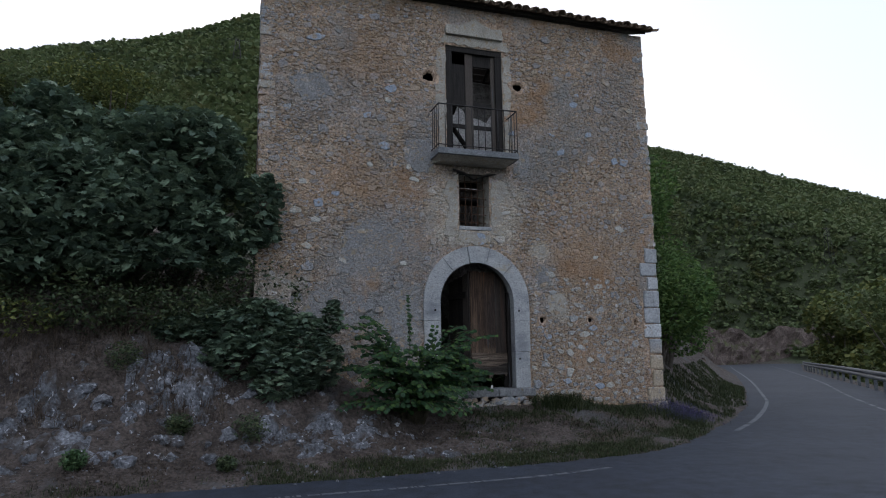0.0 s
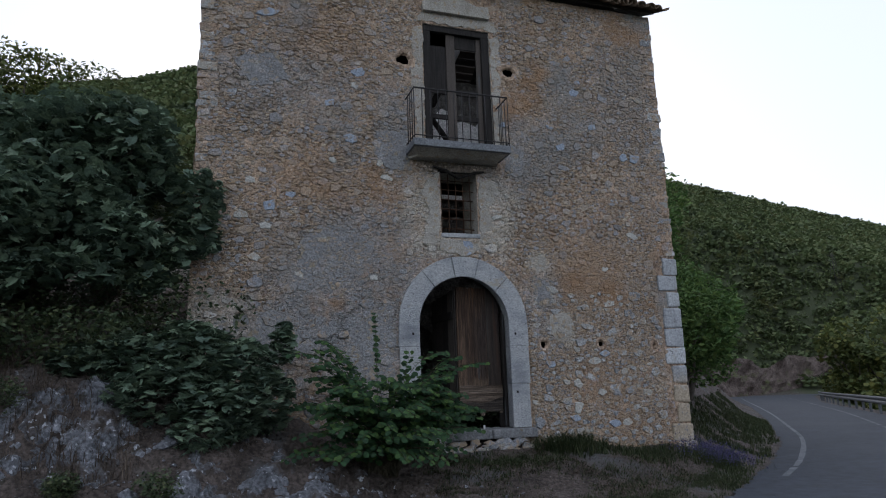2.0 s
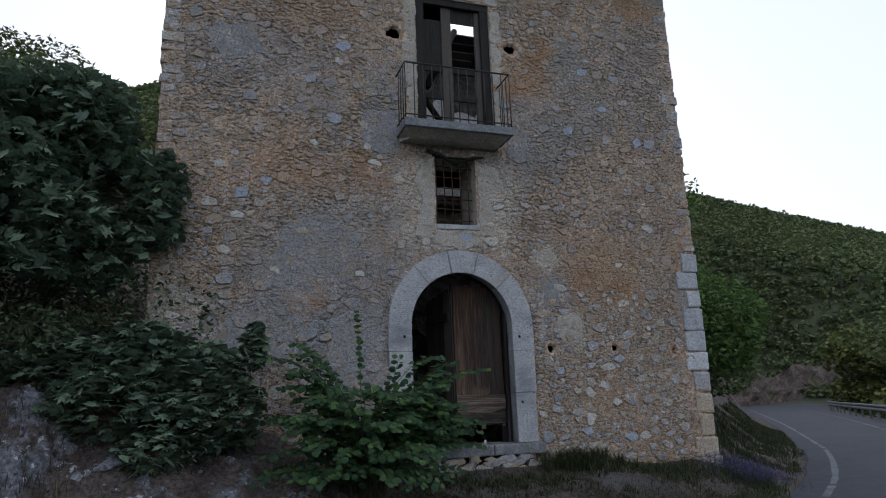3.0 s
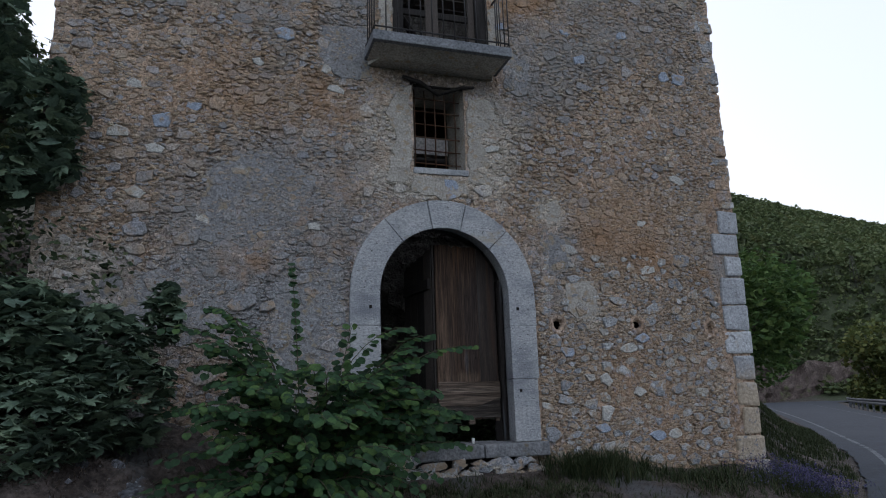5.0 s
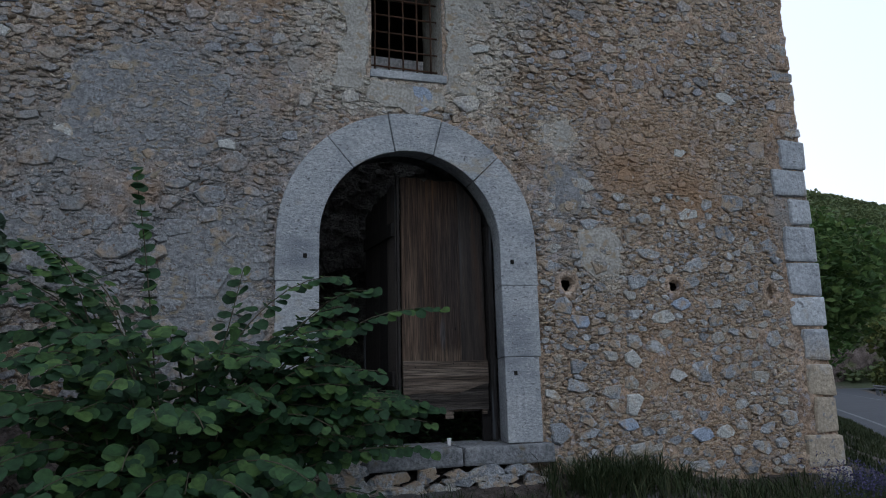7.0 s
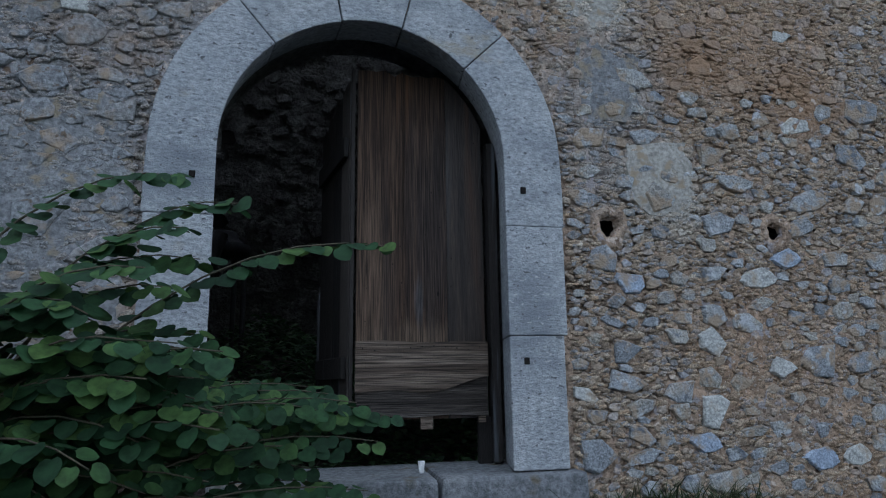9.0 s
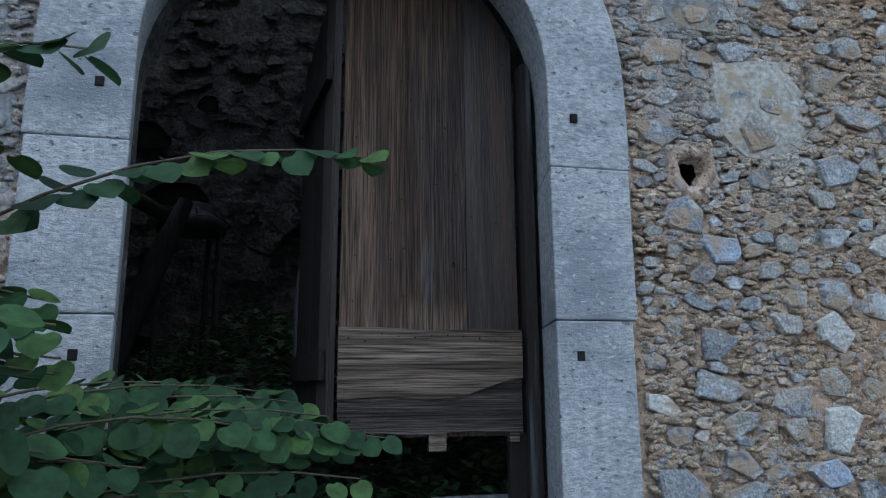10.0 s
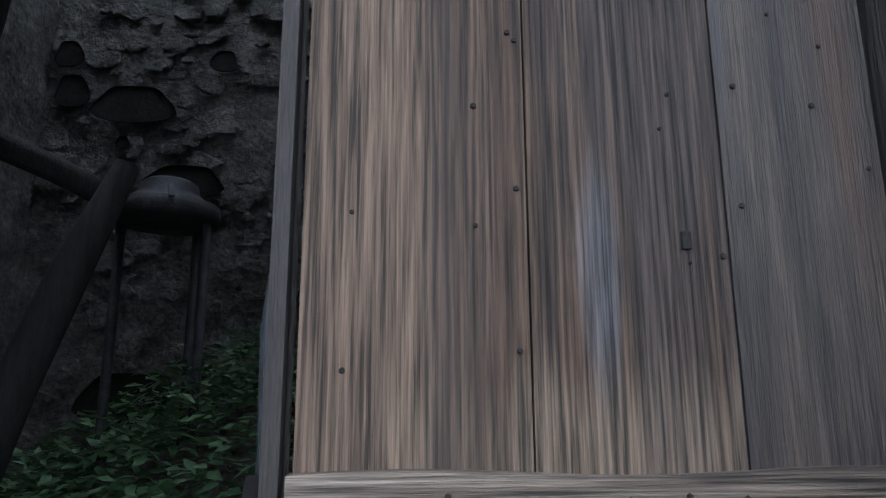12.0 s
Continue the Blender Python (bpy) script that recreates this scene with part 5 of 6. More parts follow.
# big fig tree beside the west corner
fig_blobs = [(0.35, 12.0, 4.25, 0.55, 0.5, 0.75), (-0.1, 12.2, 5.3, 0.65, 0.7, 0.8), (-0.9, 12.3, 5.5, 0.8, 0.8, 0.7), (-0.3, 12.4, 5.75, 0.55, 0.6, 0.45),
             (-1.9, 12.6, 5.3, 0.9, 0.9, 0.85), (-2.9, 12.3, 5.0, 0.9, 0.9, 0.85), (-0.9, 11.7, 4.5, 0.8, 0.7, 0.7), (-2.1, 11.6, 4.5, 0.9, 0.8, 0.7),
             (-3.3, 11.6, 4.3, 0.9, 0.8, 0.8), (-0.2, 11.6, 3.9, 0.6, 0.5, 0.45), (-1.4, 11.2, 4.1, 0.7, 0.6, 0.5), (-4.2, 12.2, 4.9, 0.9, 0.9, 1.0), (-1.2, 12.6, 5.0, 1.1, 0.9, 1.0),
             (-2.6, 11.2, 3.9, 0.7, 0.6, 0.45), (0.5, 11.85, 3.75, 0.35, 0.3, 0.25), (-5.0, 12.0, 4.5, 1.0, 1.0, 1.0), (-2.4, 12.9, 5.6, 0.8, 0.8, 0.6),
             (-0.6, 11.5, 3.45, 0.6, 0.4, 0.35), (-1.6, 11.3, 3.4, 0.7, 0.45, 0.4), (-2.7, 11.2, 3.35, 0.7, 0.45, 0.4), (-3.8, 11.3, 3.6, 0.8, 0.5, 0.5), (0.2, 11.75, 3.4, 0.35, 0.25, 0.3),
             (0.8, 11.75, 4.45, 0.4, 0.3, 0.5), (0.85, 11.8, 3.95, 0.3, 0.22, 0.3), (-2.7, 12.6, 6.1, 0.55, 0.5, 0.4), (-3.8, 12.5, 5.95, 0.5, 0.5, 0.35)]
tree("fig_tree", "large dark green fig tree against the west corner of the house", (-1.6, 12.6, gz(-1.6, 12.6)), fig_blobs, 30000, 0.155, LOBED, LOBED_F, FIG, 11, 0.13, shell=0.4)
for k, (x, y, zt) in enumerate(((-0.5, 13.2, 7.5), (-1.7, 13.5, 7.6), (-3.2, 13.7, 7.5), (-5.0, 13.6, 7.2))):
    z = gz(x, y)
    tree("bank_tree", "olive green slender tree behind the fig", (x, y, z), [(x + rb.normal(0, 0.5), y + rb.normal(0, 0.4), z + (zt - z) * rb.uniform(0.4, 0.9), 0.65, 0.6, 0.5) for _ in range(12)], 9500, 0.085,
         POINTED, POINTED_F, YELLOW_WOODS if k % 2 else WOODS, 300 + k, 0.06, "tree", 1.0, "trees behind the fig")
# fig bush at the foot of the facade
bush_blobs = [(0.2, 11.3, 2.2, 0.6, 0.45, 0.4), (0.9, 11.3, 2.25, 0.55, 0.45, 0.45), (1.45, 11.3, 2.0, 0.5, 0.45, 0.5), (0.5, 10.95, 1.8, 0.6, 0.4, 0.4), (1.2, 10.95, 1.55, 0.55, 0.4, 0.4),
              (-0.4, 11.35, 2.2, 0.45, 0.35, 0.25), (1.75, 11.3, 1.7, 0.4, 0.4, 0.45), (0.75, 11.4, 2.5, 0.35, 0.3, 0.25), (1.98, 11.5, 2.45, 0.16, 0.15, 0.3), (1.0, 10.75, 1.3, 0.4, 0.3, 0.25)]
tree("fig_bush", "dense dark green fig bush growing on the rocky bank", (0.9, 11.2, gz(0.9, 11.2)), bush_blobs, 7500, 0.135, LOBED, LOBED_F, FIG, 12, 0.03, "bush", 0.6)


def spray_shrub():
    """Judas tree shoots: arching sprays that carry round leaves in two shingled rows."""
    rng = np.random.default_rng(21)
    base = (3.2, 10.85, gz(3.2, 10.85))
    t = thing("judas_tree_shrub", "bright green shrub with long sprays of round leaves beside the door", "shrub", at=base)
    inv = Matrix.Translation((-base[0], -base[1], -base[2]))
    # tips of the leading sprays and how far each arches
    tips = [((3.01, 10.35, 2.70), 0.05), ((3.54, 10.6, 2.24), 0.05), ((2.37, 10.9, 2.42), 0.25), ((2.3, 10.6, 2.1), 0.3), ((2.5, 10.4, 1.76), 0.4), ((2.75, 10.1, 1.70), 0.4), ((2.75, 9.95, 1.2), 0.5),
            ((3.1, 9.9, 1.3), 0.5), ((4.16, 10.8, 1.62), 0.35), ((4.86, 11.2, 2.12), 0.15), ((4.86, 11.55, 1.36), 0.35), ((4.6, 11.4, 1.5), 0.35), ((4.1, 10.8, 1.3), 0.45), ((2.3, 10.3, 1.6), 0.35),
            ((3.4, 9.95, 1.45), 0.5), ((4.15, 10.85, 2.26), 0.15), ((4.2, 10.9, 2.0), 0.2),
            ((4.50, 11.85, 1.59), 0.3), ((4.62, 11.85, 1.58), 0.3), ((4.70, 11.83, 1.55), 0.3),
            ((4.31, 10.9, 2.19), 0.12), ((4.17, 10.75, 2.07), 0.12), ((4.1, 10.6, 1.92), 0.20), ((4.15, 10.7, 1.88), 0.20), ((4.09, 10.55, 1.72), 0.20), ((4.18, 10.7, 1.72), 0.20), ((4.3, 10.9, 1.7), 0.20), ((4.12, 10.6, 1.62), 0.20), ((4.24, 10.8, 1.62), 0.20)]
    for k in range(20):
        # low fan towards the door
        u = rng.uniform(0, 1)
        tips.append(((4.05 + 0.85 * u + rng.normal(0, 0.06), 10.95 + 0.75 * u + rng.normal(0, 0.08), rng.uniform(1.25, 1.62) - 0.12 * u), rng.uniform(0.25, 0.4)))
    for k in range(64):
        # the dome of the shrub, in storeys
        a = -math.pi * (k * 0.618 % 1.0) * 1.25 + 0.35
        tier = k % 4
        d = (1.15, 1.05, 0.95, 0.7)[tier] * rng.uniform(0.6, 1.12)
        tips.append(((3.2 + 1.05 * d * math.cos(a), 10.75 + 0.85 * d * math.sin(a), (0.95, 1.2, 1.5, 1.8)[tier] + rng.normal(0, 0.08)), rng.uniform(0.35, 0.55)))
    for k in range(16):
        # the near side of the jamb
        tips.append(((rng.uniform(4.0, 4.35), rng.uniform(10.6, 11.2), rng.uniform(1.4, 1.78)), rng.uniform(0.2, 0.35)))
    for k in range(14):
        # the sparse side along the wall
        tips.append(((rng.uniform(1.95, 2.7), rng.uniform(10.7, 11.5), rng.uniform(1.5, 2.35)), rng.uniform(0.2, 0.4)))
    lines, cen, rot, siz = [], [], [], []
    for (tx, ty, tz), arch in tips:
        a = np.array((3.2 + rng.uniform(-0.2, 0.2), 10.85 + rng.uniform(-0.12, 0.12), base[2] - 0.05))
        b = np.array((tx, ty, tz))
        mid = np.array((a[0] * 0.6 + b[0] * 0.4, a[1] * 0.6 + b[1] * 0.4, max(b[2], a[2] + 0.3) + 0.6 * arch))
        if arch < 0.12:
            mid = a * 0.45 + b * 0.55 + np.array((0.05, 0.05, 0.08))
        pts = [(1 - u) ** 2 * a + 2 * u * (1 - u) * mid + u * u * b for u in np.linspace(0, 1, 12)]
        lines.append(([tuple(p) for p in pts], list(np.linspace(0.007, 0.0022, 12))))
        length = sum(np.linalg.norm(q - p) for p, q in zip(pts, pts[1:]))
        k = int(length * 0.72 / 0.034)
        steep = arch < 0.12
        for i in range(k):
            u = 0.28 + 0.72 * (i + 0.5) / k
            p = (1 - u) ** 2 * a + 2 * u * (1 - u) * mid + u * u * b
            d = 2 * (1 - u) * (mid - a) + 2 * u * (b - mid)
            d /= np.linalg.norm(d)
            side = np.cross(d, (0.1, -0.35, 1))
            side /= np.linalg.norm(side) + 1e-6
            s = 1 if i % 2 else -1
            yv = side * s * 0.8 + d * 0.35 + np.array((0, -0.1, -0.34 if not steep else -0.05)) + rng.normal(0, 0.17, 3)
            yv /= np.linalg.norm(yv)
            zv = np.array((0.0, -0.75, 0.75)) + side * s * 0.3 + rng.normal(0, 0.24, 3)
            zv -= yv * zv.dot(yv)
            zv /= np.linalg.norm(zv)
            xv = np.cross(yv, zv)
            size = rng.uniform(0.070, 0.104) * (1.08 - 0.3 * u)
            cen.append(p + yv * size * rng.uniform(0.6, 0.95))
            rot.append(np.stack([xv, yv, zv], 1))
            siz.append(size)
    for ln in lines:
        ob = tubes("stem", [ln], TWIG, t, 5)
        ob.matrix_parent_inverse = inv
    v = np.einsum("nij,kj->nki", np.array(rot), ROUND * (1, 1, 0.55)) * np.array(siz)[:, None, None] + np.array(cen)[:, None, :]
    ob = bulk("foliage", v, ROUND_F, JUDAS, t, "", True)
    ob.matrix_parent_inverse = inv


spray_shrub()

# scrub behind the fig, on the slope west of the house
for k, (x, y, h, mat) in enumerate(((-2.6, 11.0, 0.9, SHRUB), (-1.2, 11.2, 0.8, SHRUB), (-4.2, 11.2, 1.1, SHRUB), (-0.4, 11.55, 0.7, SHRUB), (-5.6, 11.6, 1.3, SHRUB), (-7.5, 12.0, 1.8, FIG),
                                   (-3.4, 10.9, 0.6, YELLOW_WOODS), (-0.7, 11.85, 1.3, SHRUB), (0.15, 11.95, 1.1, SHRUB), (-1.8, 11.8, 1.2, SHRUB), (-3.0, 11.8, 1.2, SHRUB), (-1.2, 12.4, 1.6, FIG),
                                   (-2.6, 12.6, 1.6, FIG), (0.3, 12.6, 1.4, FIG))):
    z = gz(x, y)
    tree("wild_shrub", "low dark wild shrub on the bank", (x, y, z), [(x + dx, y + dy, z + 0.45 * h, 0.7, 0.5, 0.5 * h) for dx, dy in ((-0.5, 0), (0.3, 0.2), (0.8, 0))], 1700, 0.085, POINTED,
         POINTED_F, mat, 40 + k, 0.025, "shrub", 1.0, "wild shrubs")
for k, (x, y, r) in enumerate(((0.62, 9.75, 0.26), (-1.1, 10.7, 0.28), (3.2, 11.4, 0.25), (-1.4, 9.2, 0.16), (0.3, 9.0, 0.13), (-0.3, 10.0, 0.2))):
    z = gz(x, y)
    tree("weed_clump", "small green weed clump among the rocks", (x, y, z), [(x, y, z + r * 0.7, r, r, r * 0.8)], 700, 0.05, POINTED, POINTED_F, SHRUB if k != 3 else WEED, 60 + k, 0.01, "weed", 1.0,
         "weeds on the bank", 0.2)

# trees on the bank behind the east corner
for k, (x, y, h, w, mat) in enumerate(((10.6, 14.6, 2.9, 1.3, GREEN_WOODS), (12.3, 16.4, 3.4, 1.5, GREEN_WOODS), (14.2, 19.2, 3.8, 1.7, GREEN_WOODS), (11.2, 17.6, 3.8, 1.7, GREEN_WOODS), (16.5, 23.0, 5.0, 2.1, GREEN_WOODS),
                                      (20.0, 27.5, 5.5, 2.2, WOODS), (24.5, 33.5, 5.5, 2.4, GREEN_WOODS), (10.0, 15.8, 3.2, 1.2, SHRUB), (13.0, 20.5, 4.2, 2.1, GREEN_WOODS), (29, 40, 6.0, 2.8, WOODS))):
    z, h = gz(x, y), (0.85 if k < 4 else 1.25) * h
    blobs = [(x + rb.normal(0, 0.45 * w), y + rb.normal(0, 0.4 * w), z + h * rb.uniform(0.25, 0.9), w * 0.62, w * 0.62, h * 0.2) for _ in range(9)]
    tree("roadside_tree", "leafy green tree on the roadside bank behind the house", (x, y, z), blobs, 9000 if k < 4 else 6000, 0.13 if k < 4 else 0.2, POINTED, POINTED_F, mat, 80 + k, 0.1, "tree", 1.0, "roadside trees")
# yellowing trees beyond the guard rail
for k, (x, y, h, w) in enumerate(((29, 20.5, 6.0, 2.4), (33, 25.5, 6.5, 2.6), (37.5, 29.5, 6.5, 2.6), (43, 35.5, 7.0, 3.0), (27, 16, 5.5, 2.4), (52, 43, 8, 3.4), (60, 51, 8.5, 3.6), (70, 60, 9, 4), (82, 64, 10, 4.5),
                                  (36, 22, 6.5, 3), (58, 44, 9, 4), (66, 62, 7, 3.5))):
    x, y = x + 2.6, y - 2.6
    z, h = gz(x, y), 1.2 * h
    blobs = [(x + rb.normal(0, 0.5 * w), y + rb.normal(0, 0.5 * w), z + h * rb.uniform(0.15, 0.9), w * 0.6, w * 0.6, h * 0.2) for _ in range(10)]
    tree("valley_tree", "yellowing leafy tree beyond the guard rail", (x, y, z), blobs, 3600, 0.30 if k < 5 else 0.45, SPRAY, SPRAY_F, YELLOW_WOODS if k % 3 else WOODS, 120 + k, 0.13, "tree", 1.0, "valley trees")


def woods():
    """The wooded hillsides: many ragged crowns, denser near the houses' side of the hill."""
    rng = np.random.default_rng(77)
    spans = [(-24, 5, 22, 155, 14000), (32, 60, 60, 330, 19000), (-60, -24, 25, 150, 500), (5, 32, 40, 200, 500), (60, 100, 130, 420, 400)]
    quads, sizes = [], []
    for a0, a1, r0, r1, n in spans:
        az = np.radians(rng.uniform(a0, a1, n))
        rr = r0 + (r1 - r0) * rng.uniform(0, 1, n) ** 0.75
        x, y = 1 + rr * np.sin(az), 2 + rr * np.cos(az)
        ye, yr = np.interp(x, EDGE_X, EDGE_Y), np.interp(x, FAR_X, FAR_Y)
        ok = ((y - ye) * 0.7 > 5) | (rr > 118)
        ok &= ~((x > -1) & (x < 10.5) & (y < 19.5))
        x, y, rr = x[ok], y[ok], rr[ok]
        z = ground_z(x, y)
        rad = rng.uniform(0.5, 1.25, len(x)) ** 1.2 * np.interp(rr, [20, 60, 300], [0.6, 0.85, 1.45])
        k = 15
        d = rng.normal(0, 1, (len(x), k, 3))
        d /= np.linalg.norm(d, axis=2)[:, :, None]
        d[:, :, 2] = np.abs(d[:, :, 2]) * 1.0 - 0.15
        lump = 1 + 0.3 * np.sin(5 * d[:, :, 0] + x[:, None]) * np.cos(4 * d[:, :, 1] + y[:, None])
        p = np.stack([x, y, z + 0.45 * rad], -1)[:, None, :] + d * (rad[:, None] * lump * rng.uniform(0.75, 1.08, (len(x), k)))[:, :, None]
        quads.append(p.reshape(-1, 3))
        sizes.append(np.repeat(rad * 0.62, k))
    p, s = np.concatenate(quads), np.concatenate(sizes)
    half = np.random.default_rng(3).random(len(p)) < 1.1
    ob = leaves("hill_woods", p[half], s[half], SPRAY, SPRAY_F, WOODS, None, rng, 1.0)
    tagged(ob, "dense dark green woods covering the hillsides", "woods", kind="stuff")


woods()


def tufts(name, label, n, place, blades, height, width, mat, seed, lean=0.5, category="grass"):
    """Grass as tapering bent blades; place gives n root points."""
    rng = np.random.default_rng(seed)
    xy = place(rng, n)
    m = len(xy) * blades
    root = np.repeat(xy, blades, 0) + rng.normal(0, 0.035, (m, 2))
    z = ground_z(root[:, 0], root[:, 1])
    a = rng.uniform(0, 2 * np.pi, m)
    h = height * rng.uniform(0.4, 1.2, m)
    ln = h * lean * rng.uniform(0.1, 1.4, m)
    dx, dy = np.cos(a), np.sin(a)
    w = width * rng.uniform(0.6, 1.3, m)
    v = np.empty((m, 5, 3))
    for i, (u, ww) in enumerate(((0, 1), (0, -1), (0.55, -0.8), (0.55, 0.8), (1, 0))):
        v[:, i, 0] = root[:, 0] + dx * ln * u * u - dy * w * ww
        v[:, i, 1] = root[:, 1] + dy * ln * u * u + dx * w * ww
        v[:, i, 2] = z + h * u * (1 - 0.25 * u) - 0.02
    ob = bulk(name, v, [(0, 1, 2, 3), (3, 2, 4)], mat)
    return tagged(ob, label, category, kind="stuff")


def verge(x0, x1, d0, d1, power=1.0):
    def place(rng, n):
        x = rng.uniform(x0, x1, n)
        ye = np.interp(x, EDGE_X, EDGE_Y)
        y = ye + d0 + (d1 - d0) * rng.uniform(0, 1, n) ** power
        ok = lumps(x, y, 0 * x, 2.2, 6) + rng.normal(0, 0.35, n) > -0.1
        ok &= ~((y > WALL_Y - 0.06) & (x > X0) & (x < X1))
        return np.stack([x, y], 1)[ok]
    return place


def spot(cx, cy, sx, sy):
    def place(rng, n):
        return np.stack([rng.normal(cx, sx, n), rng.normal(cy, sy, n)], 1)
    return place


tufts("verge_grass", "short green grass along the road edge", 4200, verge(0.5, 9.0, -0.03, 0.75, 1.3), 10, 0.10, 0.004, GRASS, 1)
tufts("bank_weeds", "patchy green weeds between the road and the wall", 2600, verge(3.8, 9.2, 0.4, 3.0), 8, 0.09, 0.005, GRASS, 12, 0.9)
tufts("bank_grass", "green grass on the roadside bank", 3600, verge(9.0, 22, 0.15, 2.6), 9, 0.16, 0.006, GRASS, 2)
tufts("dry_grass", "dry brown grass and litter on the bank", 11000, verge(-7, 8.5, 0.1, 3.2), 7, 0.08, 0.0035, DRY, 3, 2.0, "dry grass")
tufts("tall_dry_grass", "tall dry grass under the shrubs", 1500, verge(-9, 0.3, 1.6, 3.2), 8, 0.32, 0.004, DRY, 4, 0.8, "dry grass")
tufts("step_grass", "tall green grass clump beside the door step", 120, spot(6.5, 11.75, 0.32, 0.12), 14, 0.30, 0.005, GRASS, 5, 0.7)
tufts("corner_grass", "green grass at the foot of the wall", 90, spot(7.7, 11.6, 0.5, 0.2), 12, 0.2, 0.005, GRASS, 6, 0.7)
tufts("threshold_grass", "green grass in front of the door step", 150, spot(5.2, 11.4, 0.6, 0.2), 10, 0.13, 0.005, GRASS, 7, 0.7)
tufts("left_verge_grass", "sparse green grass at the road edge", 300, verge(-6, 0.5, 0.0, 0.35), 9, 0.10, 0.005, GRASS, 8)

# lavender at the east corner
lav = thing("lavender_bush", "low lavender bush with violet flower spikes", "lavender", at=(9.0, 11.55, gz(9.0, 11.55)))
LINV = Matrix.Translation(tuple(-c for c in lav.location))
rng = np.random.default_rng(31)
m = 900
root = np.stack([rng.normal(8.95, 0.30, m), rng.normal(11.5, 0.14, m)], 1)
zz = ground_z(root[:, 0], root[:, 1])
tip = np.stack([root[:, 0] + rng.normal(0, 0.12, m), root[:, 1] + rng.normal(0, 0.12, m), zz + rng.uniform(0.14, 0.30, m)], 1)
v = np.empty((m, 3, 3))
v[:, 0] = np.stack([root[:, 0] - 0.004, root[:, 1], zz], 1)
v[:, 1] = np.stack([root[:, 0] + 0.004, root[:, 1], zz], 1)
v[:, 2] = tip
bulk("stalk_tuft", v, [(0, 1, 2)], GRASS, lav).matrix_parent_inverse = LINV
p = np.repeat(tip, 5, 0) + np.stack([rng.normal(0, 0.008, m * 5), rng.normal(0, 0.008, m * 5), rng.uniform(-0.06, 0.01, m * 5)], 1)
leaves("bloom", p, np.full(len(p), 0.022), POINTED, POINTED_F, FLOWER, lav, rng, 1.4).matrix_parent_inverse = LINV

# nettles inside the ruin
rng = np.random.default_rng(41)
n = 15000
x, y = rng.uniform(2.5, 6.5, n), rng.uniform(12.75, 16.4, n)
h = 0.24 + 0.16 * lumps(x, y, 0 * x, 1.5, 2) + 0.18 * smooth_step(x, 3.0, 4.2)
keep = h > 0.05
x, y, h = x[keep], y[keep], h[keep]
z = ground_z(x, y) + np.clip(h, 0.05, 1) * rng.uniform(0.2, 1.0, len(x)) * smooth_step(y, 12.6, 13.6)
ob = leaves("nettle_bed", np.stack([x, y, z], 1), rng.uniform(0.05, 0.11, len(x)), POINTED, POINTED_F, WEED, None, rng, 0.5)
tagged(ob, "bed of fresh green weeds on the floor of the ruin", "weeds", kind="stuff")


scrap = bmesh.new()
box(scrap, 5.15, 5.178, 12.16, 12.185, SILL - 0.004, SILL + 0.055, 0.004, 0.006, random.Random(2))
tagged(part("paper_scrap", scrap, WHITEWASH, None), "small crumpled white paper scrap on the threshold", "litter")


def mast(x, y, h):
    """A small steel lattice mast of four legs, rings and braces."""
    z = gz(x, y) - 0.2
    t = thing("lattice_mast", "grey steel lattice power mast on the wooded hillside", "mast", "power masts", at=(x, y, z))
    def leg(u, k):
        w = 0.7 * (1 - 0.75 * u)
        return ((w, w, h * u), (-w, w, h * u), (-w, -w, h * u), (w, -w, h * u))[k % 4]
    for k in range(4):
        tubes("leg", [([leg(0, k), leg(1, k)], [0.04, 0.03])], IRON, t, 4)
    for i in range(7):
        tubes("brace", [([leg(i / 7, k), leg((i + 1) / 7, k + 1)], [0.02, 0.02]) for k in range(4)], IRON, t, 4)
    tubes("arm", [([(-1.3, 0, h * 0.95), (1.3, 0, h * 0.95)], [0.03, 0.03])], IRON, t, 4)


mast(1.9, 86.0, 4.6)
mast(111.4, 97.5, 7.5)


# ---- rocks on the bank ----
def rock_mesh(seed, sub=3):
    r = random.Random(seed)
    bm = bmesh.new()
    bmesh.ops.create_icosphere(bm, subdivisions=sub, radius=1)
    o = Vector((r.uniform(0, 50), r.uniform(0, 50), r.uniform(0, 50)))
    cuts = [(Vector((r.gauss(0, 1), r.gauss(0, 1), r.gauss(0, 1))).normalized(), r.uniform(0.45, 0.8)) for _ in range(9)]
    for vtx in bm.verts:
        p = vtx.co.copy()
        for nrm, d in cuts:
            e = p.dot(nrm) - d
            if e > 0:
                p -= nrm * e * 0.9
        p *= 1 + 0.22 * noise.noise(p * 1.8 + o) + 0.16 * abs(noise.noise(p * 4 + o)) + 0.08 * noise.noise(p * 10 + o)
        vtx.co = p
    me = bpy.data.meshes.new("rock")
    bm.to_mesh(me)
    bm.free()
    me.materials.append(ROCK)
    return me


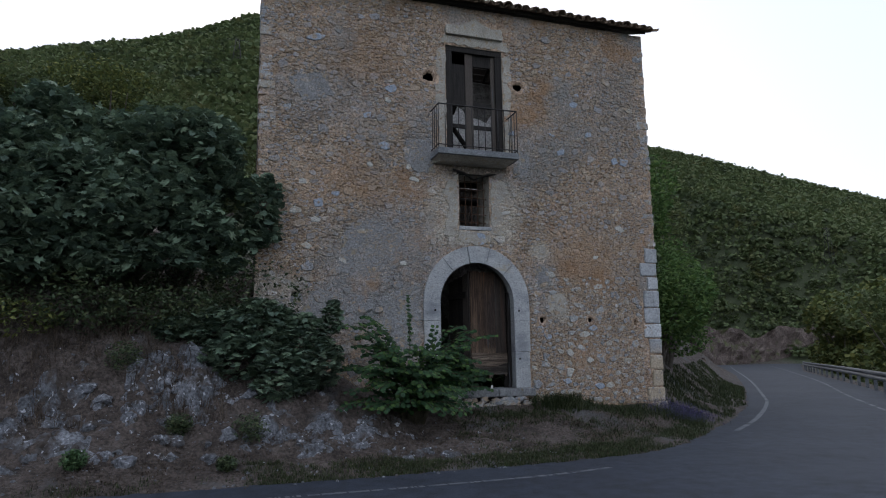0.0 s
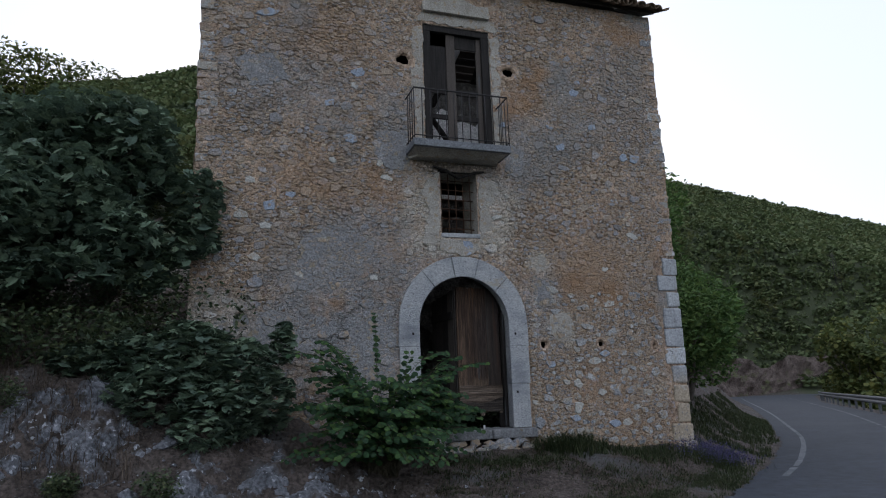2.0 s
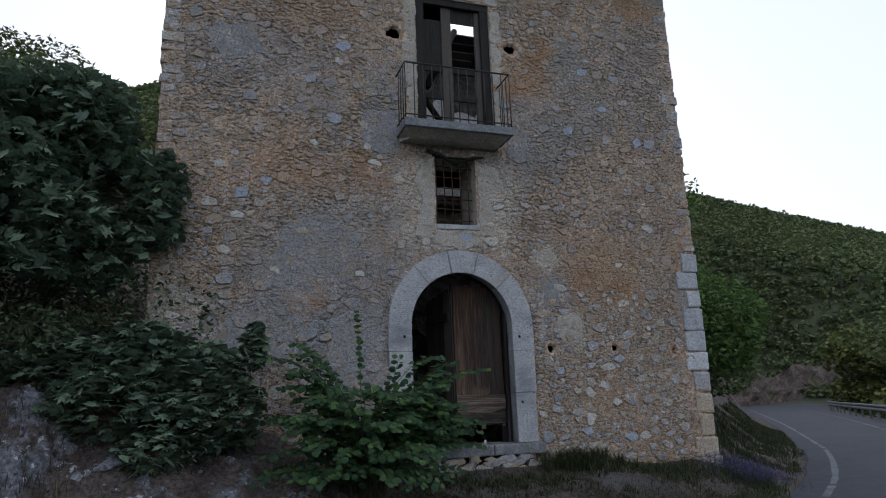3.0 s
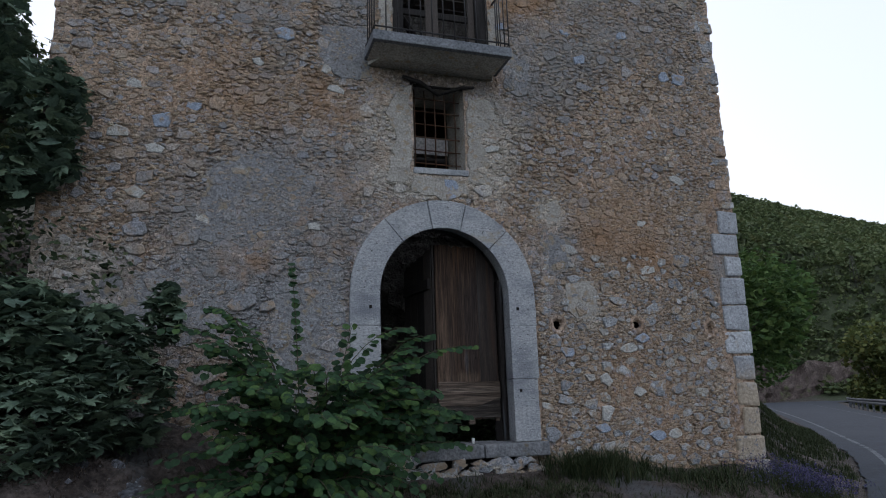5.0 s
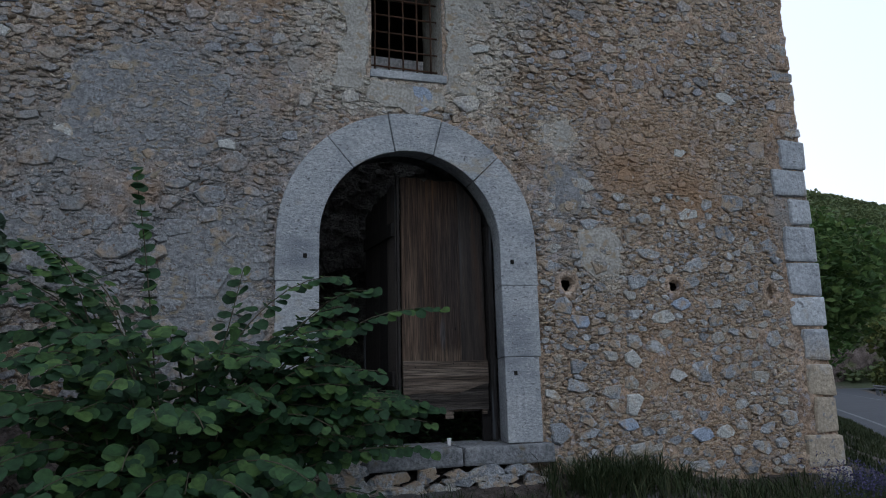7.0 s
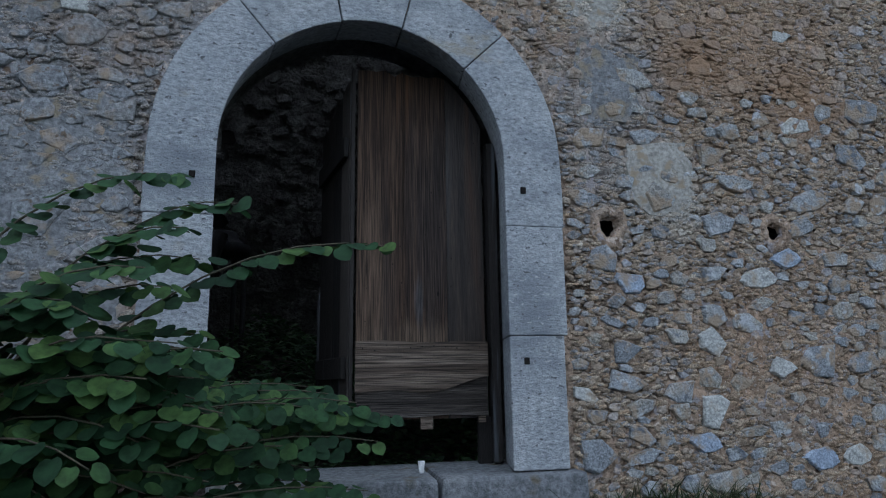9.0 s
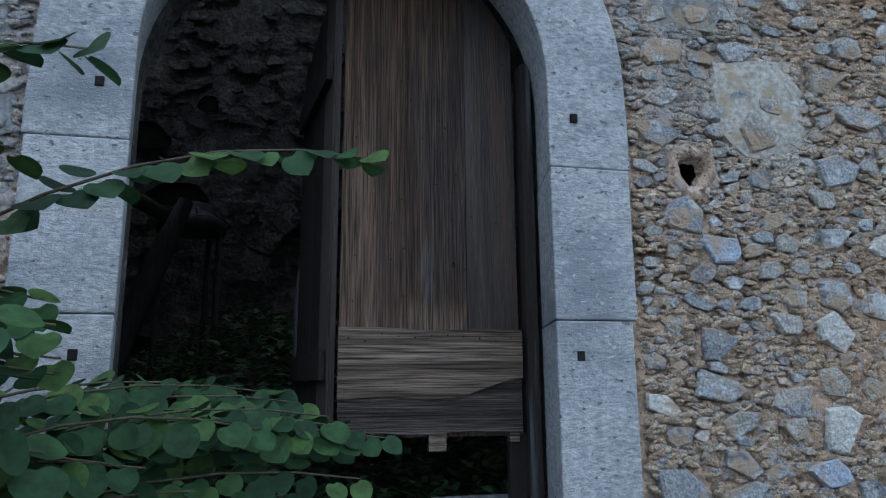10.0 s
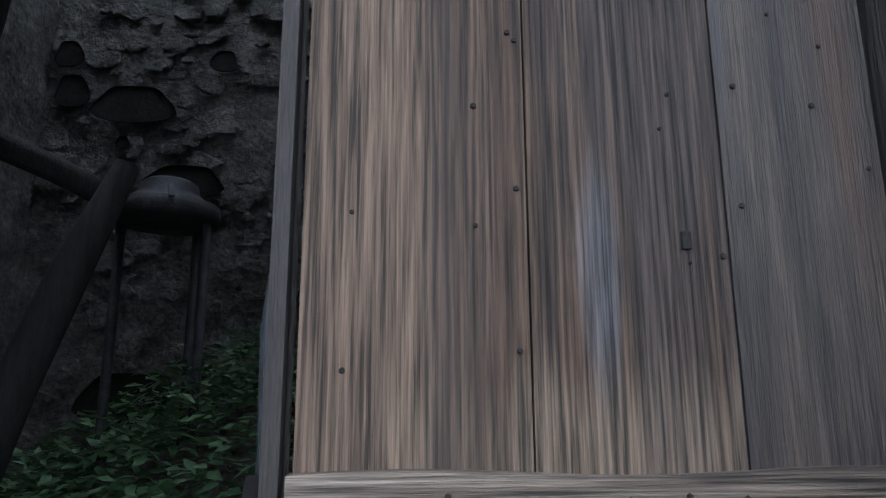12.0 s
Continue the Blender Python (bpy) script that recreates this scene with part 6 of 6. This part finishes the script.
rocks = [rock_mesh(s, 4) for s in range(8)]
rr = random.Random(17)
spots = [(-0.4, 9.8, 0.22, 0.16), (2.2, 9.8, 0.2, 0.12), (-0.9, 9.3, 0.2, 0.12), (0.1, 9.4, 0.14, 0.1), (1.5, 9.6, 0.2, 0.12), (-0.44, 10.2, 0.2, 0.18)]
for k in range(46):
    x = rr.uniform(-4.5, 3.4)
    spots.append((x, rr.uniform(9.2, 10.9), rr.uniform(0.05, 0.17), rr.uniform(0.05, 0.12)))
for x, y, s, h in spots:
    ob = new("rock", rocks[rr.randrange(8)])
    ob.matrix_world = pose(x, y, gz(x, y) - 0.25 * h, rr.uniform(10, 38), rr.uniform(-18, 18), rr.uniform(-40, 40)) @ Matrix.Diagonal((s, s * 0.7, h, 1))
    tagged(ob, "jagged grey limestone outcrop bedded in the bank" if s > 0.3 else "small angular grey stone on the bank", "rock", "rocks on the bank")


def outcrop(x0, x1, y0, y1, bumps, seed, label):
    """Cracked limestone bedrock breaking through the bank: tilted blocks over a few broad swellings."""
    step = 0.028
    nx, ny = int((x1 - x0) / step) + 1, int((y1 - y0) / step) + 1
    gx, gy = np.meshgrid(np.linspace(x0, x1, nx), np.linspace(y0, y1, ny), indexing="ij")
    base = ground_z(gx, gy)
    swell = np.zeros_like(gx)
    for bx, by, br, bh in bumps:
        swell = np.maximum(swell, bh * (1 - np.clip(np.hypot((gx - bx), (gy - by) * 1.25) / br, 0, 1.6) ** 2))
    verts = []
    off = Vector((seed * 3.1, seed * 1.7, 0))
    for i in range(nx):
        for j in range(ny):
            p = Vector((gx[i, j], gy[i, j] * 1.0, base[i, j]))
            q = p + off
            w = q + 0.12 * Vector((noise.noise(q * 3), noise.noise(q * 3 + Vector((9, 0, 0))), 0))
            dist, pts = noise.voronoi(Vector((w.x * 2.2, w.y * 3.0, w.z * 2.0)))
            d2, pt2 = noise.voronoi(Vector((w.x * 7, w.y * 8, w.z * 6)))
            blk = noise.cell(pts[0] * 13.7) * 0.035
            tilt = ((w.x * 2.2 - pts[0].x) * noise.cell(pts[0] * 5.1) * 0.07 + (w.y * 3.0 - pts[0].y) * 0.03)
            crack = -0.07 * max(0.0, 1 - (dist[1] - dist[0]) * 7)
            small = noise.cell(pt2[0] * 9.3) * 0.030 - 0.02 * max(0.0, 1 - (d2[1] - d2[0]) * 6)
            h = 0.75 * swell[i, j] + blk + tilt + crack + small + 0.05 * noise.noise(q * 5) + 0.025 * noise.noise(q * 16) + 0.012 * noise.noise(q * 40) - 0.032
            verts.append((p.x, p.y - 0.2 * max(h, 0), p.z + max(h, -0.12)))
    faces = [(i * ny + j, (i + 1) * ny + j, (i + 1) * ny + j + 1, i * ny + j + 1) for i in range(nx - 1) for j in range(ny - 1)
             if max(verts[i * ny + j][2] - base[i, j], verts[(i + 1) * ny + j + 1][2] - base[i + 1, j + 1]) > -0.06]
    ob = put("rock_outcrop", mesh_of("rock_outcrop", verts, faces), ROCK)
    tagged(ob, label, "rock", "bedrock on the bank")


outcrop(-5.2, -1.0, 9.0, 11.0, [(-1.5, 9.75, 0.5, 0.108), (-2.3, 9.9, 0.6, 0.135), (-1.9, 10.25, 0.5, 0.135), (-3.3, 10.0, 0.7, 0.135), (-4.5, 10.2, 0.7, 0.135), (-1.35, 10.2, 0.3, 0.108), (-3.0, 10.7, 0.4, 0.108)], 2,
        "cracked grey limestone bedrock breaking through the bank")
outcrop(-1.05, 0.62, 9.5, 11.15, [(-0.7, 10.7, 0.5, 0.130), (-0.1, 10.7, 0.5, 0.140), (-0.3, 10.35, 0.5, 0.130), (-0.85, 10.2, 0.3, 0.054), (0.3, 10.4, 0.3, 0.065)], 5,
        "pale cracked limestone ledge with a dark crevice")
outcrop(0.6, 3.5, 9.4, 11.0, [(1.1, 10.05, 0.45, 0.108), (1.8, 10.15, 0.5, 0.119), (2.45, 10.35, 0.5, 0.119), (3.0, 10.6, 0.35, 0.108), (0.9, 10.45, 0.3, 0.081), (1.45, 9.7, 0.2, 0.054), (2.2, 9.85, 0.16, 0.043)], 9,
        "low weathered limestone outcrop above the road verge")
rng = np.random.default_rng(6)
n = 700
px = rng.uniform(-5, 5, n)
py = np.interp(px, EDGE_X, EDGE_Y) + rng.uniform(-0.15, 2.4, n) ** 1.0
PEB = np.array([(-0.5, -0.4, 0), (0.5, -0.35, 0), (0.45, 0.45, 0), (-0.4, 0.4, 0), (-0.25, -0.2, 0.45), (0.28, -0.15, 0.4), (0.2, 0.25, 0.5), (-0.2, 0.2, 0.4)])
PEB_F = [(4, 5, 6, 7), (0, 1, 5, 4), (1, 2, 6, 5), (2, 3, 7, 6), (3, 0, 4, 7)]
ob = leaves("pebbles", np.stack([px, py, np.maximum(ground_z(px, py), ROAD_Z - 0.0)], 1), rng.uniform(0.012, 0.05, n) * rng.uniform(0.5, 1.4, n), PEB, PEB_F, ROCK, None, rng, 0.4)
tagged(ob, "small pale pebbles and rubble on the bank", "pebbles", kind="stuff")


# ---- stones of the facade, last ----
def stone_shape(r):
    """A flat-faced rubble stone of unit size: rim, shoulder, face."""
    n = r.randint(5, 8)
    ang = [2 * math.pi * (i + r.uniform(-0.36, 0.36)) / n for i in range(n)]
    rad = [r.uniform(0.72, 1.15) for _ in range(n)]
    verts = []
    for k, dep in ((1.0, 0.4), (0.95, -0.5), (0.84, -0.9)):
        for a, q in zip(ang, rad):
            c, s = math.cos(a), math.sin(a)
            e = (abs(c) ** 2.6 + abs(s) ** 2.6) ** (-1 / 2.6)
            verts.append((0.5 * q * k * e * c, dep + (r.uniform(-0.25, 0.25) if dep < 0 else 0), 0.5 * q * k * e * s))
    verts.append((0, -1.0 + r.uniform(-0.1, 0.1), 0))
    faces = []
    for ring in (0, 1):
        for i in range(n):
            j = (i + 1) % n
            faces.append((ring * n + j, ring * n + i, (ring + 1) * n + i, (ring + 1) * n + j))
    faces += [(2 * n + (i + 1) % n, 2 * n + i, 3 * n) for i in range(n)]
    return verts, faces


rw = random.Random(23)
shapes = [stone_shape(rw) for _ in range(28)]
piece_mesh = [mesh_of("stone", *s) for s in shapes]
for me in piece_mesh:
    me.materials.append(STONE_PIECE)
blue_mesh = [me.copy() for me in piece_mesh[:6]]
pale_mesh = [me.copy() for me in piece_mesh[6:12]]
for ms, mt in ((blue_mesh, BLUE_STONE), (pale_mesh, PALE_STONE)):
    for me in ms:
        me.materials.clear()
        me.materials.append(mt)

# outstanding stones of the facade, (x, z, width, height) by sort
BLUE = [(3.17, 6.87, 0.27, 0.19), (3.06, 5.73, 0.28, 0.19), (8.31, 5.81, 0.26, 0.19), (7.14, 6.99, 0.28, 0.16), (6.80, 5.91, 0.24, 0.14), (1.82, 4.55, 0.25, 0.18), (8.08, 5.82, 0.2, 0.17), (2.71, 6.30, 0.22, 0.13),
        (2.12, 4.74, 0.2, 0.12), (6.63, 6.29, 0.2, 0.13), (1.72, 7.73, 0.36, 0.17), (7.47, 6.35, 0.22, 0.13), (5.69, 6.22, 0.18, 0.12), (6.72, 1.25, 0.2, 0.13), (7.35, 2.28, 0.2, 0.14), (6.33, 2.12, 0.2, 0.14),
        (7.24, 7.2, 0.14, 0.1), (7.45, 1.14, 0.24, 0.15)]
PALE = [(3.10, 6.64, 0.15, 0.13), (3.52, 5.35, 0.16, 0.12), (3.63, 5.11, 0.26, 0.10), (2.76, 5.34, 0.14, 0.10), (1.41, 4.39, 0.27, 0.14), (1.75, 4.23, 0.2, 0.13), (5.49, 4.55, 0.22, 0.10), (7.53, 3.13, 0.28, 0.12),
        (6.785, 1.42, 0.22, 0.2), (1.61, 3.75, 0.2, 0.13), (7.50, 3.73, 0.18, 0.09), (1.53, 4.93, 0.2, 0.12), (7.16, 2.16, 0.26, 0.13), (6.81, 1.80, 0.18, 0.16), (7.69, 1.15, 0.2, 0.13), (6.02, 1.52, 0.17, 0.09),
        (7.25, 1.65, 0.2, 0.12), (2.26, 3.51, 0.2, 0.1), (3.39, 3.48, 0.17, 0.1), (8.1, 4.35, 0.26, 0.12)]
GREY = [(6.55, 2.62, 0.24, 0.2), (6.93, 2.48, 0.24, 0.16), (6.85, 1.95, 0.2, 0.16), (7.05, 1.9, 0.26, 0.12), (6.1, 1.2, 0.26, 0.24), (6.9, 2.9, 0.26, 0.16), (6.45, 3.35, 0.3, 0.15), (8.14, 2.45, 0.2, 0.12),
        (2.61, 4.05, 0.24, 0.11), (1.2, 6.3, 0.22, 0.14), (8.5, 7.0, 0.22, 0.14), (6.27, 1.75, 0.22, 0.16)]
MARKED = [(*q, sort) for sort, group in (("b", BLUE), ("p", PALE), ("s", GREY)) for q in group]


def blocked(x, z, w, h):
    if z - h / 2 < 0.75 or x - w / 2 < X0 + 0.02 or x + w / 2 > X1 - 0.03 or z + h / 2 > ROOF_Z - 0.05:
        return True
    if in_hole(x, z, max(w, h) / 2 + 0.06) or (z < 3.95 and math.hypot(x - DOOR_X, max(0, z - SPRING)) < DOOR_RO + 0.55 * w and z > 0.95):
        return True
    if any(abs(x - px) < pw + w / 2 and abs(z - pz) < ph + h / 2 for px, pz, pw, ph in PUTLOGS):
        return True
    if 3.8 < x < 5.75 and 5.3 < z < 5.7:
        return True
    if 4.2 < x < 5.6 and 7.9 < z < 8.6:
        return True
    return x > 8.52 and 0.78 < z < 4.0


cells = {}


def room(x, z, w, h, tight=0.86):
    for i in range(int((x - 0.5) // 0.5), int((x + 0.5) // 0.5) + 1):
        for j in range(int((z - 0.5) // 0.5), int((z + 0.5) // 0.5) + 1):
            for a, b, c, d in cells.get((i, j), ()):
                if abs(x - a) < (w + c) / 2 * tight and abs(z - b) < (h + d) / 2 * tight:
                    return False
    return True


def claim(x, z, w, h):
    cells.setdefault((int(x // 0.5), int(z // 0.5)), []).append((x, z, w, h))


# dressed corner blocks
for z0, z1, x in ((0.80, 1.10, 8.55), (1.10, 1.43, 8.70), (1.43, 1.75, 8.66), (1.75, 2.08, 8.66), (2.08, 2.38, 8.55), (2.38, 2.71, 8.58), (2.71, 3.08, 8.60), (3.08, 3.37, 8.70), (3.37, 3.66, 8.55), (3.66, 3.97, 8.68)):
    bm = bmesh.new()
    box(bm, x, X1 + 0.012, WALL_Y - 0.03, WALL_Y + 0.42, z0 + 0.010, z1 - 0.008, 0.028, 0.016, rs)
    part("corner_block", bm, QUOIN, wall_south)
bm = bmesh.new()
box(bm, 8.62, X1 + 0.06, WALL_Y - 0.06, WALL_Y + 0.3, 0.4, 0.79, 0.03, 0.015, rs)
part("corner_block", bm, STONE_PIECE, wall_south)

# rough edge of the corners above the dressed blocks
z = 4.0
while z < ROOF_Z - 0.15:
    h = rs.uniform(0.09, 0.2)
    for x0, x1 in ((X1 - rs.uniform(0.14, 0.3), X1 + rs.uniform(-0.012, 0.035)), (X0 - rs.uniform(-0.012, 0.03), X0 + rs.uniform(0.14, 0.3))):
        bm = bmesh.new()
        box(bm, x0, x1, WALL_Y - rs.uniform(0.004, 0.02), WALL_Y + 0.25, z + 0.01, z + h - 0.008, 0.016, 0.014, rs)
        part("corner_stone", bm, MORTAR if rs.random() < 0.5 else STONE_PIECE, wall_south)
    z += h
near_count = 0
far_v, far_f = [], []
placed = []
for x, z, w, h, sort in MARKED:
    claim(x, z, w, h)
    placed.append((x, z, w, h, sort))
for _ in range(260):
    # larger blocks in the lowest courses
    x, z, w = rw.uniform(5.95, 8.5), rw.uniform(0.78, 1.45), rw.uniform(0.14, 0.26)
    h = w * rw.uniform(0.5, 0.8)
    if not blocked(x, z, w, h) and room(x, z, w, h, 0.95):
        claim(x, z, w, h)
        placed.append((x, z, w, h, "s"))
for size, tries in ((0.30, 160), (0.22, 600), (0.16, 1500), (0.11, 4500), (0.075, 12000)):
    for _ in range(tries):
        x, z = rw.uniform(X0, X1), rw.uniform(0.75, ROOF_Z)
        w = size * rw.uniform(0.8, 1.25)
        h = w * rw.uniform(0.45, 0.8)
        if z > 3.4 and (size > 0.25 or (size > 0.1 and rw.random() < 0.5)) or blocked(x, z, w, h) or not room(x, z, w, h):
            continue
        claim(x, z, w, h)
        placed.append((x, z, w, h, ""))
for x, z, w, h, sort in placed:
    thick = (min(0.016, 0.12 * min(w, h)) * rw.uniform(0.6, 1.5) + 0.005) * (1.0 if z < 3.4 else 0.62)
    m = pose(x, WALL_Y - 0.006, z, rw.uniform(-4, 4), rw.uniform(-20, 20), rw.uniform(-4, 4)) @ Matrix.Diagonal((w, thick, h, 1))
    k = rw.randrange(28)
    single = sort != "" or (5.95 < x < 8.5 and z < 3.3 and near_count < 290 and w > 0.085)
    if single:
        near_count += 1
        me = blue_mesh[k % 6] if sort == "b" else pale_mesh[k % 6] if sort == "p" else piece_mesh[k]
        ob = put("stone", me, None, wall_south)
        ob.matrix_world = m
    else:
        o = len(far_v)
        far_v += [tuple(m @ Vector(p)) for p in shapes[k][0]]
        far_f += [tuple(i + o for i in fc) for fc in shapes[k][1]]
ob = put("stones", mesh_of("stones", far_v, far_f), STONE, wall_south)
ob["kind"] = "stuff"

# small rubble bedding the door step
for _ in range(70):
    x, w = rw.uniform(3.95, 5.95), rw.uniform(0.12, 0.25)
    z = rw.uniform(0.82, 0.97) if x > 4.42 else rw.uniform(0.85, 1.12)
    ob = put("rubble", piece_mesh[rw.randrange(28)], None, step)
    ob.matrix_parent_inverse = Matrix.Translation((-DOOR_X, -WALL_Y, -SILL + 0.2))
    ob.matrix_basis = pose(x, WALL_Y - 0.08, z, rw.uniform(-6, 6), rw.uniform(-15, 15), rw.uniform(-6, 6)) @ Matrix.Diagonal((w, 0.035, w * rw.uniform(0.4, 0.7), 1))

# rubble standing proud of the dark back wall
rng = np.random.default_rng(14)
iv, fi = [], []
for _ in range(520):
    x, z = rng.uniform(2.5, 6.8), rng.uniform(1.2, 6.0)
    w = rng.uniform(0.10, 0.28)
    m = pose(x, Y1 - 0.625, z, rng.uniform(-6, 6), rng.uniform(-20, 20), rng.uniform(-6, 6)) @ Matrix.Diagonal((w, rng.uniform(0.012, 0.03), w * rng.uniform(0.4, 0.8), 1))
    k = int(rng.integers(28))
    o = len(iv)
    iv += [tuple(m @ Vector(p)) for p in shapes[k][0]]
    fi += [tuple(i + o for i in fc) for fc in shapes[k][1]]
ob = put("stones", mesh_of("stones", iv, fi), INNER_STONE, wall_north)
ob["kind"] = "stuff"

# flat chips wedged into the mortar
rng = np.random.default_rng(8)
chip_x, chip_z = [], []
for n, x0, x1, z0, z1 in ((17000, 5.9, 8.6, 0.8, 4.2), (64000, X0, X1, 0.8, 8.7), (1500, 2.5, 3.8, 1.0, 4.0)):
    chip_x.append(rng.uniform(x0, x1, n))
    chip_z.append(rng.uniform(z0, z1, n))
chip_x, chip_z = np.concatenate(chip_x), np.concatenate(chip_z)
ok = np.array([not blocked(x, z, 0.05, 0.03) and room(x, z, 0.03, 0.01, 0.8) for x, z in zip(chip_x, chip_z)])
chip_x, chip_z = chip_x[ok], chip_z[ok]
n = len(chip_x)
CHIP_V = np.array([(-0.5, 0.3, -0.1), (-0.1, 0.3, -0.5), (0.5, 0.3, -0.25), (0.42, 0.3, 0.4), (-0.15, 0.3, 0.5), (-0.4, -0.7, -0.1), (-0.08, -1, -0.36), (0.36, -0.8, -0.2), (0.32, -1, 0.28), (-0.12, -0.7, 0.36)])
CHIP_F = [(5, 6, 7, 8, 9)] + [((i + 1) % 5, 5 + (i + 1) % 5, 5 + i, i) for i in range(5)]
w = rng.uniform(0.025, 0.075, n) * np.where(chip_z > 3.6, 1.25, 1.0)
sc = np.stack([w, rng.uniform(0.003, 0.009, n), w * rng.uniform(0.28, 0.62, n)], 1)
a = rng.normal(0, 0.3, n)
vv = CHIP_V[None] * sc[:, None, :]
ca, sa = np.cos(a)[:, None], np.sin(a)[:, None]
vx = vv[:, :, 0] * ca - vv[:, :, 2] * sa
vz = vv[:, :, 0] * sa + vv[:, :, 2] * ca
vy = vv[:, :, 1] + rng.normal(0, 0.25, n)[:, None] * vv[:, :, 2]
v = np.stack([vx + chip_x[:, None], vy + WALL_Y - 0.008, vz + chip_z[:, None]], -1)
ob = bulk("stone_chips", v, [f[::-1] for f in CHIP_F], CHIP, wall_south)
ob["kind"] = "stuff"
